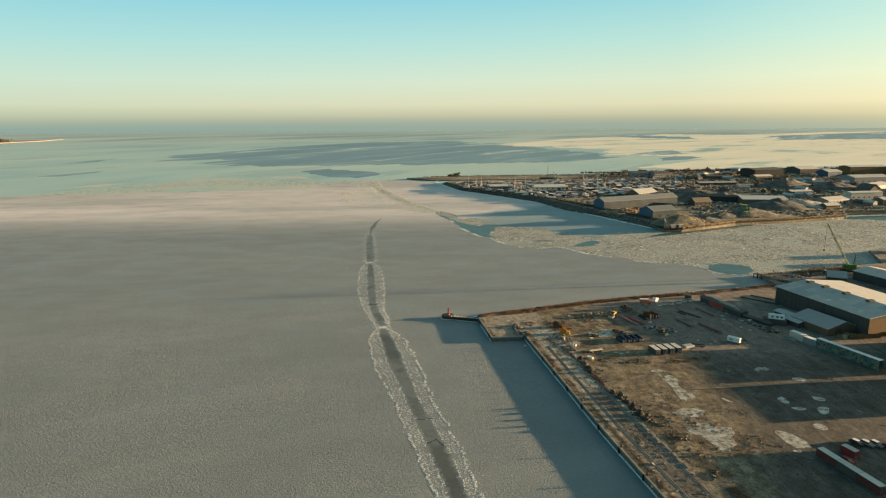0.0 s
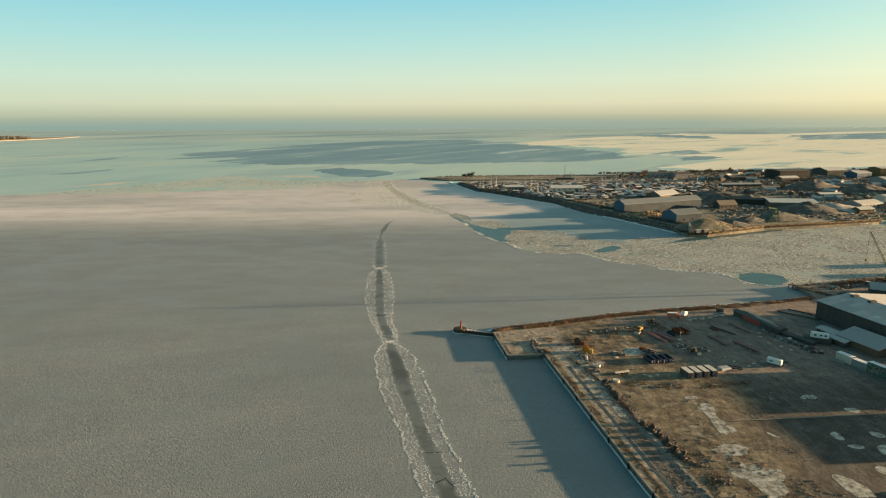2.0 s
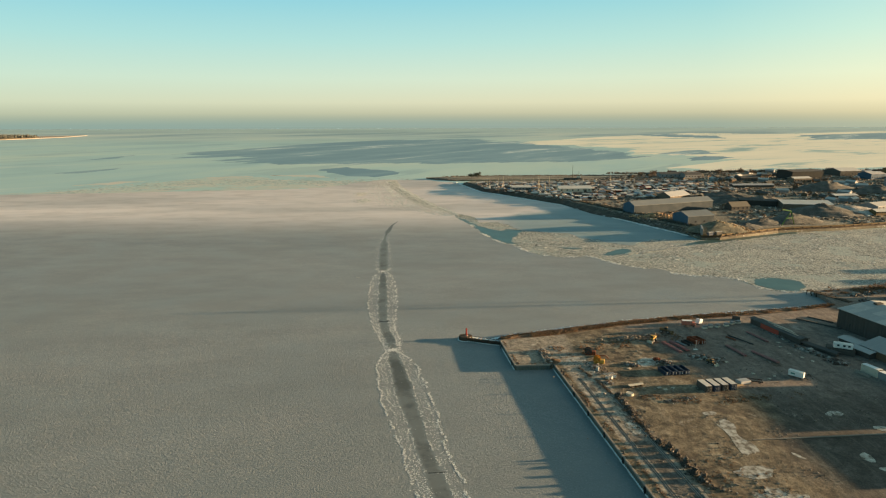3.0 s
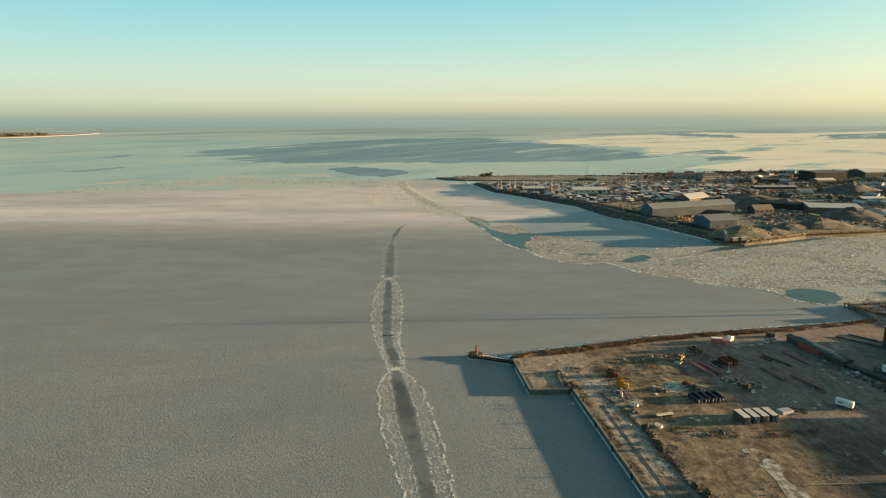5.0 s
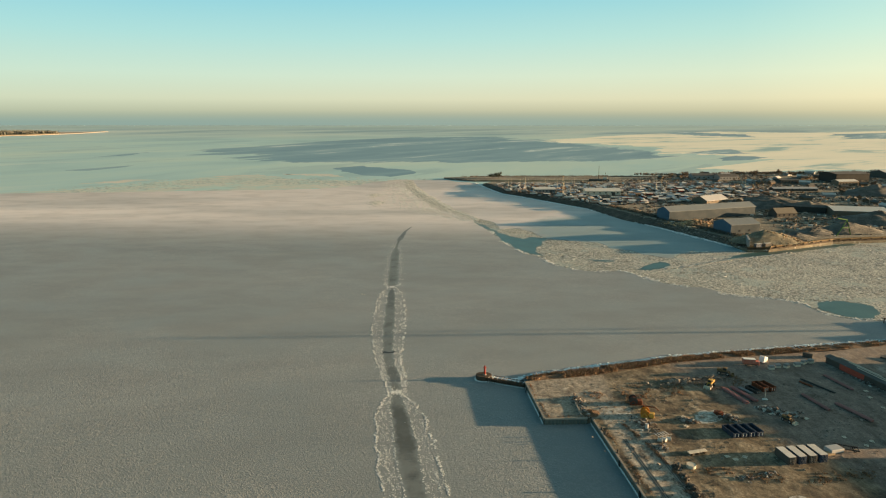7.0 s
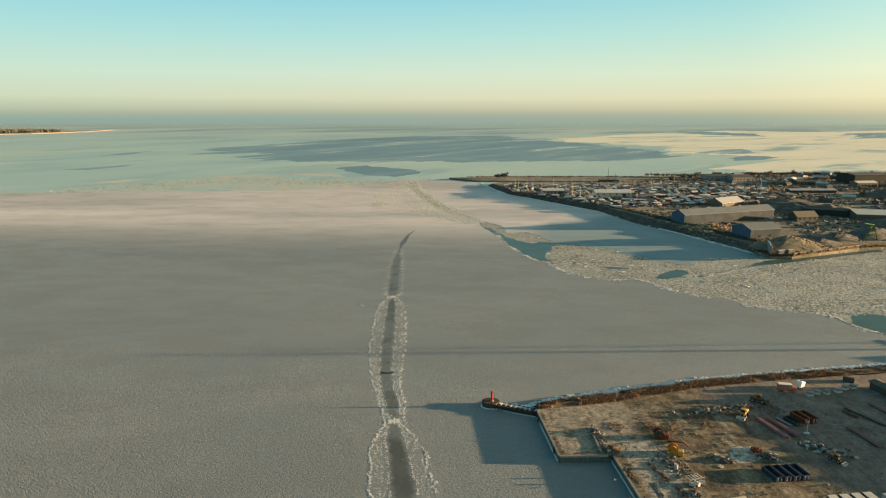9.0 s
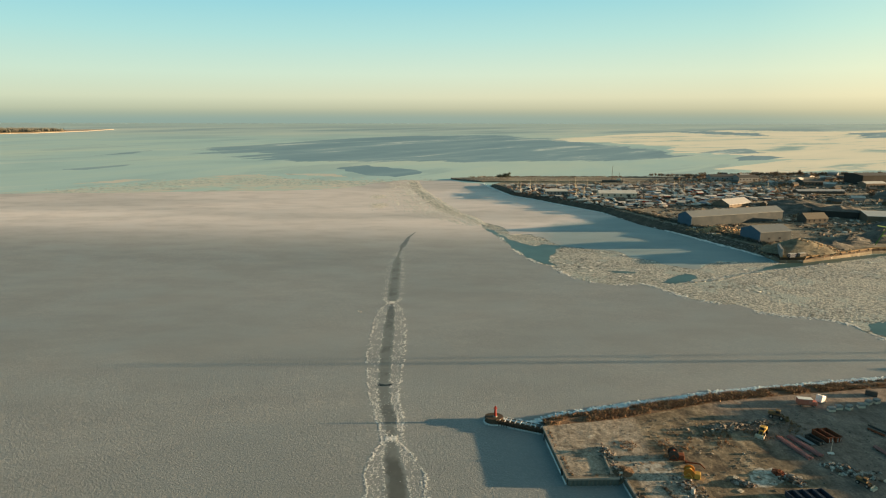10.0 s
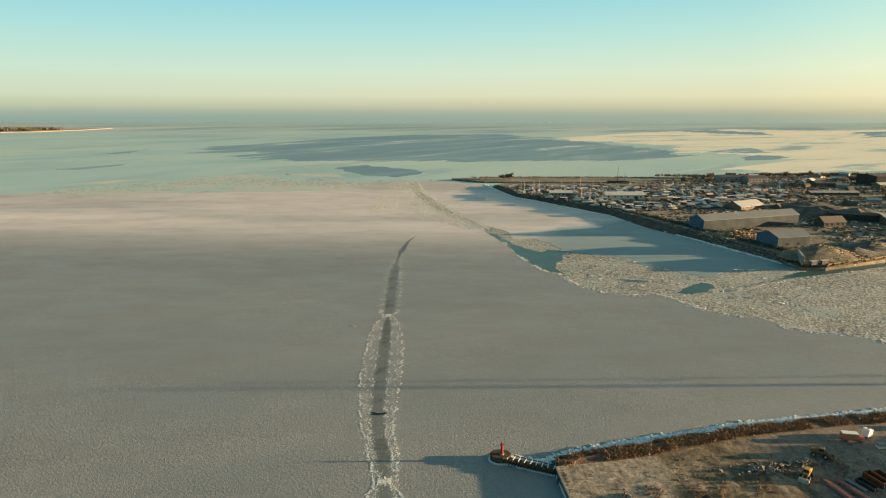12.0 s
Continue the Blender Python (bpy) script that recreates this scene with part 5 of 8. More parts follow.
def building(name, label, m, W, L, eave, ridge, wallm, roofm, cat="building", off=0.5, roofm2=None, doors=(), windows=(), seams=0.0, kind=""):
    """A gabled shed or house; its ridge runs along y. doors, windows: (side, place along it, width, sill, top); sides w, e, s, n."""
    c = thing(name, label, cat, m, kind=kind)
    bm = bmesh.new()
    gable(bm, -W / 2, W / 2, -L / 2, L / 2, 0, eave, ridge, off)
    w = part("wall", bm, wallm, c)
    for s, mt in ((-1, roofm), (1, roofm2 or roofm)):
        bm = bmesh.new()
        roofs(bm, -W / 2, W / 2, -L / 2, L / 2, eave, ridge, off, side=s)
        rf = part("roof", bm, mt, c)
        if seams:
            xm, xe = -W / 2 + W * off, s * W / 2
            n = int(L / seams)
            for i in range(1, n):
                y = -L / 2 + L * i / n
                vs = [(xe, eave + 0.27), (xm, ridge + 0.27), (xm, ridge + 0.35), (xe, eave + 0.35)]
                bm = bmesh.new()
                f, b = [bm.verts.new((x, y - 0.06, z)) for x, z in vs], [bm.verts.new((x, y + 0.06, z)) for x, z in vs]
                for a in range(4):
                    bm.faces.new((f[a], f[(a + 1) % 4], b[(a + 1) % 4], b[a]))
                part("seam", bm, mt, rf)
    for nm, items, mt, dep in (("door", doors, DARKPAINT, 0.08), ("window", windows, GLASS, 0.06)):
        for sd, u, wd, z0, z1 in items:
            bm = bmesh.new()
            if sd in "we":
                x = (-W / 2 if sd == "w" else W / 2)
                rbox(bm, x - dep, x + dep, u - wd / 2, u + wd / 2, z0, z1, 0.02)
            else:
                y = (-L / 2 if sd == "s" else L / 2)
                rbox(bm, u - wd / 2, u + wd / 2, y - dep, y + dep, z0, z1, 0.02)
            part(nm, bm, mt, c)
    return c


def mound(name, label, x, y, rx, ry, h, rz, mat, seed, z=4.57):
    """A heap of loose material with gullies and an uneven crest."""
    bm = bmesh.new()
    n, m = 40, 16
    top = bm.verts.new((0, 0, h * 0.97))
    rings = []
    for j in range(1, m + 1):
        u = j / m
        ring = []
        for i in range(n):
            a = 6.2832 * i / n
            k = 1 + 0.22 * noise.noise((math.cos(a) * 1.6, math.sin(a) * 1.6, seed)) + 0.1 * noise.noise((math.cos(a) * 5, math.sin(a) * 5, seed))
            zz = h * (1 - u) ** 0.9 * (1 + 0.25 * noise.noise((u * 5, a * 1.3, seed + 5))) + (0.35 * noise.noise((i * 0.9, j * 0.9, seed)) if j < m else 0)
            ring.append(bm.verts.new((math.cos(a) * rx * u * k, math.sin(a) * ry * u * k, max(0.0, zz) if j < m else -0.1)))
        rings.append(ring)
    for i in range(n):
        bm.faces.new((top, rings[0][i], rings[0][(i + 1) % n]))
        for j in range(m - 1):
            bm.faces.new((rings[j][i], rings[j + 1][i], rings[j + 1][(i + 1) % n], rings[j][(i + 1) % n]))
    ob = part(name, bm, mat, smooth=True)
    ob.matrix_basis = pose(x, y, z, 0, 0, rz)
    return tagged(ob, label, "heap")


def scrap_heap(label, x, y, rx, ry, n, h, seed, rz=0, mat=None, size=(0.15, 0.65), name="scrap_heap"):
    g = np.random.default_rng(seed)
    p = g.normal(0, 0.5, (n, 2)) * [[rx, ry]]
    d = np.clip(1 - np.hypot(p[:, 0] / rx, p[:, 1] / ry), 0, 1)
    a = radians(rz)
    p = np.c_[p[:, 0] * math.cos(a) - p[:, 1] * math.sin(a) + x, p[:, 0] * math.sin(a) + p[:, 1] * math.cos(a) + y]
    ob = lumps(name, p, g.uniform(*size, n), DZ + d * h * g.uniform(0, 1, n), mat or SCRAP, 0.8, seed)
    return tagged(ob, label, "scrap heap", kind="stuff")


def bush_row(label, line, n, spread, h, seed, mat=None, w=0.7, z=DZ, name="brambles", cut=-0.1):
    g = np.random.default_rng(seed)
    p, nrm = along(line, n, g)
    p = p + nrm * g.normal(0, spread, (n, 1))
    ok = np.array([noise.noise((a * 0.12, b * 0.12, seed)) for a, b in p]) > cut
    p = p[ok]
    ob = tufts(name, np.c_[p, np.full(len(p), z - 0.05)], g.uniform(0.4, 1, len(p)) * h, g.uniform(0.6, 1.3, len(p)) * w, mat or mat or REED, 14, seed, 0.5)
    return tagged(ob, label, "brambles", kind="stuff")


# ---- breakwater with a red beacon ----
bw = thing("breakwater", "old dark timber crib breakwater with snow on its beams", "breakwater", pose(0, 0, 0))
spine = [(16.5, 310.6), (20, 309.6), (24.5, 307.6), (29, 305.8), (32.6, 304.6)]
side_n = Vector((0.38, 0.92))
bm = bmesh.new()
prism(bm, [(x - 0.9 * side_n.x, y - 0.9 * side_n.y) for x, y in spine] + [(x + 1.5 * side_n.x, y + 1.5 * side_n.y) for x, y in spine[::-1]], -0.5, 1.0)
part("crib", bm, WETWOOD, bw)
for i in range(18):
    s = i / 17
    x, y = 17.2 + 15 * s, 309.4 - 5.6 * s
    bm = bmesh.new()
    rod(bm, (x, y - 0.35, -0.6), (x + R.uniform(-0.1, 0.1), y - 0.4, 2.0 + R.uniform(-0.25, 0.25)), 0.22, 0.2, 7)
    part("post", bm, WETWOOD, bw)
for i in range(9):
    s = i / 8
    x, y = 18.5 + 13.2 * s, 309.2 - 4.9 * s
    bm = bmesh.new()
    rbox(bm, -0.14, 0.14, -0.4, 2.4, 1.5, 1.78, 0.03)
    bmesh.ops.transform(bm, matrix=pose(x, y, 0, 0, 0, -20 + R.uniform(-6, 6)), verts=bm.verts)
    bmm = part("beam", bm, WETWOOD, bw)
    bm = bmesh.new()
    rbox(bm, -0.12, 0.12, -0.3, 2.2, 1.775, 1.86, 0.03)
    bmesh.ops.transform(bm, matrix=pose(x, y, 0, 0, 0, -20 + R.uniform(-6, 6)), verts=bm.verts)
    part("snow", bm, SNOW, bmm, "snow lying on the beam")
for o in (-0.5, 1.9):
    bm = bmesh.new()
    for (x0, y0), (x1, y1) in zip(spine[1:], spine[2:]):
        rod(bm, (x0 + o * side_n.x, y0 + o * side_n.y, 1.6), (x1 + o * side_n.x, y1 + o * side_n.y, 1.6), 0.16, None, 6)
    part("waler", bm, WETWOOD, bw)
bm = bmesh.new()
prism(bm, [(16.6 + 3.2 * math.cos(a), 311.4 + 2.5 * math.sin(a)) for a in np.linspace(0, 6.28, 15)[:-1]], -0.5, 2.1)
part("head", bm, WETWOOD, bw, "round dark timber pier head")
bm = bmesh.new()
vs = [(16.6 + (3.2 + w) * math.cos(a), 311.4 + (2.5 + w) * math.sin(a)) for w in (0.5,) for a in np.linspace(0, 6.28, 24)[:-1]]
prism(bm, vs, -0.2, 0.3)
part("ice_collar", bm, RIMICE, bw, "white collar of ice round the pier head")
bm = bmesh.new()
prism(bm, jagged([(x - 1.5 * side_n.x, y - 1.5 * side_n.y) for x, y in spine] + [(x - 0.6 * side_n.x, y - 0.6 * side_n.y) for x, y in spine[::-1]], 0.8, 0.25, 3, True), -0.2, 0.25)
part("ice_ledge", bm, RIMICE, bw, "white ledge of ice along the crib foot")
tower = thing("beacon", "small red harbour beacon tower on the pier head", "beacon", pose(17.0, 311.2, 2.1) @ Matrix.Diagonal((0.85, 0.85, 0.85, 1)))
for nm, a, b, r0, r1, mt in (("base", 0, 0.4, 0.9, 0.8, CONCRETE), ("tower", 0.4, 3.6, 0.55, 0.42, RED), ("gallery", 3.6, 3.75, 0.75, 0.75, RED), ("lantern", 3.75, 4.4, 0.28, 0.28, RED), ("cap", 4.4, 4.75, 0.36, 0.05, RED)):
    bm = bmesh.new()
    rod(bm, (0, 0, a), (0, 0, b), r0, r1, 12)
    part(nm, bm, mt, tower)
# snow and ice lying along the north side of the crib
p, nrm = along([(18, 313), (24, 311.5), (31, 310.5), (36, 313)], 260, G)
stuff(lumps("shore_ice", p + G.normal(0, 0.7, (260, 2)), G.uniform(0.3, 1.2, 260), 0.0, BLUEICE, 0.5, 35), "white ice blocks piled beside the breakwater", "ice rubble")

# ---- along the quay: rails, ruts, bollards, brambles ----
def quay_x(y):
    """The quay's edge at y."""
    return np.interp(-np.asarray(y, float), [-277, -185, -147, 60], [52.3, 62.3, 67.7, 95.5])


for off in (5.8, 12.9):
    for y0, y1 in ((262, 185), (185, 147), (147, -60)):
        a, b = Vector((quay_x(y0) + off, y0)), Vector((quay_x(y1) + off, y1))
        tr = thing("rail_track", "old crane rails half sunk in a concrete beam", "rail track", pose(a.x, a.y, DZ, 0, 0, math.degrees(math.atan2(b.y - a.y, b.x - a.x)) + 90), "rail tracks", "structure")
        bm = bmesh.new()
        box(bm, -0.75, 0.75, -(b - a).length, 0, -0.03, 0.012)
        part("rail_beam", bm, CONCRETE, tr, "worn concrete rail beam")
        for g0 in (-0.36, 0.36):
            bm = bmesh.new()
            box(bm, g0 - 0.09, g0 + 0.09, -(b - a).length, 0, -0.02, 0.05)
            part("rail", bm, STEELDARK, tr)
for i in range(9):
    y = 187 - 3.1 * i
    bm = bmesh.new()
    rbox(bm, -0.45, 0.45, -1.1, 1.1, 0, 0.32, 0.05)
    tagged(part("kerb_block", bm, CONCRETE), "short pale concrete block along the crane road", "concrete block", "kerb blocks").matrix_basis = pose(quay_x(y) + 14.4 + R.uniform(-0.3, 0.3), y, DZ - 0.02, 0, 0, 8 + R.uniform(-9, 9))
bush_row("dry brown weeds along the quay edge", [(quay_x(268) + 1.5, 268), (quay_x(40) + 1.5, 40)], 1500, 0.45, 0.3, 51, w=0.45, name="weeds")
bush_row("dry brown weeds along the quay edge", [(34.0, 303), (37.2, 276.8), (50, 277.6)], 140, 0.4, 0.35, 52, w=0.5, name="weeds")
bush_row("dark tangle of brambles and rubbish beside the rails", [(70.4, 246), (72, 224), (74, 206), (78.5, 194), (82, 182), (87, 158), (95, 110)], 1500, 1.3, 0.6, 53, TWIG, 0.7, cut=0.12)
bush_row("thin line of dark weeds along the edge of the paving", [(62, 272), (66.5, 258), (70.4, 240), (73, 215)], 500, 0.35, 0.6, 58, TWIG, 0.5, cut=-0.3)
bush_row("dry reddish weeds across the yard", [(74, 246), (100, 240), (120, 243), (140, 246)], 260, 1.3, 0.6, 54, None, 0.6, name="weeds")
bush_row("tall dry grass in the yard corner", [(52, 290), (66, 292), (84, 297), (100, 303), (118, 309)], 420, 3.0, 0.9, 55, None, 0.6, name="weeds")
bush_row("sparse dry weeds on the open yard", [(82, 200), (98, 178), (112, 150)], 420, 7.0, 0.5, 56, None, 0.45, name="weeds")
# Unseen chimney, placed and sized to cast the long thin shadow line.
chim = thing("chimney", "tall slender steel works chimney inland of the crane", "chimney", pose(420, 382.8, DZ))
for nm, z0, z1, r0, r1, mt in (("plinth", -0.05, 1.5, 2.2, 2.2, CONCRETE), ("shaft", 1.5, 54, 0.92, 0.58, GREYPAINT), ("rim", 54, 54.5, 0.75, 0.75, STEELDARK)):
    bm = bmesh.new()
    rod(bm, (0, 0, z0), (0, 0, z1), r0, r1, 20)
    part(nm, bm, mt, chim)
for i, (x, y) in enumerate([(71.5, 222), (72.5, 214), (73.8, 205), (74.8, 199), (76, 195), (80.5, 187), (83, 178), (84.5, 168), (86, 158)]):
    scrap_heap("small pile of dumped rubble and scrap by the rails", x + R.uniform(-1, 1) + 1.5, y, 1.8, 3.0, 26, 0.7, 60 + i, R.uniform(0, 90), DARKSCRAP, (0.15, 0.6))
for i, (x, y, h) in enumerate([(71.2, 232, 1.4), (71.6, 236, 1.1), (74.4, 212.5, 1.4), (75.6, 208.4, 2.9), (76.6, 204.3, 2.7), (77.4, 199.6, 2.9), (78.2, 194.8, 3.1), (79.2, 191.4, 2.5), (70.8, 246, 1.2), (71.4, 241, 1.0)]):
    scrap_heap("upright bundle of dark scrap dumped beside the rails", x, y, 0.9, 1.2, 150, h, 160 + i, R.uniform(0, 20), DARKSCRAP, (0.3, 0.9))
posts = thing("marker_post", "short orange marker post standing in the dirt", "post", pose(83.5, 181, DZ), "marker posts")
bm = bmesh.new()
rod(bm, (0, 0, -0.2), (0, 0, 1.1), 0.09, 0.08, 7)
part("post", bm, ORANGE, posts)
bm = bmesh.new()
rod(bm, (0, 0, 1.1), (0, 0, 1.2), 0.12, 0.1, 7)
part("cap", bm, WHITE, posts)
for x, y in [(84.5, 176), (85.2, 171), (86, 166), (88, 163), (87, 157), (88.5, 152), (92, 158)]:
    copy_thing(posts, pose(x, y, DZ, R.uniform(-6, 6), R.uniform(-6, 6), 0))

# Guessed bollards; those at 206, 265 and 268 are added for shadow fingers.
bol = thing("bollard", "short rusty mooring bollard on the quay edge", "bollard", pose(quay_x(206) + 0.55, 206, DZ + 0.1), "mooring bollards")
for nm, z0, z1, r0, r1 in (("base", 0, 0.1, 0.45, 0.42), ("stem", 0.1, 0.8, 0.24, 0.22), ("head", 0.8, 1.0, 0.36, 0.3)):
    bm = bmesh.new()
    rod(bm, (0, 0, z0), (0, 0, z1), r0, r1, 10)
    part(nm, bm, STEELDARK, bol)
for y in (222, 238, 254, 268, 265, 174, 158, 140):
    copy_thing(bol, pose(quay_x(y) + 0.55, y, DZ + 0.1))

# frozen puddles
PUDDLES = [([(97.9, 225.3), (101.9, 226.7), (103.8, 222.5), (100.6, 216), (104.8, 210), (101, 205.3), (97.1, 207.6), (98.6, 215)], 70),
           ([(88.9, 195.6), (98.1, 199.4), (103.6, 196), (98, 192.4), (93.6, 192.0)], 71), ([(87.4, 182.7), (97, 187), (104.8, 184), (102.4, 177), (99.2, 170.6), (93.5, 171.6), (95, 178)], 72),
           ([(117.5, 181), (123.2, 179.6), (125, 171.2), (118.8, 169.8)], 73), ([(88.4, 280.8), (99.2, 283.1), (96.2, 274.2), (87, 272)], 74),
           ([(132.3, 203.5), (135.8, 205.4), (136.4, 201), (133.6, 199.6)], 75), ([(147, 205.6), (151, 203.5), (149, 200.5), (146.5, 202)], 76), ([(143, 196.5), (147.5, 197), (145, 192), (141.5, 191.5)], 87), ([(134, 197.4), (139, 197), (138.4, 194.6), (134.5, 195.2)], 77),
           ([(112.5, 206.5), (114.6, 204.6), (115.6, 201.6), (113.4, 203)], 78), ([(96, 232.5), (100.5, 233.2), (101, 230.8), (97, 230)], 79), ([(116.4, 168.4), (120, 170), (119.5, 167.2)], 80),
           ([(133, 184), (137, 185.5), (137.6, 181), (134.4, 180.2)], 81), ([(58, 283), (66, 283.6), (66.5, 279), (57, 278)], 82), ([(66.5, 226), (70, 228), (71, 219), (67.6, 217)], 83),
           ([(140, 232), (145, 233), (145, 229), (139, 229.5)], 85), ([(150, 222), (155, 221), (154, 218), (149, 219)], 86)]


def blob(pts, seed):
    """A rounded, uneven outline from a few corner points."""
    for _ in range(3):
        pts = [q for a, b in zip(pts, pts[1:] + pts[:1]) for q in ((0.75 * a[0] + 0.25 * b[0], 0.75 * a[1] + 0.25 * b[1]), (0.25 * a[0] + 0.75 * b[0], 0.25 * a[1] + 0.75 * b[1]))]
    cx, cy = sum(a for a, _ in pts) / len(pts), sum(b for _, b in pts) / len(pts)
    res = []
    for a, b in pts:
        k = 1.08 + 0.28 * noise.noise((a * 0.33, b * 0.33, seed)) + 0.2 * noise.noise((a * 1.0, b * 1.0, seed))
        res.append((cx + (a - cx) * k, cy + (b - cy) * k))
    return res


for i, (pts, sd) in enumerate(PUDDLES):
    bm = bmesh.new()
    prism(bm, blob(pts, sd), DZ - 0.05, DZ + 0.03)
    tagged(part("frozen_puddle", bm, YARDICE), "dirty white frozen puddle on the yard ground", "frozen puddle", "frozen puddles")

# stones, chips and rubbish strewn over the ground
q = np.c_[G.uniform(34, 176, 26000), G.uniform(140, 322, 26000)]
q = q[(q[:, 0] > quay_x(q[:, 1]) + 1.5) & (q[:, 1] < 302 + 0.21 * (q[:, 0] - 32))]
q = q[np.array([noise.noise((x * 0.09, y * 0.09, 3.0)) + 0.6 * noise.noise((x * 0.02, y * 0.02, 8.0)) for x, y in q]) > 0.12][:6500]
stuff(lumps("strewn_stones", q, G.uniform(0.10, 0.30, len(q)) * np.exp(G.normal(0, 0.4, len(q))), DZ, ROCK, 0.6, 44), "stones, chips and rubbish strewn over the yard", "rubble")
p, nrm = along([(quay_x(270) + 8, 270), (quay_x(150) + 8, 150)], 800, G)
p = p + nrm * G.normal(0, 4.5, (800, 1))
p = p[np.array([noise.noise((x * 0.2, y * 0.12, 6.0)) for x, y in p]) > 0.0]
stuff(lumps("strewn_stones", p, G.uniform(0.12, 0.5, len(p)), DZ, ROCK, 0.6, 45), "broken concrete and rubbish strewn along the rails", "rubble")

# ---- things in the yard ----
for i in range(4):
    container("grey storage container with a frosted pale roof", 6.1, 2.5, 2.6, (DARKPAINT, NAVY, DARKPAINT, NAVY)[i], ROOFPALE, pose(105.2 + 3.42 * i, 251.2 + 0.55 * i, DZ, 0, 0, 9), "storage containers in a row")
bm = bmesh.new()
rbox(bm, -1.6, 1.6, -1.0, 1.0, 0, 0.35, 0.05)
tagged(part("timber_stack", bm, TIMBER), "low stack of pale sawn timber beside containers", "timber stack").matrix_basis = pose(120.2, 254.6, DZ + 0.02, 0, 0, 12)
for i in range(4):
    open_bin("empty dark blue open-topped steel skip", 6.0, 2.35, 1.7, NAVY, pose(95.4 + 2.72 * i, 266.4 + 0.35 * i, DZ, 0, 0, 12), "row of open skips")
for i in range(2):
    open_bin("rusty red open-topped steel skip", 6.0, 2.4, 1.9, RUST, pose(121.2 + 2.8 * i, 300.2 + 0.4 * i, DZ, 0, 0, 18), "rusty skips")
open_bin("low dark steel skip", 5.2, 2.2, 1.2, STEELDARK, pose(117.6, 298.2, DZ, 0, 0, 22), "rusty skips")


def pipes(label, x0, y0, x1, y1, n, r, mat, rows=1):
    d, a = math.hypot(x1 - x0, y1 - y0), math.degrees(math.atan2(y1 - y0, x1 - x0)) - 90
    c = thing("pipe_stack", label, "pipe stack", pose(x0, y0, DZ, 0, 0, a), "steel pipe stacks")
    for k in range(rows):
        for i in range(n - k):
            bm = bmesh.new()
            sh = R.uniform(-0.3, 0.3)
            rod(bm, ((i - (n - 1 - k) / 2) * r * 2.05, sh, 0.12 + r + k * r * 1.75), ((i - (n - 1 - k) / 2) * r * 2.05, d + sh, 0.12 + r + k * r * 1.75), r, None, 10)
            part("pipe", bm, mat, c)
    for u in (0.12, 0.5, 0.88):
        bm = bmesh.new()
        box(bm, -n * r - 0.2, n * r + 0.2, d * u - 0.1, d * u + 0.1, -0.02, 0.13)
        part("bearer", bm, WETWOOD, c)
    return c


pipes("stack of long red-primed steel pipes on bearers", 107.2, 299.6, 110.6, 287.4, 4, 0.22, PINKRED, 2)
pipes("stack of long red-primed steel pipes on bearers", 110.9, 300.6, 114.6, 289.0, 4, 0.22, PINKRED, 2)
pipes("grey steel pipes lying on bearers", 113.6, 301, 116.0, 295.6, 3, 0.22, GREYPAINT)
pipes("single run of red-brown steel beams on bearers", 134.4, 295.0, 137.0, 282.6, 2, 0.35, PINKRED)
pipes("single run of red-brown steel beams on bearers", 142.4, 288.2, 147.0, 275.2, 2, 0.38, PINKRED)
pipes("dark steel pipes lying on bearers", 141.4, 309, 147.3, 296.6, 2, 0.2, STEELDARK)
pipes("red-brown steel beams on bearers", 152.6, 312.4, 155.6, 299.4, 2, 0.32, PINKRED)
pipes("thin rusty pipes lying on the ground", 139.5, 306.5, 142.0, 302.0, 3, 0.2, RUST)

# low concrete upstand across the west block, and an earth ramp rounding the inner corner
bm = bmesh.new()
rbox(bm, -0.25, 0.25, -6.0, 6.0, 0, 0.55, 0.06)
tagged(part("kerb_wall", bm, CONCRETE), "low worn concrete upstand on the quay block", "wall").matrix_basis = pose(48.7, 283.6, DZ - 0.02, 0, 0, 1)
mound("earth_ramp", "low rounded hump of dark earth at the quay corner", 52.6, 279.2, 3.6, 2.6, 1.1, 20, BANKSOIL, 23, DZ - 0.05)
# Pale bar put in for a strip of lit ground and its kerb.
bm = bmesh.new()
rod(bm, (104.5, 213.2, 0.22), (156, 216.6, 0.22), 0.2, None, 8)
tagged(part("ground_pipe", bm, CONCRETE), "long pale bar standing in for a sunlit strip and its kerb", "pipe").matrix_basis = pose(0, 0, DZ - 0.02)
# old deck machinery by the notch
wk = scrap_heap("tangled heap of brown scrap at the quay corner", 49.6, 289, 2.0, 4.0, 130, 1.8, 90, 10)
scrap_heap("low line of dark rubble along the inner quay", 51.2, 279.5, 1.0, 5.0, 90, 0.9, 91, 12)


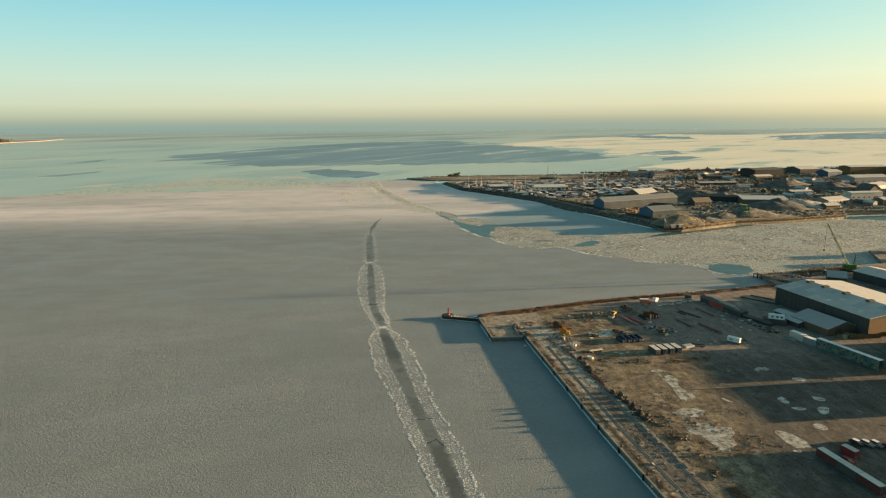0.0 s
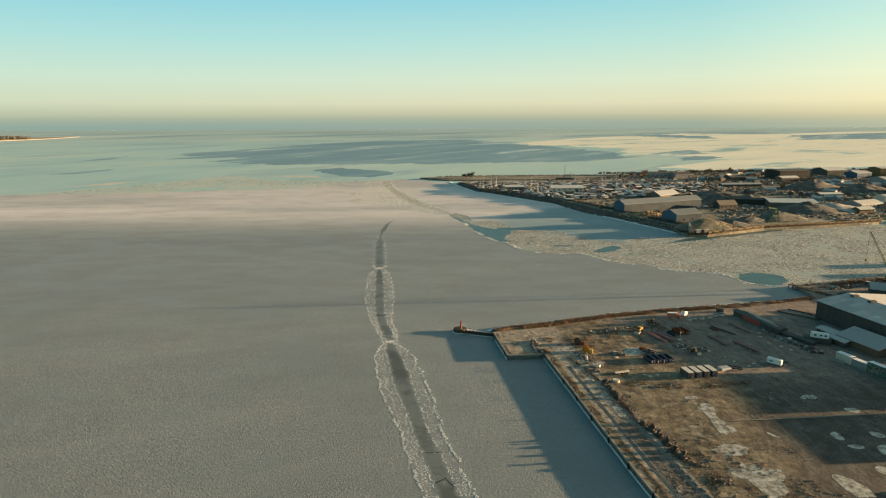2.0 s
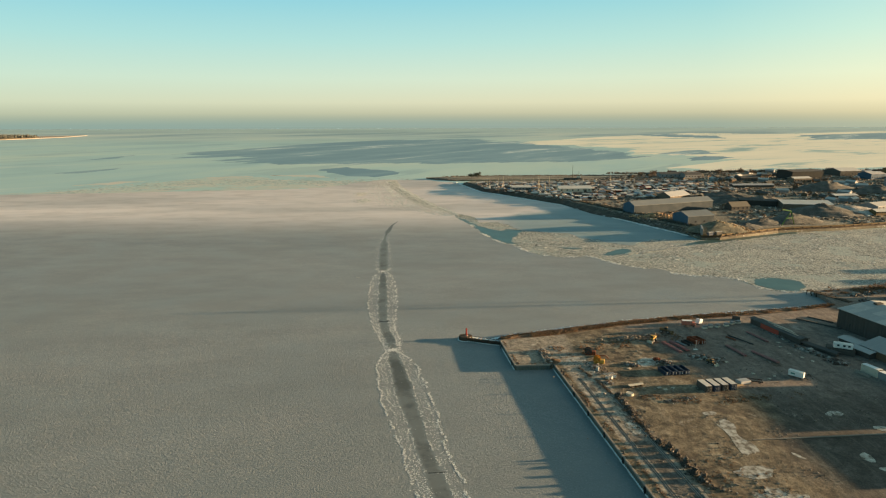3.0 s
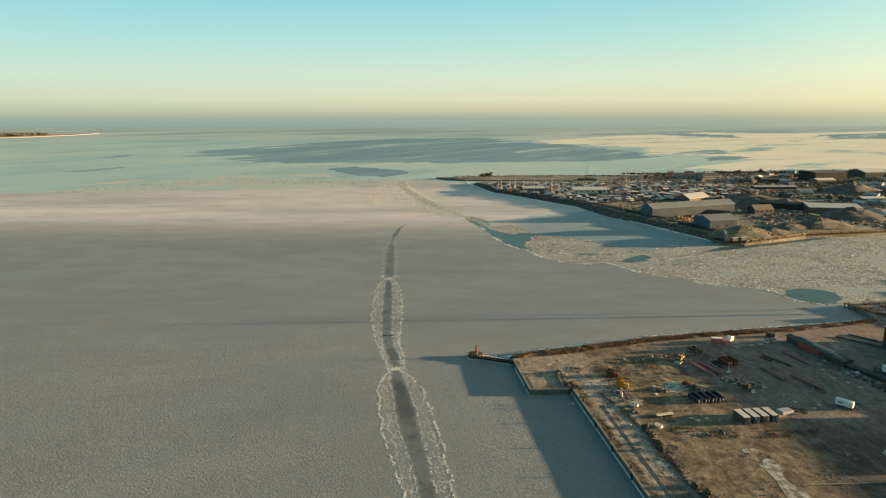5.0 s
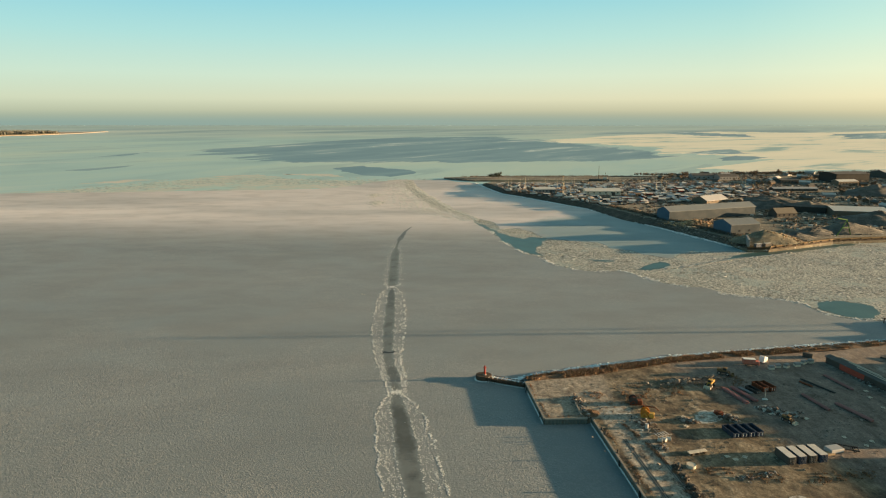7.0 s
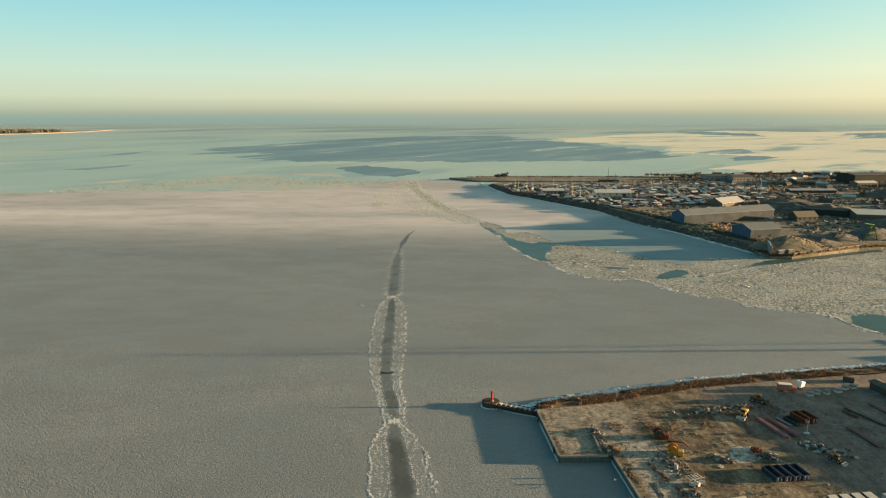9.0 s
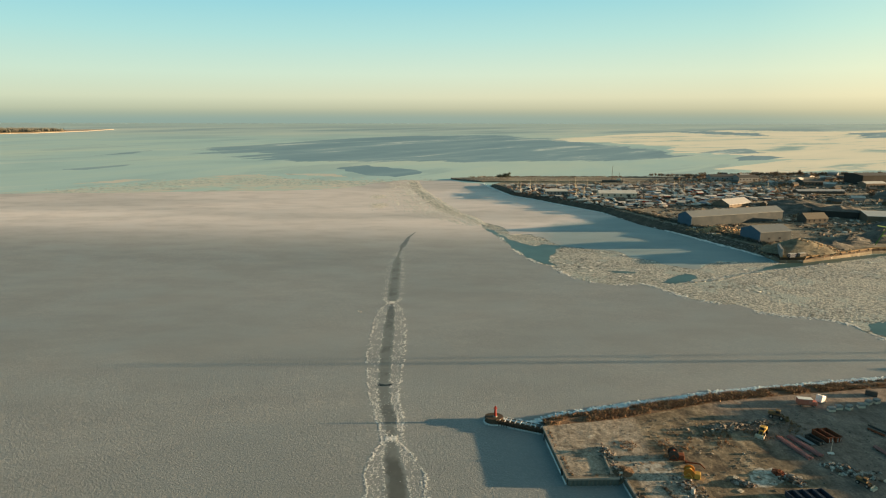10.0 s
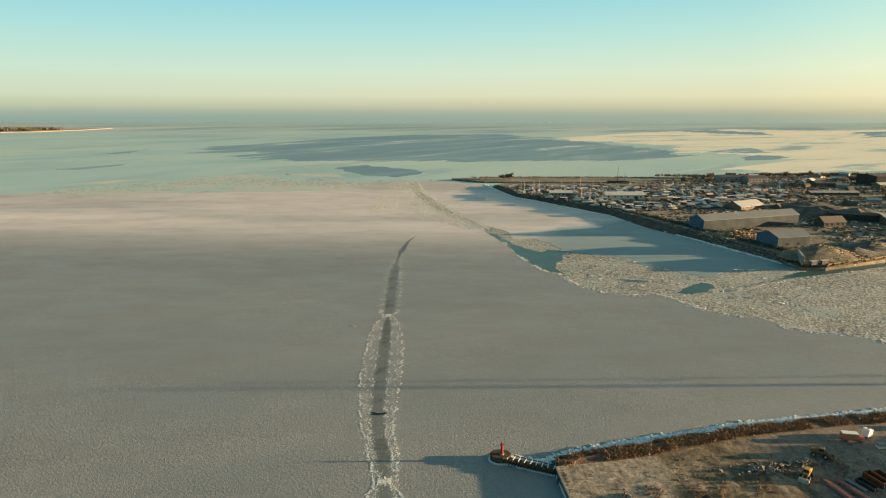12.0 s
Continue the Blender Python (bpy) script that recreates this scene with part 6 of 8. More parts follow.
def winch(label, x, y, col, col2, rz):
    """A big winch: two round drum flanges on a frame."""
    c = thing("winch", label, "winch", pose(x, y, DZ, 0, 0, rz))
    for s in (-1, 1):
        bm = bmesh.new()
        rod(bm, (s * 1.0, 0, 1.55), (s * 1.18, 0, 1.55), 1.5, None, 18)
        part("flange", bm, col2, c)
        bm = bmesh.new()
        box(bm, s * 1.25 - 0.12, s * 1.25 + 0.12, -1.3, 1.3, 0, 0.35)
        rod(bm, (s * 1.25, -1.1, 0.3), (s * 1.25, 0, 1.7), 0.13, None, 6)
        rod(bm, (s * 1.25, 1.1, 0.3), (s * 1.25, 0, 1.7), 0.13, None, 6)
        part("frame", bm, col, c)
    bm = bmesh.new()
    rod(bm, (-1.0, 0, 1.55), (1.0, 0, 1.55), 0.85, None, 14)
    part("drum", bm, col, c)
    bm = bmesh.new()
    rbox(bm, -1.1, 0.9, -3.1, -1.4, 0.1, 1.7, 0.15)
    part("motor_housing", bm, col, c)
    return c


winch("yellow deck winch with a big orange drum", 70.8, 277.6, YELLOW, ORANGE, 70)
winch("small rusty red winch with a dark round drum", 69.4, 287.0, RUST, STEELDARK, 80)
bm = bmesh.new()
rod(bm, (0, 0, 0.2), (3.2, -2.2, 1.0), 0.28, 0.2, 8)
rod(bm, (3.2, -2.2, 1.0), (4.2, -3.4, 0.25), 0.2, 0.16, 8)
rod(bm, (0, 0, 0.0), (0, 0, 0.6), 0.45, None, 10)
tagged(part("crane_jib", bm, RUST), "rusty red folded crane jib lying on the ground", "crane jib").matrix_basis = pose(72.6, 284.6, DZ)
rk = thing("steel_rack", "white-grey steel ladder rack lying on the ground", "rack", pose(72.2, 264.4, DZ, 0, 0, 20))
for i in range(5):
    bm = bmesh.new()
    rod(bm, (-2.0 + i, -1.4, 0.9), (-1.6 + i, 1.4, 0.35), 0.1, None, 6)
    part("rung", bm, WHITE, rk)
for y, z in ((-1.4, 0.9), (1.4, 0.35)):
    bm = bmesh.new()
    rod(bm, (-2.4, y, z), (2.8, y, z), 0.12, None, 6)
    part("rail", bm, GREYPAINT, rk)
    for x in (-2.2, 2.6):
        bm = bmesh.new()
        rod(bm, (x, y, 0), (x, y, z), 0.09, None, 6)
        part("leg", bm, GREYPAINT, rk)


def drum_tank(label, x, y, r, h, mat, up=True, group=""):
    c = thing("tank", label, "tank", pose(x, y, DZ, 0, 0, R.uniform(0, 180)), group)
    bm = bmesh.new()
    if up:
        rod(bm, (0, 0, 0), (0, 0, h), r, None, 18)
    else:
        rod(bm, (-h / 2, 0, r), (h / 2, 0, r), r, None, 16)
    part("shell", bm, mat, c)
    for u in (0.02, 0.5, 0.97):
        bm = bmesh.new()
        if up:
            ringed(bm, (0, 0, 0.03 + h * u), (0, 0, 1), r, 0.05, 18, 5)
        else:
            ringed(bm, (h * (u - 0.5), 0, r), (1, 0, 0), r, 0.045, 16, 5)
        part("hoop", bm, mat, c)
    return c


for x, y in ((70.6, 260.8), (72.1, 261.3), (73.6, 261.8)):
    drum_tank("small pale grey round tank lying in the dirt", x, y, 0.6, 1.5, BOATWHITE, False, "white tanks")
drum_tank("wide white round concrete tank standing in the dirt", 75.2, 246.6, 1.3, 0.9, CREAM)
drum_tank("pale upright tank beside the winch", 69.0, 269.4, 0.55, 1.6, BOATWHITE)
tb = thing("plank_stack", "long pale planks on trestles", "plank stack", pose(79.8, 254.0, DZ, 0, 0, 16))
for i in range(5):
    bm = bmesh.new()
    rbox(bm, -3.2 + R.uniform(-0.2, 0.2), 3.2 + R.uniform(-0.2, 0.2), -0.8 + 0.33 * i, -0.52 + 0.33 * i, 0.8, 0.92, 0.02)
    part("plank", bm, CREAM, tb)
for x in (-2.2, 0, 2.2):
    bm = bmesh.new()
    box(bm, x - 0.15, x + 0.15, -0.8, 0.8, 0, 0.8)
    part("trestle", bm, WETWOOD, tb)
scrap_heap("scattered dark scrap around the old winches", 69, 272, 4.5, 8, 160, 0.7, 92, 20)
scrap_heap("broken timber and scrap on the ground", 70, 257.2, 2.2, 2.2, 50, 0.6, 93)
scrap_heap("dark mound of rubble beside a frozen puddle", 84.8, 274, 3.2, 1.4, 70, 1.2, 94, -25, None, (0.3, 0.9))
scrap_heap("jumble of white and rusty scrap steel", 99.4, 276.4, 1.8, 3.2, 90, 1.3, 95, 30, None, (0.3, 1.1))
scrap_heap("red and grey scrap steel pieces", 97.4, 279.6, 1.4, 1.6, 40, 1.4, 96, 0, RUST, (0.3, 1.0))
scrap_heap("long heap of pale broken concrete and timber", 118, 281.6, 5.8, 2.4, 240, 1.3, 97, -30, None, (0.3, 1.15))
scrap_heap("scattered boards and junk on the yard", 124.4, 280.6, 3.2, 1.0, 40, 0.5, 98, 20)
scrap_heap("dark brown brush heap with scrap", 94, 306, 9, 2.2, 260, 1.2, 99, 12, ROCK, (0.25, 0.9))
scrap_heap("dark brown brush heap with scrap", 106, 309, 6, 1.8, 160, 1.3, 100, 12, ROCK, (0.25, 0.9))
scrap_heap("pale rubble scattered by the track", 96, 243, 4.0, 1.5, 40, 0.3, 101, 5)
scrap_heap("grey rubble scattered by the track", 89, 241, 3.2, 1.6, 50, 0.5, 102, 5)
scrap_heap("scattered junk along the red shed", 165.5, 305, 2.2, 9, 130, 0.8, 103, 14)
scrap_heap("row of pale scrap and bins along a wall", 168.2, 287, 1.6, 8, 190, 1.5, 104, 24, None, (0.3, 1.2))
scrap_heap("pile of pale broken boards and bins", 172.5, 275.5, 2.6, 3.4, 120, 1.5, 107, 24, CLUTTER, (0.3, 1.3))
scrap_heap("low pile of dark boards in the yard", 150, 262.5, 4.5, 1.4, 46, 0.4, 105, 10)
loader("small ochre wheel loader parked by a bank", OCHRE, pose(113.4, 313, DZ, 0, 0, 60), OCHRE)
loader("yellow and white wheel loader with a raised white bucket", YELLOW, pose(102.8, 301.6, DZ, 0, 0, -40))
loader("pale yellow wheel loader beside a rubble heap", OCHRE, pose(118.6, 274.6, DZ, 0, 0, 30) @ Matrix.Diagonal((0.8, 0.8, 0.8, 1)))
ltn = thing("work_light", "thin pale lamp post with a white base", "lamp post", pose(118.6, 291.0, DZ))
bm = bmesh.new()
rod(bm, (0, 0, 0.3), (0, 0, 4.2), 0.09, 0.07, 7)
part("pole", bm, CREAM, ltn)
bm = bmesh.new()
rbox(bm, -0.9, 0.9, -0.45, 0.45, 0, 0.4, 0.06)
part("base", bm, WHITE, ltn)
bm = bmesh.new()
rbox(bm, -0.35, 0.35, -0.12, 0.12, 4.1, 4.4, 0.04)
part("lamp_head", bm, GREYPAINT, ltn)
van = box_truck("faded red box van with a white roof on the shore road", pose(128.4, 322.6, DZ, 0, 0, 82) @ Matrix.Diagonal((0.85, 0.85, 0.85, 1)), FADEDRED, FADEDRED)
bm = bmesh.new()
rbox(bm, -1.22, 1.22, -1.62, 4.02, 3.3, 3.42, 0.04)
part("roof", bm, WHITE, van, "white roof panel")
tub = thing("water_tank", "tilted white plastic tank standing on the bank", "tank", pose(134.6, 325.6, DZ + 0.1, 0, 14, 30) @ Matrix.Diagonal((0.85, 0.85, 0.85, 1)))
bm = bmesh.new()
rbox(bm, -1.5, 1.5, -1.3, 1.3, 0, 3.0, 0.2)
part("shell", bm, WHITE, tub)
bm = bmesh.new()
rod(bm, (0, 0, 2.98), (0, 0, 3.2), 0.5, 0.45, 12)
part("lid", bm, DARKPAINT, tub, "dark round lid")
for i, (x, y) in enumerate([(134.6, 318.6), (138, 320.2), (141.8, 320.4), (146.8, 321.8), (151, 324.4), (154.4, 325.4)]):
    cr = thing("crate", "grey weathered stacked crates near the shore road", "crate", pose(x, y, DZ, 0, 0, R.uniform(0, 40)), "stacked crates")
    for j in range(2):
        bm = bmesh.new()
        rbox(bm, -1.1, 1.1, -0.8, 0.8, 0.85 * j + 0.1, 0.85 * (j + 1), 0.04)
        part("box", bm, GREYPAINT if j else CREAM, cr)
    bm = bmesh.new()
    box(bm, -1.1, 1.1, -0.75, -0.55, 0, 0.1)
    box(bm, -1.1, 1.1, 0.55, 0.75, 0, 0.1)
    part("pallet", bm, WETWOOD, cr)
bm = bmesh.new()
rbox(bm, -1.9, 1.9, -0.6, 0.6, 0, 2.0, 0.12)
tagged(part("concrete_block", bm, DARKPAINT), "dark upright concrete block on the shore bank", "concrete block").matrix_basis = pose(156.6, 331.6, DZ - 0.1, 0, 0, -35)
tr = thing("trailer", "white office trailer standing alone in the yard", "trailer", pose(146.6, 261.2, DZ, 0, 0, 42) @ Matrix.Diagonal((0.85, 0.85, 0.85, 1)))
bm = bmesh.new()
rbox(bm, -1.25, 1.25, -3.3, 3.3, 0.7, 3.2, 0.12)
bd = part("body", bm, WHITE, tr)
bm = bmesh.new()
rbox(bm, -1.28, -1.23, 0.3, 2.1, 1.6, 2.3, 0.01)
part("panel", bm, TEAL, bd, "faded teal panel")
for s in (-1, 1):
    wheel("wheel", tr, s * 1.0, 0.6, 0.42, 0.25)
bm = bmesh.new()
rod(bm, (0, -3.3, 0.7), (0, -5.0, 0.45), 0.08, None, 6)
rod(bm, (0, -4.9, 0), (0, -4.9, 0.6), 0.07, None, 6)
part("drawbar", bm, STEELDARK, tr)
fb = thing("flatbed", "low dark flatbed frame with snow beside containers", "trailer", pose(127.4, 257.2, DZ, 0, 0, 70))
for x in (-1.2, 1.2):
    bm = bmesh.new()
    box(bm, x - 0.15, x + 0.15, -3.2, 3.2, 0.55, 0.95)
    part("side_beam", bm, STEELDARK, fb)
for y in (-3, -1, 1, 3):
    bm = bmesh.new()
    box(bm, -1.2, 1.2, y - 0.12, y + 0.12, 0.55, 0.85)
    part("cross_beam", bm, STEELDARK, fb)
for s in (-1, 1):
    for y in (-2, 2):
        wheel("wheel", fb, s * 1.0, y, 0.4, 0.25)
bm = bmesh.new()
rbox(bm, -2.4, 2.4, -1.5, 1.5, 0, 1.3, 0.15)
tagged(part("covered_load", bm, ROOFBLUE), "pale blue tarpaulin over a low load", "covered load").matrix_basis = pose(122.9, 256.4, DZ, 0, 0, 15)
pal = thing("pallet", "grey wooden pallet lying on the ground", "pallet", pose(114.2, 284.4, DZ, 0, 0, 25), "pallets lying in the yard")
for i in range(5):
    bm = bmesh.new()
    box(bm, -0.8, 0.8, -0.62 + 0.27 * i, -0.44 + 0.27 * i, 0.14, 0.2)
    part("slat", bm, CREAM, pal)
for x in (-0.7, 0, 0.7):
    bm = bmesh.new()
    box(bm, x - 0.07, x + 0.07, -0.62, 0.64, 0, 0.14)
    part("bearer", bm, WETWOOD, pal)
for x, y in [(116, 283.2), (118.4, 284.6), (120.6, 279.6), (122.2, 278.4), (115.2, 279.8), (101.6, 274.4), (102.4, 277.8), (125.8, 276.8), (88.4, 252.4), (90.2, 250.8), (93.6, 252.2), (82.6, 270.8), (84, 277.2), (135, 259.6), (138.4, 262.2), (131.2, 264.6), (157.6, 285.4), (160.8, 281.2), (162.8, 276.8), (158.2, 293.4), (160.2, 298.8)]:
    copy_thing(pal, pose(x, y, DZ, 0, 0, R.uniform(0, 90)))
# the row of freight containers end to end, and cars behind it
for i, (L, mt) in enumerate(((7.0, MAROON), (7.0, DARKPAINT), (7.0, MAROON))):
    u = (3.6 + 7.1 * i) / 21.5
    container("weathered rusty freight container with a pale roof", L, 2.44, 2.6, mt, ROOFPALE, pose(123.7 + 4.2 * u, 166.0 - 21.1 * u, DZ, 0, 0, 11), "freight containers end to end")
container("short red steel container", 4.6, 2.3, 2.3, RED, ROOFPALE, pose(133.2, 165.6, DZ, 0, 0, 18), "freight containers end to end")
for x, y, mt, tp in ((139.6, 171.2, STEELDARK, SNOW), (142.4, 170.6, GREYPAINT, SNOW), (145.2, 170.2, GREYPAINT, SNOW), (147.6, 168, RED, RED), (129.4, 161.4, RED, RED)):
    car("parked car with frost on its roof", mt, pose(x, y, DZ, 0, 0, 24 + R.uniform(-5, 5)), tp)

# ---- sheds, walls and warehouses inland ----
# containers and walls along the yard's inner side
ROWS = [(3.6, 7.0, 3.4, CREAM, SNOW, "cream"), (10.5, 6.4, 3.0, GREYPAINT, SNOW, "grey")] + [(17.4 + 7.1 * i, 7.0, 4.3, SPRAYED, SNOW, "tall spray-painted green and tan") for i in range(4)]
for d, L, h, mt, tp, cn in ROWS:
    container(cn + " container standing in a long row", L, 2.6, h, mt, tp, pose(176.0 + 0.31 * d + 1.25, 266.4 - 0.95 * d + 0.4, DZ, 0, 0, 18), "containers along the inner yard", False)
bm = bmesh.new()
rbox(bm, -3.2, 3.2, -0.3, 0.3, 0, 1.2, 0.06)
tagged(part("concrete_barrier", bm, CONCRETE), "pale concrete barrier in front of containers", "barrier").matrix_basis = pose(174.6, 263.0, DZ, 0, 0, -72)
cv = thing("caravan", "white camper caravan on a heap of dark junk", "caravan", pose(180.4, 284.6, DZ + 2.5, 0, 0, 62) @ Matrix.Diagonal((0.85, 0.85, 0.85, 1)))
bm = bmesh.new()
rbox(bm, -1.35, 1.35, -4.3, 4.3, 0.4, 3.3, 0.35)
bd = part("body", bm, WHITE, cv)
for y in (-2.6, -0.4, 2.2):
    bm = bmesh.new()
    rbox(bm, -1.38, -1.33, y - 0.55, y + 0.55, 1.6, 2.5, 0.01)
    part("window", bm, GLASS, bd)
bm = bmesh.new()
rbox(bm, -0.5, 0.5, 1.0, 2.4, 3.25, 3.6, 0.1)
part("roof_hatch", bm, WHITE, bd)
for s in (-1, 1):
    wheel("wheel", cv, s * 1.05, 0.3, 0.4, 0.25)
bm = bmesh.new()
rbox(bm, -2.3, 2.8, -5.2, 5.4, 0, 2.5, 0.25)
lowb = part("low_building", bm, DARKPAINT)
lowb.matrix_basis = pose(180.6, 286.0, DZ - 0.02, 0, 0, 62)
tagged(lowb, "low dark flat-roofed store under a caravan", "shed")
# long red shed with a dark roof
rs = building("long_shed", "long low dark shed with a red-clad stretch of wall", pose(166.8, 311.4, DZ, 0, 0, 13.5), 4.6, 31, 2.7, 3.2, DARKPAINT, ROOFDARK, "shed", 0.5, None, [("w", -10, 3, 0.05, 2.3), ("w", 10, 3, 0.05, 2.3)], [("w", 8, 1.4, 1.4, 2.2)])
for i, (x, z) in enumerate(((-0.9, 3.35), (0.3, 3.42), (1.5, 3.3))):
    bm = bmesh.new()
    rbox(bm, x - 0.22, x + 0.22, -13 + 3 * i, 2 + 5 * i, z, z + 0.12, 0.02)
    part("roof_plank", bm, CREAM, rs, "pale plank lying on the roof")
building("long_shed", "narrow low dark store beside the red shed", pose(173.6, 288.8, DZ, 0, 0, 24), 2.6, 15, 1.5, 1.8, DARKPAINT, ROOFDARK, "shed")
bm = bmesh.new()
rbox(bm, -2.42, -2.3, -3.0, 8.5, 0.1, 2.6, 0.02)
part("cladding", bm, BRICKRED, rs, "red painted cladding")
# the big warehouse; its east roof slope is painted paler for sunlight
wh = building("warehouse", "large dark warehouse with a wide frosted metal roof", pose(228.2, 296.0, DZ, 0, 0, 11), 44, 58, 9.3, 11.8, DARKPAINT, ROOFGREY, "warehouse", 0.43, ROOFPALE,
              [("w", 10, 4, 0.05, 3.6), ("w", -12, 4, 0.05, 3.6), ("s", -14, 4.5, 0.05, 4.2)], [("s", -6, 2, 4.6, 6), ("s", 0, 2, 4.6, 6), ("s", -12, 2, 6.2, 7.4), ("w", 22, 1.6, 2.5, 4)], 3.6)
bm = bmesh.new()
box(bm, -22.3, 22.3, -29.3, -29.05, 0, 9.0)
part("end_cladding", bm, OCHRE, wh, "lighter brown timber end cladding")
for i in range(38):
    y = -28.3 + 1.53 * i
    if min(abs(y - 10), abs(y + 12)) > 2.6:
        bm = bmesh.new()
        box(bm, -22.12, -21.95, y - 0.55, y + 0.55, 0.05, 9.0 + R.uniform(-0.05, 0.05))
        part("cladding_board", bm, DARKPAINT, wh)
for i in range(14):
    for j in range(3):
        y0, x0 = -28.8 + 4.13 * i, -22.3 + 6.3 * j
        bm = bmesh.new()
        vs = [bm.verts.new((x, y, 9.3 + 2.5 * (x + 22) / 18.92 + 0.275 + dz)) for dz in (0, 0.05) for x, y in ((x0, y0), (x0 + 6.2, y0), (x0 + 6.2, y0 + 4.05), (x0, y0 + 4.05))]
        for q4 in ((4, 5, 6, 7), (0, 1, 5, 4), (1, 2, 6, 5), (2, 3, 7, 6), (3, 0, 4, 7)):
            bm.faces.new([vs[v] for v in q4])
        part("roof_sheet", bm, R.choice((ROOFGREY, ROOFGREY, ROOFBLUE)), wh)
for y in (-24, -13, 1, 14, 24):
    bm = bmesh.new()
    rbox(bm, -6.4, -2.6, y - 1.1, y + 1.1, 11.2, 12.6, 0.15)
    part("roof_vent", bm, DARKPAINT, wh)
building("workshop", "small workshop with a smooth grey metal roof", pose(200.3, 278.5, DZ, 0, 0, 14), 17, 21, 3.6, 6.2, BROWN, ROOFBLUE, "workshop", 0.62, None, [("s", -2, 3.5, 0.05, 3)], [("w", 4, 1.4, 1.3, 2.4)], 2.2)
for x, y, w, l, h in ((191.6, 292.4, 6, 12, 2.9), (189.4, 283.4, 5, 9, 2.5)):
    building("lean_to", "low lean-to with a frosted grey roof", pose(x, y, DZ, 0, 0, 14), w, l, h, h + 0.6, DARKPAINT, ROOFBLUE, "shed")
for i, (x, y, a, L) in enumerate(((212, 262.4, 82, 12), (221, 264.5, 82, 8), (206, 262.5, 60, 6))):
    fc = thing("timber_fence", "ochre timber board fence", "fence", pose(x, y, DZ, 0, 0, a - 82), "timber fences")
    for j in range(int(L / 0.5)):
        bm = bmesh.new()
        rbox(bm, -L / 2 + 0.5 * j + 0.02, -L / 2 + 0.5 * j + 0.46, -0.04, 0.04, 0.05, 2.3 + R.uniform(-0.1, 0.1), 0.01)
        part("board", bm, OCHRE, fc)
    for z in (0.6, 1.8):
        bm = bmesh.new()
        box(bm, -L / 2, L / 2, 0.04, 0.14, z, z + 0.12)
        part("rail", bm, WETWOOD, fc)
    for j in range(3):
        bm = bmesh.new()
        box(bm, -L / 2 + j * L / 2 - 0.06, -L / 2 + j * L / 2 + 0.06, 0.14, 0.26, 0, 2.2)
        part("post", bm, WETWOOD, fc)
scrap_heap("stacked ochre timber and pallets beside a workshop", 203, 265.5, 4.5, 2.2, 120, 1.8, 110, 15, TIMBER, (0.5, 1.5), "timber_heap")
# low dark walls on the flat ground between the red shed and the warehouse
for i, (x, y, L, a, h) in enumerate(((194, 324, 20, -50, 0.7), (199, 330, 12, -50, 0.6), (204, 318, 8, 12, 0.6))):
    bm = bmesh.new()
    rbox(bm, -L / 2, L / 2, -0.35, 0.35, 0, h, 0.08)
    tagged(part("low_wall", bm, DARKPAINT), "low dark retaining wall on open ground", "wall", "low walls").matrix_basis = pose(x, y, DZ - 0.03, 0, 0, a)
# timber pier and the land by the crane
pr = thing("pier", "short dark timber pier with snow on its deck", "pier", pose(229.6, 371.5, 0, 0, 0, -70))
for i in range(22):
    bm = bmesh.new()
    rbox(bm, -13 + 1.2 * i, -13 + 1.2 * i + 1.1, -1.8, 1.8, 2.35, 2.55, 0.03)
    part("deck_board", bm, WETWOOD, pr)
for i in range(9):
    for s in (-1, 1):
        bm = bmesh.new()
        rod(bm, (-12.5 + 3.1 * i, s * 1.6, -0.6), (-12.5 + 3.1 * i, s * 1.6, 2.9), 0.25, 0.23, 7)
        part("post", bm, WETWOOD, pr)
bush_row("dry brown brambles on the land by the crane", [(232, 378), (250, 380), (275, 388), (300, 394)], 420, 2.5, 1.6, 57, None, 1.0)
building("house", "small gabled house with a blue-grey slate roof", pose(266, 363, DZ, 0, 0, 62), 8, 10, 3.2, 6.2, DARKPAINT, ROOFBLUE, "house", 0.5, None, [("s", 3, 1.2, 0.05, 2.1)], [("s", 0, 1.2, 4.6, 5.8), ("s", -3, 1.2, 1.2, 2.4)])
building("works_building", "dark works building with a pale roof", pose(294, 352, DZ, 0, 0, 15), 22, 34, 5.5, 7.5, DARKPAINT, ROOFPALE, "building", 0.5, None, [("w", 0, 4, 0.05, 3.6)], [("s", -4, 2, 2, 3.2), ("s", 4, 2, 2, 3.2)], 2.5)
for i, (x, y, n) in enumerate(((246, 372, 90), (256, 376, 70), (276, 380, 80), (300, 388, 90), (292, 372, 70), (252, 352, 70), (244, 360, 60))):
    scrap_heap("dark heap of gear and scrap on the land by the crane", x, y, 4.5, 2.4, n, 1.6, 130 + i, 20 * i, None, (0.3, 1.2))
for x, y, a in ((248, 345, 20), (272, 378, 40), (300, 378, 10)):
    container("dark steel container on the land by the crane", 6.1, 2.44, 2.6, (NAVY, MAROON, DARKPAINT)[int(x) % 3], ROOFPALE, pose(x, y, DZ, 0, 0, a), "containers by the crane")
# Two unseen buildings, added to cast shadow streaks on the channel ice.
for x, y in ((376, 414), (396, 440.5)):
    building("works_building", "tall plain building out of view, added to shade the channel", pose(x, y, DZ, 0, 0, SUN_AZ), 22, 11, 7.5, 9, DARKPAINT, ROOFGREY, "building")
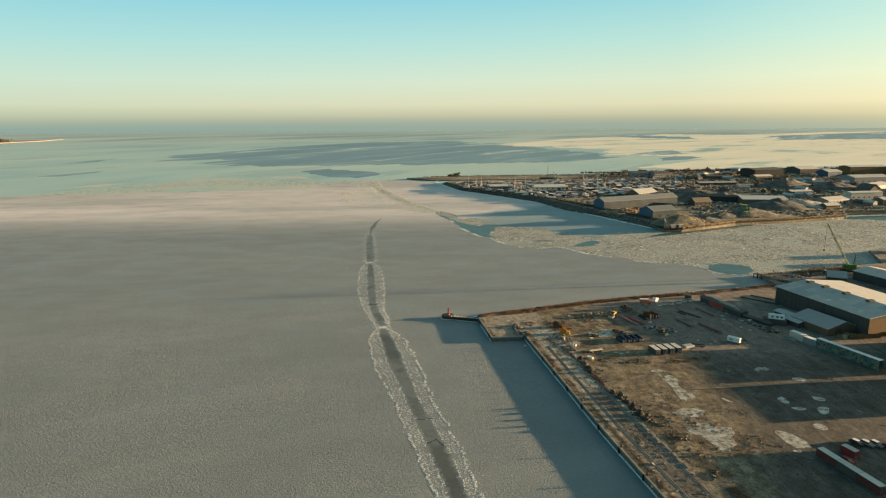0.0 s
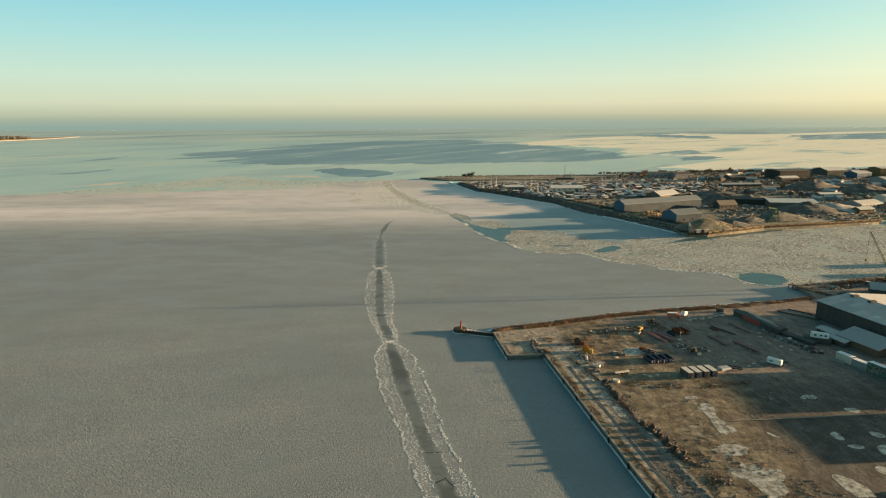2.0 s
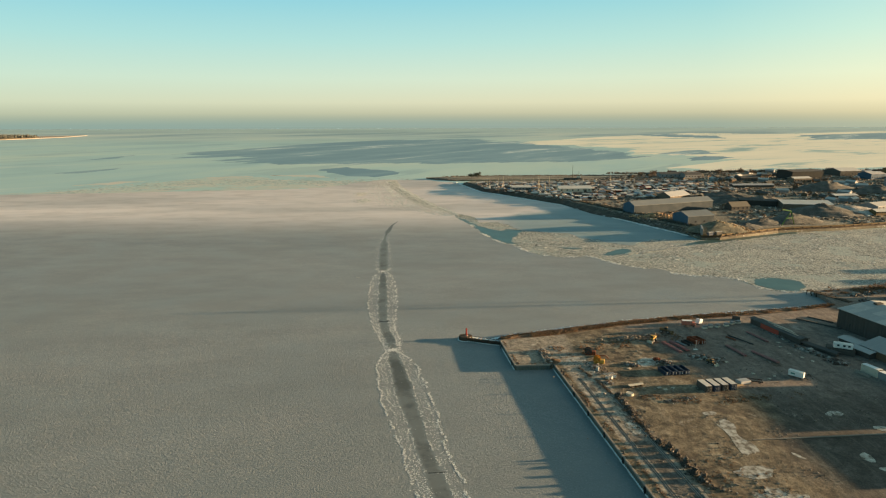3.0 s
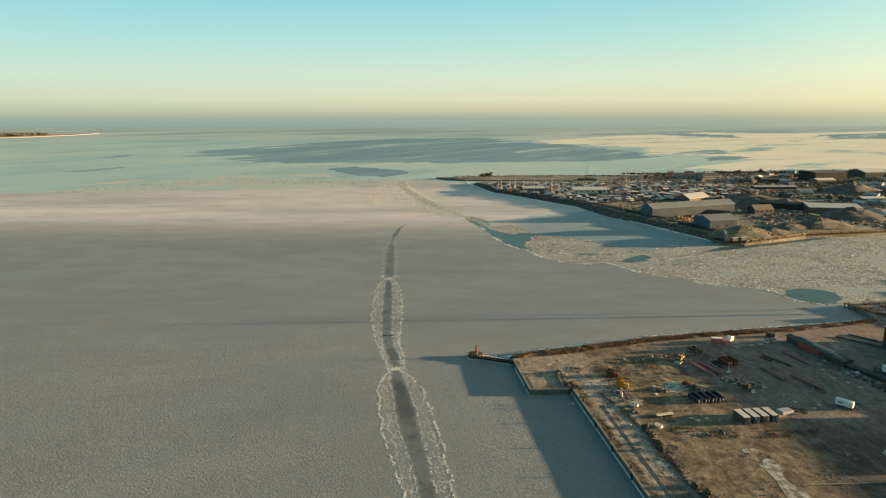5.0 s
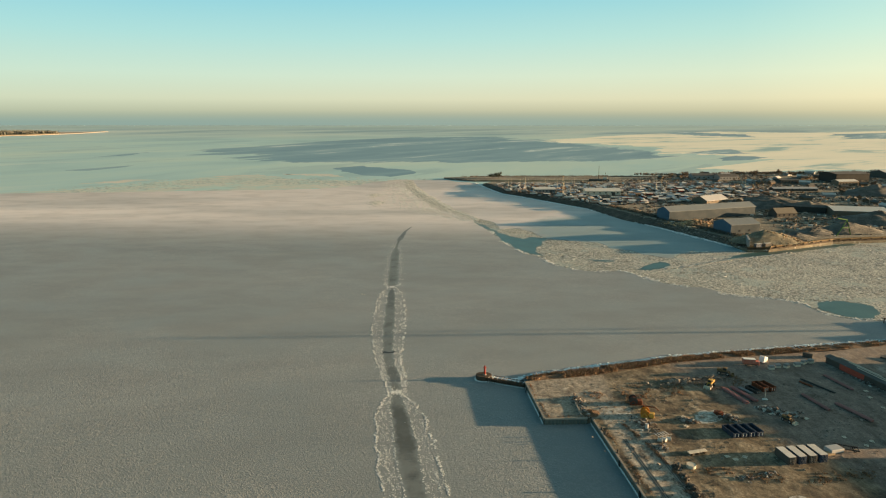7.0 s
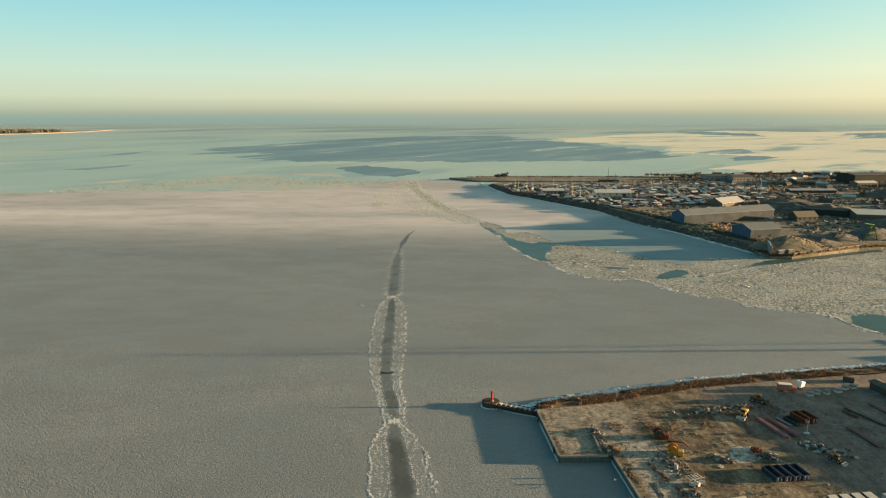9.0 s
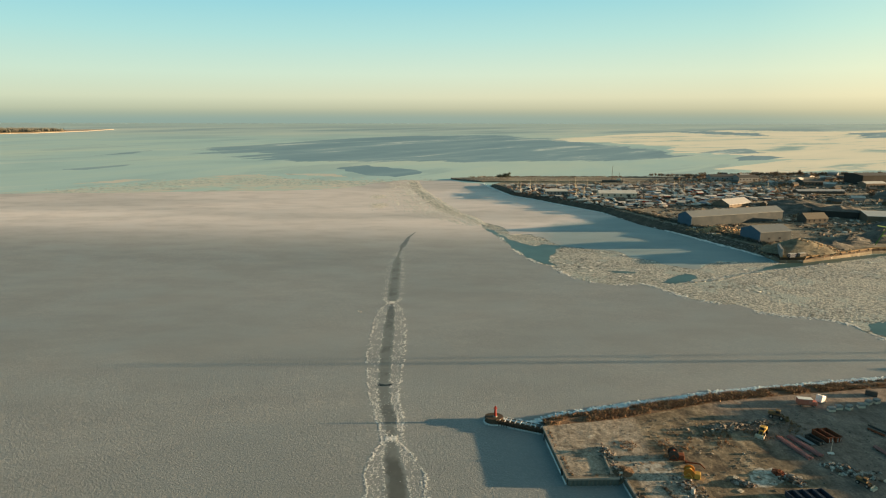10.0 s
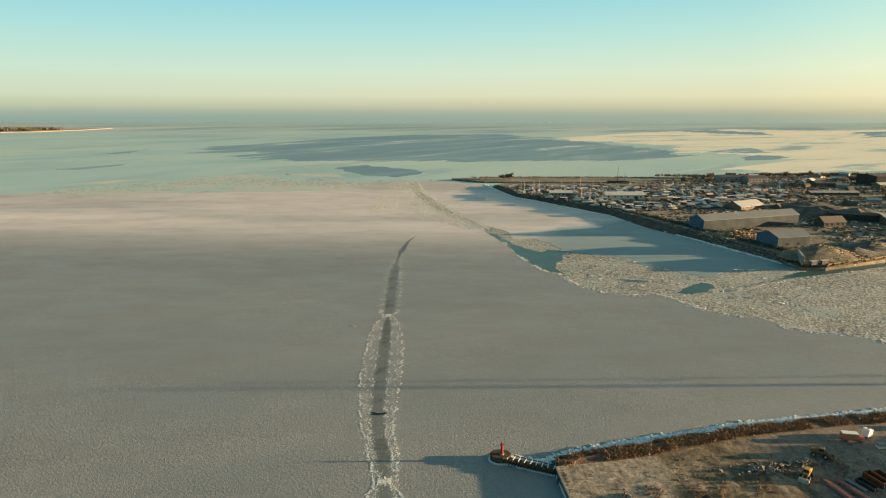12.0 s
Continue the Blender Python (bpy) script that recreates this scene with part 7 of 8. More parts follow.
# unseen warehouses further inland, added to lay shade over the yard
for x, y, W, L, ev, rg in ((240, 241.3, 44, 33, 9.8, 12.2), (238, 206.8, 50, 28, 9.2, 11.6), (203, 128, 44, 88, 8.8, 11.2), (300, 297, 60, 46, 8, 10), (420, 330, 60, 60, 8, 10)):
    building("warehouse", "plain dark warehouse out of view with a grey metal roof", pose(x, y, DZ, 0, 0, SUN_AZ), W, L, ev, rg, FARDARK, ROOFGREY, "warehouse", 0.5, None, [("w", 0, 4, 0.05, 3.6)], (), 3.6)

# green harbour crane
cr = thing("harbour_crane", "green lattice-boom crawler crane at the channel", "crane", pose(0, 0, 0))
b0, b1 = Vector((289.8, 384.0, 5.2)), Vector((267.9, 379.7, 36.0))
ax1 = (b1 - b0).normalized()
s1 = ax1.cross(Vector((0, 1, 0))).normalized()
s2 = ax1.cross(s1)
L = (b1 - b0).length
cw = [(s1 * a + s2 * b) for a, b in ((-1, -1), (1, -1), (1, 1), (-1, 1))]


def wid(u):
    return 0.45 * min(1.0, 0.35 + u * 4, 0.3 + (1 - u) * 4)


for cnr in cw:
    bm = bmesh.new()
    for u, v in ((0, 0.15), (0.15, 0.85), (0.85, 1)):
        rod(bm, b0 + ax1 * L * u + cnr * wid(u), b0 + ax1 * L * v + cnr * wid(v), 0.09, None, 6)
    part("boom_chord", bm, GREEN, cr)
bm = bmesh.new()
nb = 22
for i in range(nb):
    u, v = i / nb, (i + 1) / nb
    for a in range(4):
        p0, p1 = cw[a], cw[(a + 1) % 4]
        if i % 2:
            p0, p1 = p1, p0
        rod(bm, b0 + ax1 * L * u + p0 * wid(u), b0 + ax1 * L * v + p1 * wid(v), 0.05, None, 5)
part("boom_lacing", bm, GREEN, cr)
bm = bmesh.new()
rbox(bm, 287, 294, 382.6, 387.4, 4.0, 7.2, 0.25)
hs = part("machine_house", bm, GREEN, cr)
bm = bmesh.new()
box(bm, 286.95, 287.02, 383, 385, 5.2, 6.6)
part("window", bm, GLASS, hs)
for y in (382.8, 387.2):
    bm = bmesh.new()
    rbox(bm, 286, 295, y - 0.6, y + 0.6, DZ, DZ + 1.5, 0.4)
    part("crawler_track", bm, STEELDARK, cr)
bm = bmesh.new()
rod(bm, (290.5, 385, DZ + 1.2), (290.5, 385, 4.2), 1.5, None, 14)
part("turntable", bm, STEELDARK, cr)
bm = bmesh.new()
rod(bm, (293, 385, 7), (293.6, 385, 14), 0.18, None, 6)
rod(bm, (293.6, 385, 14), b1, 0.05, None, 5)
rod(bm, (293.6, 385, 14), (294, 385, 7), 0.12, None, 5)
rod(bm, b1, b1 + Vector((-0.3, 0, -17)), 0.05, None, 5)
part("cables", bm, STEELDARK, cr)
bm = bmesh.new()
rbox(bm, b1.x - 0.7, b1.x + 0.1, b1.y - 0.35, b1.y + 0.35, b1.z - 18.4, b1.z - 16.9, 0.1)
part("hook_block", bm, YELLOW, cr)

# ---- the far peninsula's works and boatyard ----
axis = 20.5 - 90
FARZ = 4.6
building("hangar", "long grey hangar with a blue gable end", pose(253.4, 683.7, FARZ, 0, 0, axis), 17.5, 104, 8.6, 12.4, HANGARWALL, HANGARROOF, "hangar", 0.5, None, [("s", 2, 5, 0.05, 6)], (), 4.5)
bm = bmesh.new()
gable(bm, -8.85, 8.85, -52.35, -52.15, 0, 8.6, 12.3)
g1 = part("gable_end", bm, BLUE, bpy.data.objects["hangar"], "blue corrugated gable end")
hb = building("boat_shed", "tan shed with a blue gable end beside a rubble heap", pose(247.4, 605.2, FARZ, 0, 0, -73), 21, 29, 8.0, 11.6, HANGARWALL, HANGARROOF, "shed", 0.5, None, [("s", 0, 5, 0.05, 5)], [("e", -6, 2, 2, 3.5), ("e", 4, 2, 2, 3.5)], 4.0)
bm = bmesh.new()
gable(bm, -10.7, 10.7, -14.9, -14.65, 0, 8.0, 11.5)
part("gable_end", bm, BLUE, hb, "blue corrugated gable end")
building("house", "low house with a pale tiled roof and dark walls", pose(328.5, 686, FARZ, 0, 0, -78), 12, 22, 4.2, 8.4, DARKPAINT, ROOFTAN, "house", 0.5, None, (), [("e", -8, 1.6, 1.4, 3.2), ("e", -3, 1.6, 1.4, 3.2), ("e", 3, 1.6, 1.4, 3.2), ("e", 8, 1.6, 1.4, 3.2)])
mound("rubble_mound", "broad heap of tan rubble and timber at the quay corner", 255.2, 567.7, 32, 16, 8.5, 14, HEAP_TAN, 3)
mound("rubble_mound", "low heap of grey rubble beside the quay", 284.4, 578.5, 18, 11, 4.2, 15, HEAP_GREY, 5)
p = np.c_[G.normal(255.2, 12, 620), G.normal(567.7, 7, 620)]
stuff(lumps("rubble", p, G.uniform(0.4, 1.6, 620), FARZ - 0.3 + 7.6 * np.clip(1 - np.hypot((p[:, 0] - 255.2) / 32, (p[:, 1] - 567.7) / 16), 0, 1), TIMBER, 0.9, 39), "broken timber and rubble lying over a heap", "rubble")
mound("aggregate_mound", "heap of dark gravel on the quay", 309.7, 597.9, 22, 13, 5.5, 20, HEAP_GREY, 7)
mound("aggregate_mound", "heap of grey gravel on the quay", 342.9, 607.7, 30, 16, 8.5, 10, HEAP_GREY, 9)
mound("aggregate_mound", "long grey heap of aggregate with snow on its crest", 428.6, 660.3, 46, 18, 9, -8, HEAP_SNOW, 11)
mound("aggregate_mound", "broad dark heap of aggregate", 381.8, 734.3, 44, 22, 9, 10, HEAP_GREY, 13)
mound("aggregate_mound", "broad grey heap of aggregate", 533.7, 858.9, 46, 26, 12, 6, HEAP_GREY, 15)
mound("aggregate_mound", "broad dark heap of aggregate", 590.2, 835.5, 36, 22, 9, 0, HEAP_GREY, 17)
mound("aggregate_mound", "dark coal heap behind the hangar", 362.3, 786.8, 44, 18, 7, -6, HEAP_GREY, 19)
mound("aggregate_mound", "long dark coal heap beyond the hangar", 352, 742, 46, 17, 9, -14, HEAP_GREY, 27)
mound("aggregate_mound", "tall dark heap of gravel inland of the quay", 398, 652, 42, 22, 11, -6, HEAP_GREY, 31)
bm = bmesh.new()
rbox(bm, -12, 9, -0.8, 0.8, -0.1, 5.5, 0.2)
tagged(part("retaining_wall", bm, GREYPAINT), "grey timber retaining wall holding a rubble heap", "wall").matrix_basis = pose(233.8, 555.1, FARZ, 0, 0, 70)
for x, y, w, h, mt in ((236.7, 543.4, 8, 3.2, NAVY), (244.5, 545.3, 6, 3.2, DARKPAINT)):
    container("small steel container at the far quay corner", 6.1, 2.44, 2.6, mt, ROOFPALE, pose(x, y, FARZ, 0, 0, -70), "quay containers")
p = np.c_[G.normal(226, 10, 520), G.normal(639.8, 8, 520)]
stuff(lumps("split_logs", p, G.uniform(0.7, 2.2, 520), FARZ + 3.2 * np.clip(1 - np.hypot((p[:, 0] - 226) / 18, (p[:, 1] - 639.8) / 15), 0, 1), TIMBER, 0.8, 36), "bright heap of split timber and stumps", "timber heap")
# works clutter: vehicles, bins, stacked goods and rubble between the sheds
q = np.c_[G.uniform(190, 1000, 24000), G.uniform(590, 1110, 24000)]
q = q[inside(q, LAND)]
q = q[np.array([noise.noise((x * 0.02, y * 0.03, 7.0)) for x, y in q]) > -0.25][:16000]
stuff(lumps("works_clutter", q, G.uniform(0.6, 3.4, len(q)), FARZ - 0.05, WORKS, 0.45, 40), "brown and pale clutter of stacked goods between works sheds", "clutter")
# green conveyor by the gravel heaps
cvn = thing("conveyor", "green lattice gravel conveyor on the far quay", "conveyor", pose(329.2, 589.2, FARZ, 0, 0, 20))
for a, b in (((-8, 0, 0), (2, 0, 13)), ((8, 0, 0), (2, 0, 13)), ((-3, 0, 6.5), (5, 0, 6.5)), ((2, 0, 13), (-9, 0, 15))):
    bm = bmesh.new()
    rod(bm, a, b, 0.42, None, 6)
    part("strut", bm, GREEN, cvn)
# buildings at the back of the peninsula, most wall tones lifted for haze
FARB = [(580, 1000, 34, 54, 13, 15, FARBLACK, ROOFDARK, 80, "dark windowless factory hall"), (690, 1062, 34, 40, 8, 12, FARDARK, ROOFPALE, 80, "factory hall with a pale curved roof"), (698, 1003, 24, 30, 8, 11, BLUE, ROOFGREY, 75, "blue-clad factory hall"), (771.3, 1022.5, 26, 70, 14, 16, OCHRE, ROOFPALE, 85, "ochre factory hall"), (857, 1014.7, 40, 90, 12, 14, TANWALL, ROOFGREY, 85, "long dark factory hall"),
        (574.6, 746.9, 16, 20, 9, 15, TANWALL, ROOFDARK, 10, "brown gabled house with bright windows"), (545.4, 717.7, 14, 42, 8.5, 9.6, CREAM, ROOFPALE, 85, "white flat-roofed block"), (482.1, 683.6, 20, 34, 5, 8, GREYPAINT, ROOFPALE, 70, "grey shed with a snowy roof"), (455.8, 646.6, 10, 18, 4, 6, OCHRE, ROOFPALE, 80, "small ochre cabin"), (623.3, 800.5, 26, 40, 8, 11, GREYPAINT, ROOFGREY, 60, "dark shed with a frosted roof"),
        (366, 716, 12, 38, 6.0, 7.4, FARBLACK, ROOFDARK, -68, "long black shed behind the heaps"), (407.1, 699, 32, 50, 5.4, 8.0, TANWALL, ROOFPALE, -80, "low brown shed with a frosted roof"), (500, 772, 14, 30, 4, 5.4, TANWALL, ROOFPALE, 85, "low brown shed with a pale roof"), (188, 847.2, 13, 44, 5, 8, CREAM, ROOFPALE, 88, "long cream boat shed"), (118.9, 862.8, 11, 26, 5, 7, GREYPAINT, ROOFPALE, 88, "grey boat shed"), (297.1, 783.9, 20, 36, 3.5, 8, TANWALL, ROOFBLUE, 60, "shed with a blue curved roof"),
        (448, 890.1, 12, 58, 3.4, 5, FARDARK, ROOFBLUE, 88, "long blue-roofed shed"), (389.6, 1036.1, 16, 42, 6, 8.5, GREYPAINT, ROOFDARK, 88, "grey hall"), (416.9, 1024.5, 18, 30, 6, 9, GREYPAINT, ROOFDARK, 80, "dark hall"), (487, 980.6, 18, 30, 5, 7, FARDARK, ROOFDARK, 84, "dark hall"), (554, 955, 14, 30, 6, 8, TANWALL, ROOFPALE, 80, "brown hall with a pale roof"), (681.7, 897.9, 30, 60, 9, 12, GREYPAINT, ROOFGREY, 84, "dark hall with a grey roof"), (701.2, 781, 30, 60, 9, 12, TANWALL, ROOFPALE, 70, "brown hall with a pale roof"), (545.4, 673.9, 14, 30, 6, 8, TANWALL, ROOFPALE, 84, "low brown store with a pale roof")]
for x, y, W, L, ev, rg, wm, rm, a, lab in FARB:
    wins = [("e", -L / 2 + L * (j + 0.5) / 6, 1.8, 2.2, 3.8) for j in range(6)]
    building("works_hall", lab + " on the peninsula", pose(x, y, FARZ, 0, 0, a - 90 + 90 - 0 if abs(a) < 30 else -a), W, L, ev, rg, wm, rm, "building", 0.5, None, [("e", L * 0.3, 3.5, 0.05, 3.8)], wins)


def boat(mats, kind):
    """A laid-up boat on a cradle: hull, wrapped deck or cabin, keel blocks, sometimes a mast."""
    hullm, topm = mats
    c = thing("boat", "", "boat", pose(0, 0, -50), "boats laid up on the peninsula")
    bm = bmesh.new()
    secs = []
    for y, w, zk in ((-4.6, 1.2, 1.0), (-2.5, 1.5, 0.8), (0.5, 1.55, 0.7), (3.0, 1.1, 0.9), (5.0, 0.12, 1.6)):
        secs.append([bm.verts.new(q3) for q3 in ((-w, y, 2.4 + (0.3 if y > 3 else 0)), (-w * 0.8, y, zk + 0.5), (0, y, zk), (w * 0.8, y, zk + 0.5), (w, y, 2.4 + (0.3 if y > 3 else 0)))])
    for a, b in zip(secs, secs[1:]):
        for j in range(4):
            bm.faces.new((a[j], a[j + 1], b[j + 1], b[j]))
        bm.faces.new((a[0], b[0], b[4], a[4]))
    bm.faces.new(secs[0])
    part("hull", bm, hullm, c)
    bm = bmesh.new()
    if kind == "wrapped":
        gable(bm, -1.5, 1.5, -4.5, 3.6, 2.3, 2.55, 3.2)
        roofs(bm, -1.5, 1.5, -4.5, 3.6, 2.55, 3.2, 0.5, 0.06, 0.05)
        part("wrap", bm, topm, c)
    else:
        rbox(bm, -1.1, 1.1, -2.6, 1.6, 2.3, 3.7, 0.25)
        cb = part("cabin", bm, topm, c)
        bm = bmesh.new()
        box(bm, -1.12, 1.12, -2.0, 1.2, 2.9, 3.3)
        part("window", bm, GLASS, cb)
    for y in (-3, 0, 2.6):
        bm = bmesh.new()
        box(bm, -1.2, 1.2, y - 0.15, y + 0.15, 0, 0.95)
        part("cradle", bm, STEELDARK, c)
    if kind == "mast":
        bm = bmesh.new()
        rod(bm, (0, 0.5, 2.4), (0, 0.5, 15.5), 0.2, 0.14, 6)
        rod(bm, (0, 0.5, 4.0), (0, -3.5, 4.0), 0.12, None, 6)
        rod(bm, (-0.9, 0.5, 9.5), (0.9, 0.5, 9.5), 0.06, None, 5)
        part("mast", bm, MASTMAT, c)
    return c


KINDS = [((BOATWHITE, TARP), "wrapped", "white wrapped motor boat laid up on a cradle"), ((NAVY, TARP), "wrapped", "dark-hulled boat under a white winter wrap"), ((BOATWHITE, BLUETARP), "wrapped", "white boat under a blue tarpaulin"), ((BOATWHITE, BROWNTARP), "wrapped", "white boat under a brown tarpaulin"),
         ((BOATWHITE, BOATWHITE), "cabin", "white cabin boat laid up ashore"), ((RED, TARP), "wrapped", "red-hulled boat under a white wrap"), ((BOATWHITE, TARP), "mast", "white sailing boat with its mast up, laid up ashore"), ((BROWN, BROWNTARP), "wrapped", "brown wooden boat under a brown tarpaulin")]
protos = []
for mats, kd, lab in KINDS:
    c = boat(mats, kd)
    tagged(c, lab)
    protos.append(c)
first = [True] * len(protos)
BOATYARD = [(70.2, 878.4), (99.4, 847.2), (136.4, 795.6), (167.6, 749.8), (194.8, 759.6), (277.6, 781), (321.4, 810.2), (428.6, 849.2), (438.3, 883.3), (389.6, 985.5), (292.2, 975.8), (209.4, 961.2), (107.2, 966), (60.5, 961.2)]
taken, tries = [(188, 847.2, 26), (118.9, 862.8, 16), (297.1, 783.9, 24), (389.6, 1036.1, 30), (416.9, 1024.5, 20), (438.3, 890.1, 40)], 0
berths = []
while tries < 9000 and len(berths) < 430:
    tries += 1
    x, y = R.uniform(58, 440), R.uniform(746, 986)
    if not inside(np.array([(x, y)]), BOATYARD)[0] or any((x - a) ** 2 + ((y - b) * 0.8) ** 2 < rr * rr for a, b, rr in taken):
        continue
    taken.append((x, y, 5.4))
    berths.append((x, y))
berths.sort(key=lambda b: b[1])
for x, y in berths[:290]:
    i = R.choices(range(8), (8, 5, 4, 5, 3, 2, 9 if x < 150 else (3 if y > 900 else 1), 3))[0]
    m = pose(x, y, FARZ, 0, 0, R.choice((0, 8, 84, 92, 98, 180)) + R.uniform(-6, 6))
    if first[i]:
        protos[i].matrix_basis, first[i] = m, False
    else:
        copy_thing(protos[i], m)
vs, fs = [], []
for x, y in berths[290:]:
    a, L, w = radians(R.choice((0, 8, 84, 92, 98)) + R.uniform(-6, 6)), R.uniform(3.6, 5.0), R.uniform(1.2, 1.6)
    n0 = len(vs)
    for u, v, z in ((-w, -L, 0.9), (w, -L, 0.9), (w, L * 0.5, 0.9), (0, L, 1.3), (-w, L * 0.5, 0.9), (-w, -L, 2.4), (w, -L, 2.4), (w, L * 0.5, 2.5), (0, L, 2.8), (-w, L * 0.5, 2.5), (0, -L * 0.9, 3.1), (0, L * 0.6, 3.2)):
        vs.append((x + u * math.cos(a) - v * math.sin(a), y + u * math.sin(a) + v * math.cos(a), FARZ + z - 0.88))
    fs += [[n0 + k for k in f] for f in ((0, 1, 6, 5), (1, 2, 7, 6), (2, 3, 8, 7), (3, 4, 9, 8), (4, 0, 5, 9), (5, 6, 10), (6, 7, 11, 10), (7, 8, 11), (8, 9, 11), (9, 5, 10, 11))]
stuff(raw("laid_up_boats", vs, fs, BOATFIELD), "rows of small laid-up boats under pale winter covers", "boats")
# tarpaulined gear, trestles and cars between the boats
q = np.c_[G.uniform(58, 450, 9000), G.uniform(746, 986, 9000)]
q = q[inside(q, BOATYARD)][:2600]
stuff(lumps("boatyard_clutter", q, G.uniform(0.8, 3.0, len(q)), FARZ - 0.03, CLUTTER, 0.4, 37), "low clutter of gear and trestles between laid-up boats", "clutter")
# cabins and huts among the boats and along the inner road
hut = building("hut", "small brown hut with a dark roof", pose(418.8, 810.2, FARZ, 0, 0, 20), 6, 9, 3, 4.8, BROWN, ROOFDARK, "hut", 0.5, None, [("s", 0, 1.0, 0.05, 2)], [("e", 0, 1.2, 1, 2)])
tagged(hut, group="huts on the peninsula")
hut2 = building("hut", "small grey hut with a frosted roof", pose(457.8, 829.7, FARZ, 0, 0, 80), 7, 14, 3.4, 5.2, GREYPAINT, ROOFGREY, "hut", 0.5, None, [("s", 0, 1.0, 0.05, 2)], [("e", 0, 1.2, 1, 2)])
tagged(hut2, group="huts on the peninsula")
placed = 0
while placed < 90:
    x, y = R.uniform(180, 1000), R.uniform(640, 1120)
    if y < 640 + 0 or x > y * 0.95 or inside(np.array([(x, y)]), BOATYARD)[0] or not inside(np.array([(x, y)]), LAND)[0] or (x < 330 and y < 830) or any((x - b[0]) ** 2 + (y - b[1]) ** 2 < (b[3] * 0.7) ** 2 for b in FARB):
        continue
    copy_thing(R.choice((hut, hut2)), pose(x, y, FARZ, 0, 0, R.uniform(0, 180)))
    placed += 1

# moored ship and masts in the basin
sp = thing("sailing_ship", "old sailing ship with one tall mast in the basin", "ship", pose(228, 1030, 1.0, 0, 0, 80))
bm = bmesh.new()
secs = []
for y, w in ((-14, 2.0), (-8, 3.4), (4, 3.4), (11, 2.0), (16, 0.2)):
    secs.append([bm.verts.new(q3) for q3 in ((-w, y, 3.4), (-w * 0.7, y, 0.2), (0, y, -0.6), (w * 0.7, y, 0.2), (w, y, 3.4))])
for a, b in zip(secs, secs[1:]):
    for j in range(4):
        bm.faces.new((a[j], a[j + 1], b[j + 1], b[j]))
    bm.faces.new((a[0], b[0], b[4], a[4]))
bm.faces.new(secs[0])
part("hull", bm, DARKPAINT, sp)
for y, h in ((2, 24), (-8, 14)):
    bm = bmesh.new()
    rod(bm, (0, y, 3.2), (0, y, h), 0.35, 0.2, 7)
    part("mast", bm, WETWOOD, sp)
bm = bmesh.new()
rbox(bm, -1.8, 1.8, -11, -5, 3.2, 6.4, 0.3)
part("deckhouse", bm, CREAM, sp)

# ---- trees and scrub ----
def scrub(label, pts, h, w, mat, seed, z=FARZ, blades=16, name="scrub", kind="stuff"):
    g = np.random.default_rng(seed)
    pts = np.asarray(pts, float)
    n = len(pts)
    ob = tufts(name, np.c_[pts, np.full(n, z)], h * g.uniform(0.6, 1.1, n), w * g.uniform(0.7, 1.3, n), mat, blades, seed, 0.28)
    return tagged(ob, label, "scrub", kind=kind)


p, _ = along([(20, 1086), (70, 1094), (275, 1100), (392, 1090), (499, 1124), (682, 1130), (1070, 1130)], 700, G)
scrub("dark leafless scrub along the back of the peninsula", p[p[:, 0] > 300] + G.normal(0, 4, p[p[:, 0] > 300].shape), 4.5, 3.0, TWIG, 120)
scrub("low dark scrub along the spit", p[p[:, 0] <= 300] + G.normal(0, 3, p[p[:, 0] <= 300].shape), 1.8, 2.2, TWIG, 124, 1.88)
p, _ = along([(246, 552), (236, 583), (221, 620), (190, 702), (168, 762), (137, 811), (107, 860), (84, 891)], 1500, G)
p = p + np.abs(G.normal(0, 3, p.shape))
scrub("low dark scrub at the far quay corner", p[p[:, 1] < 585], 1.6, 1.6, TWIG, 126)
scrub("dark bare thicket on the top of the far shore", p[(p[:, 1] < 735) & (p[:, 1] >= 585)][::2], 2.6, 2.4, BAREWOODS, 121)
scrub("low dark scrub on the top of the far shore", p[p[:, 1] >= 735], 1.5, 1.5, TWIG, 125)
p = np.c_[G.uniform(320, 1000, 500), G.uniform(640, 1120, 500)]
p = p[inside(p, LAND)]
scrub("scattered leafless brown scrub between the sheds", p, 3.5, 2.6, REED, 122)


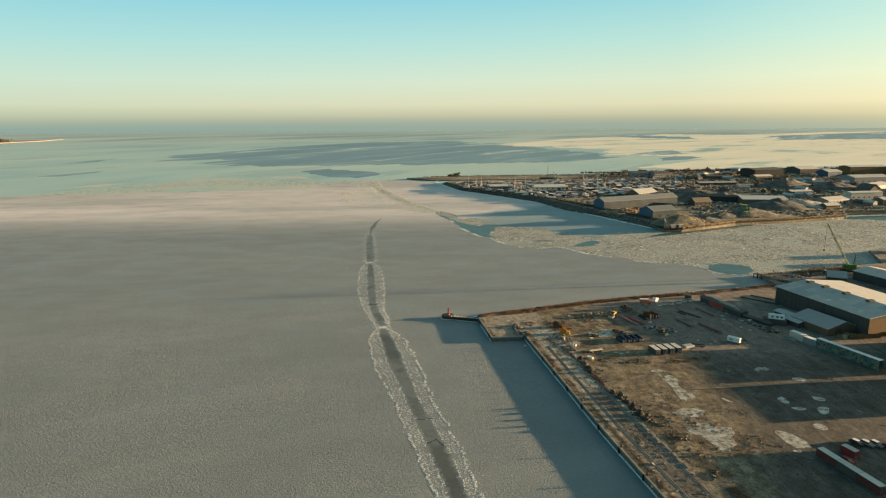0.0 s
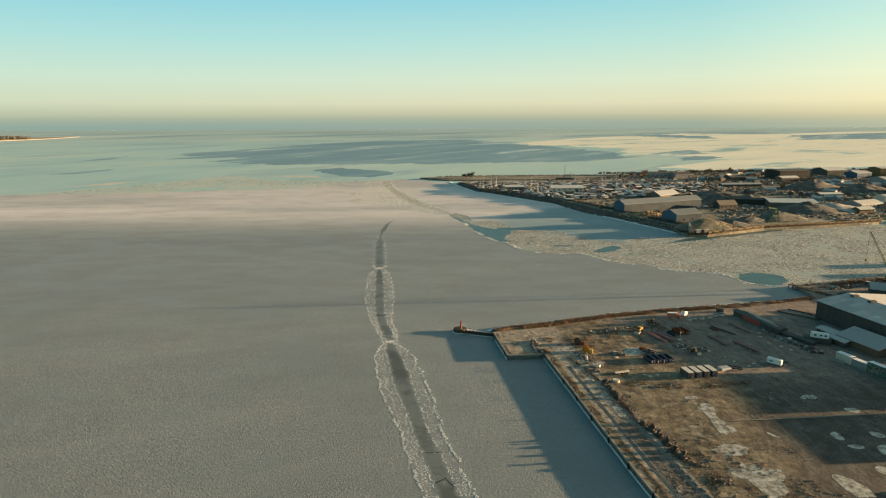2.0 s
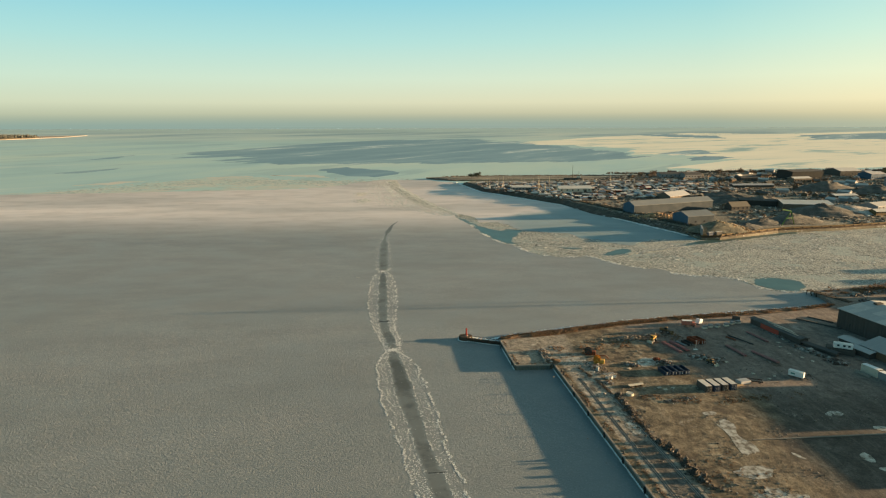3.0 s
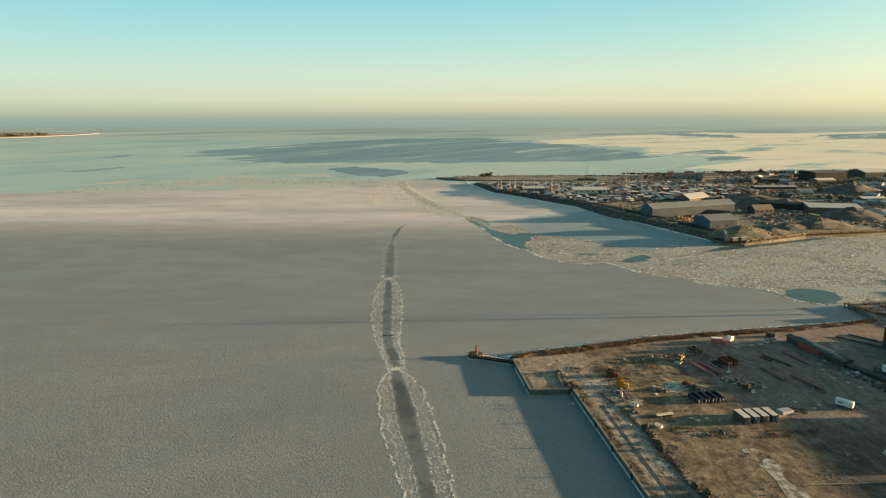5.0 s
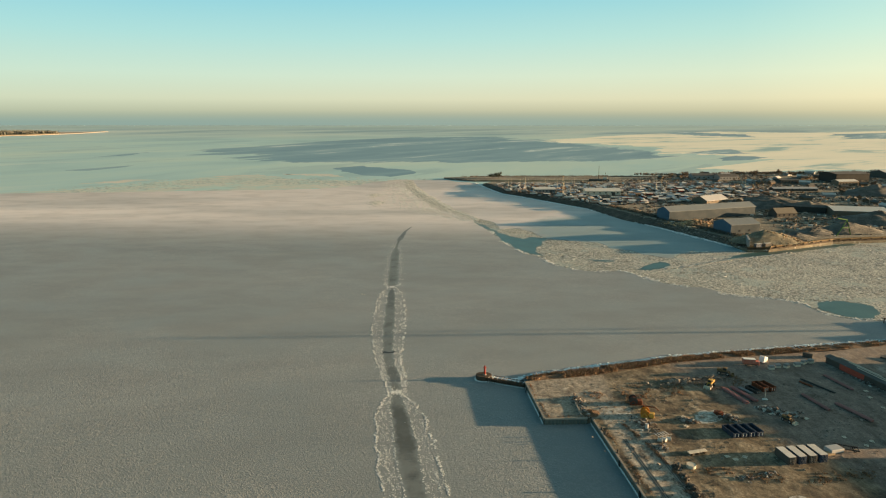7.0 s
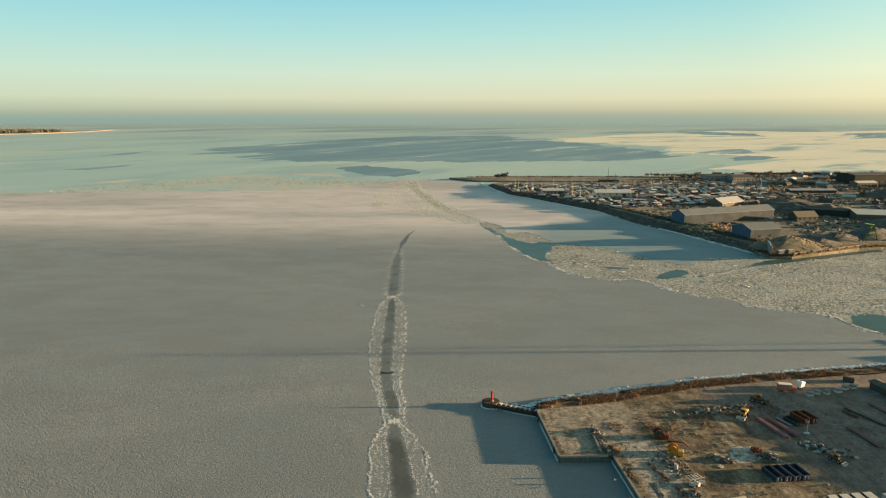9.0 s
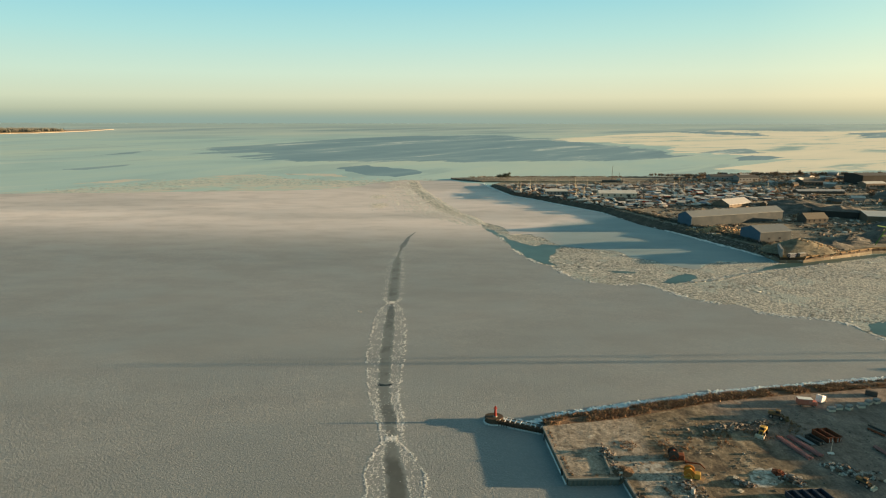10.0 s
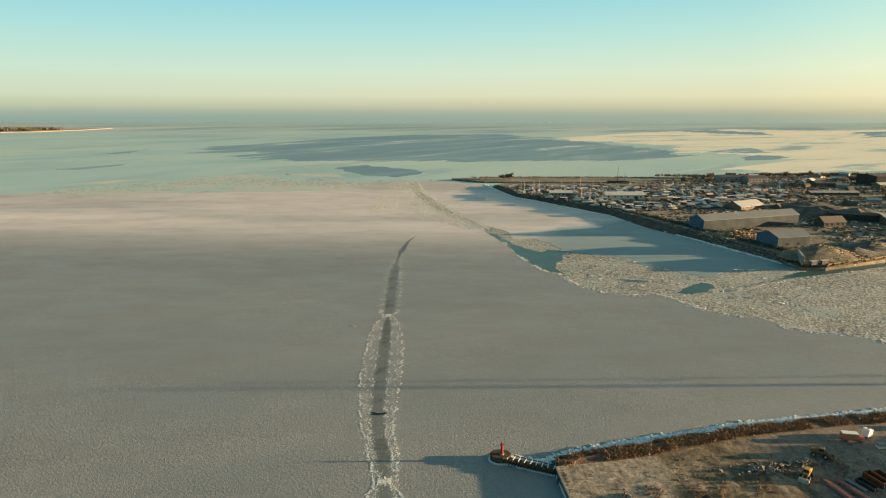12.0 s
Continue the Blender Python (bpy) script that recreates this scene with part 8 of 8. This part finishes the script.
def tree(label, x, y, z, h, seed, mat=TWIG, w=0.5):
    """A bare tree: tapered trunk, forked limbs, and a crown of many fine twigs."""
    g, r = np.random.default_rng(seed), random.Random(seed)
    c = thing("tree", label, "tree", pose(x, y, z), "trees")
    bm = bmesh.new()
    rod(bm, (0, 0, -0.2), (0, 0, h * 0.45), h * 0.035, h * 0.02, 7)
    ends = []
    for i in range(9):
        a, u = 6.28 * i / 9 + r.uniform(-0.3, 0.3), r.uniform(0.22, 0.45)
        e = (math.cos(a) * h * w * r.uniform(0.4, 0.8), math.sin(a) * h * w * r.uniform(0.4, 0.8), h * r.uniform(0.55, 0.9))
        rod(bm, (0, 0, h * u), e, h * 0.014, h * 0.006, 5)
        ends.append(e)
    part("trunk", bm, WETWOOD, c)
    e = np.array(ends)
    q = e[g.integers(0, 9, 90)] * g.uniform(0.55, 1.05, (90, 1)) + g.normal(0, h * 0.07, (90, 3))
    tufts("crown", q - [[0, 0, h * 0.08]], np.full(90, h * 0.3), np.full(90, h * 0.10), mat, 9, seed, 0.6, c)
    return c


tree("dense dark clump of trees on the spit", 64, 1060, 1.88, 9, 1, EVERGREEN, 0.9)
tree("dense dark clump of trees on the spit", 74, 1062, 1.88, 10, 2, EVERGREEN, 0.9)
t0 = tree("bare brown tree between the works", 340, 1040, FARZ, 7, 3)
t1 = tree("bare brown tree between the works", 546, 1082, FARZ, 8, 4)
for i in range(46):
    x = R.uniform(250, 1000)
    y = R.uniform(1060, 1110) if i % 3 else R.uniform(690, 980)
    if not inside(np.array([(x, y)]), LAND)[0] or any((x - b[0]) ** 2 + (y - b[1]) ** 2 < (b[3] * 0.75) ** 2 for b in FARB) or inside(np.array([(x, y)]), BOATYARD)[0]:
        continue
    copy_thing(R.choice((t0, t1)), pose(x, y, FARZ, 0, 0, R.uniform(0, 360)))
# woods and houses on the distant headland
p = np.c_[G.uniform(-4200, -1940, 2800), G.uniform(2350, 3230, 2800)]
HL = [(-4800, 2240), (-2210, 2640), (-1990, 2950), (-1945, 3060), (-2010, 3190), (-2420, 3210), (-4800, 3240)]
p = p[inside(p, HL)]
scrub("dark distant woods on a headland", p, 17, 14, BAREWOODS, 123, 4.0, 18, "woods")
for i, (x, y) in enumerate([(-2350, 2700), (-2280, 2790), (-2200, 2800), (-2480, 2640), (-2160, 2900), (-2600, 2600), (-2110, 3000)]):
    building("house", "pale house among trees on a distant headland", pose(x, y, 4.4, 0, 0, 30 * i), 14, 22, 7, 12, CREAM, ROOFDARK, "house", 0.5, None, (), [("e", 0, 2, 2, 4), ("e", 6, 2, 2, 4)])
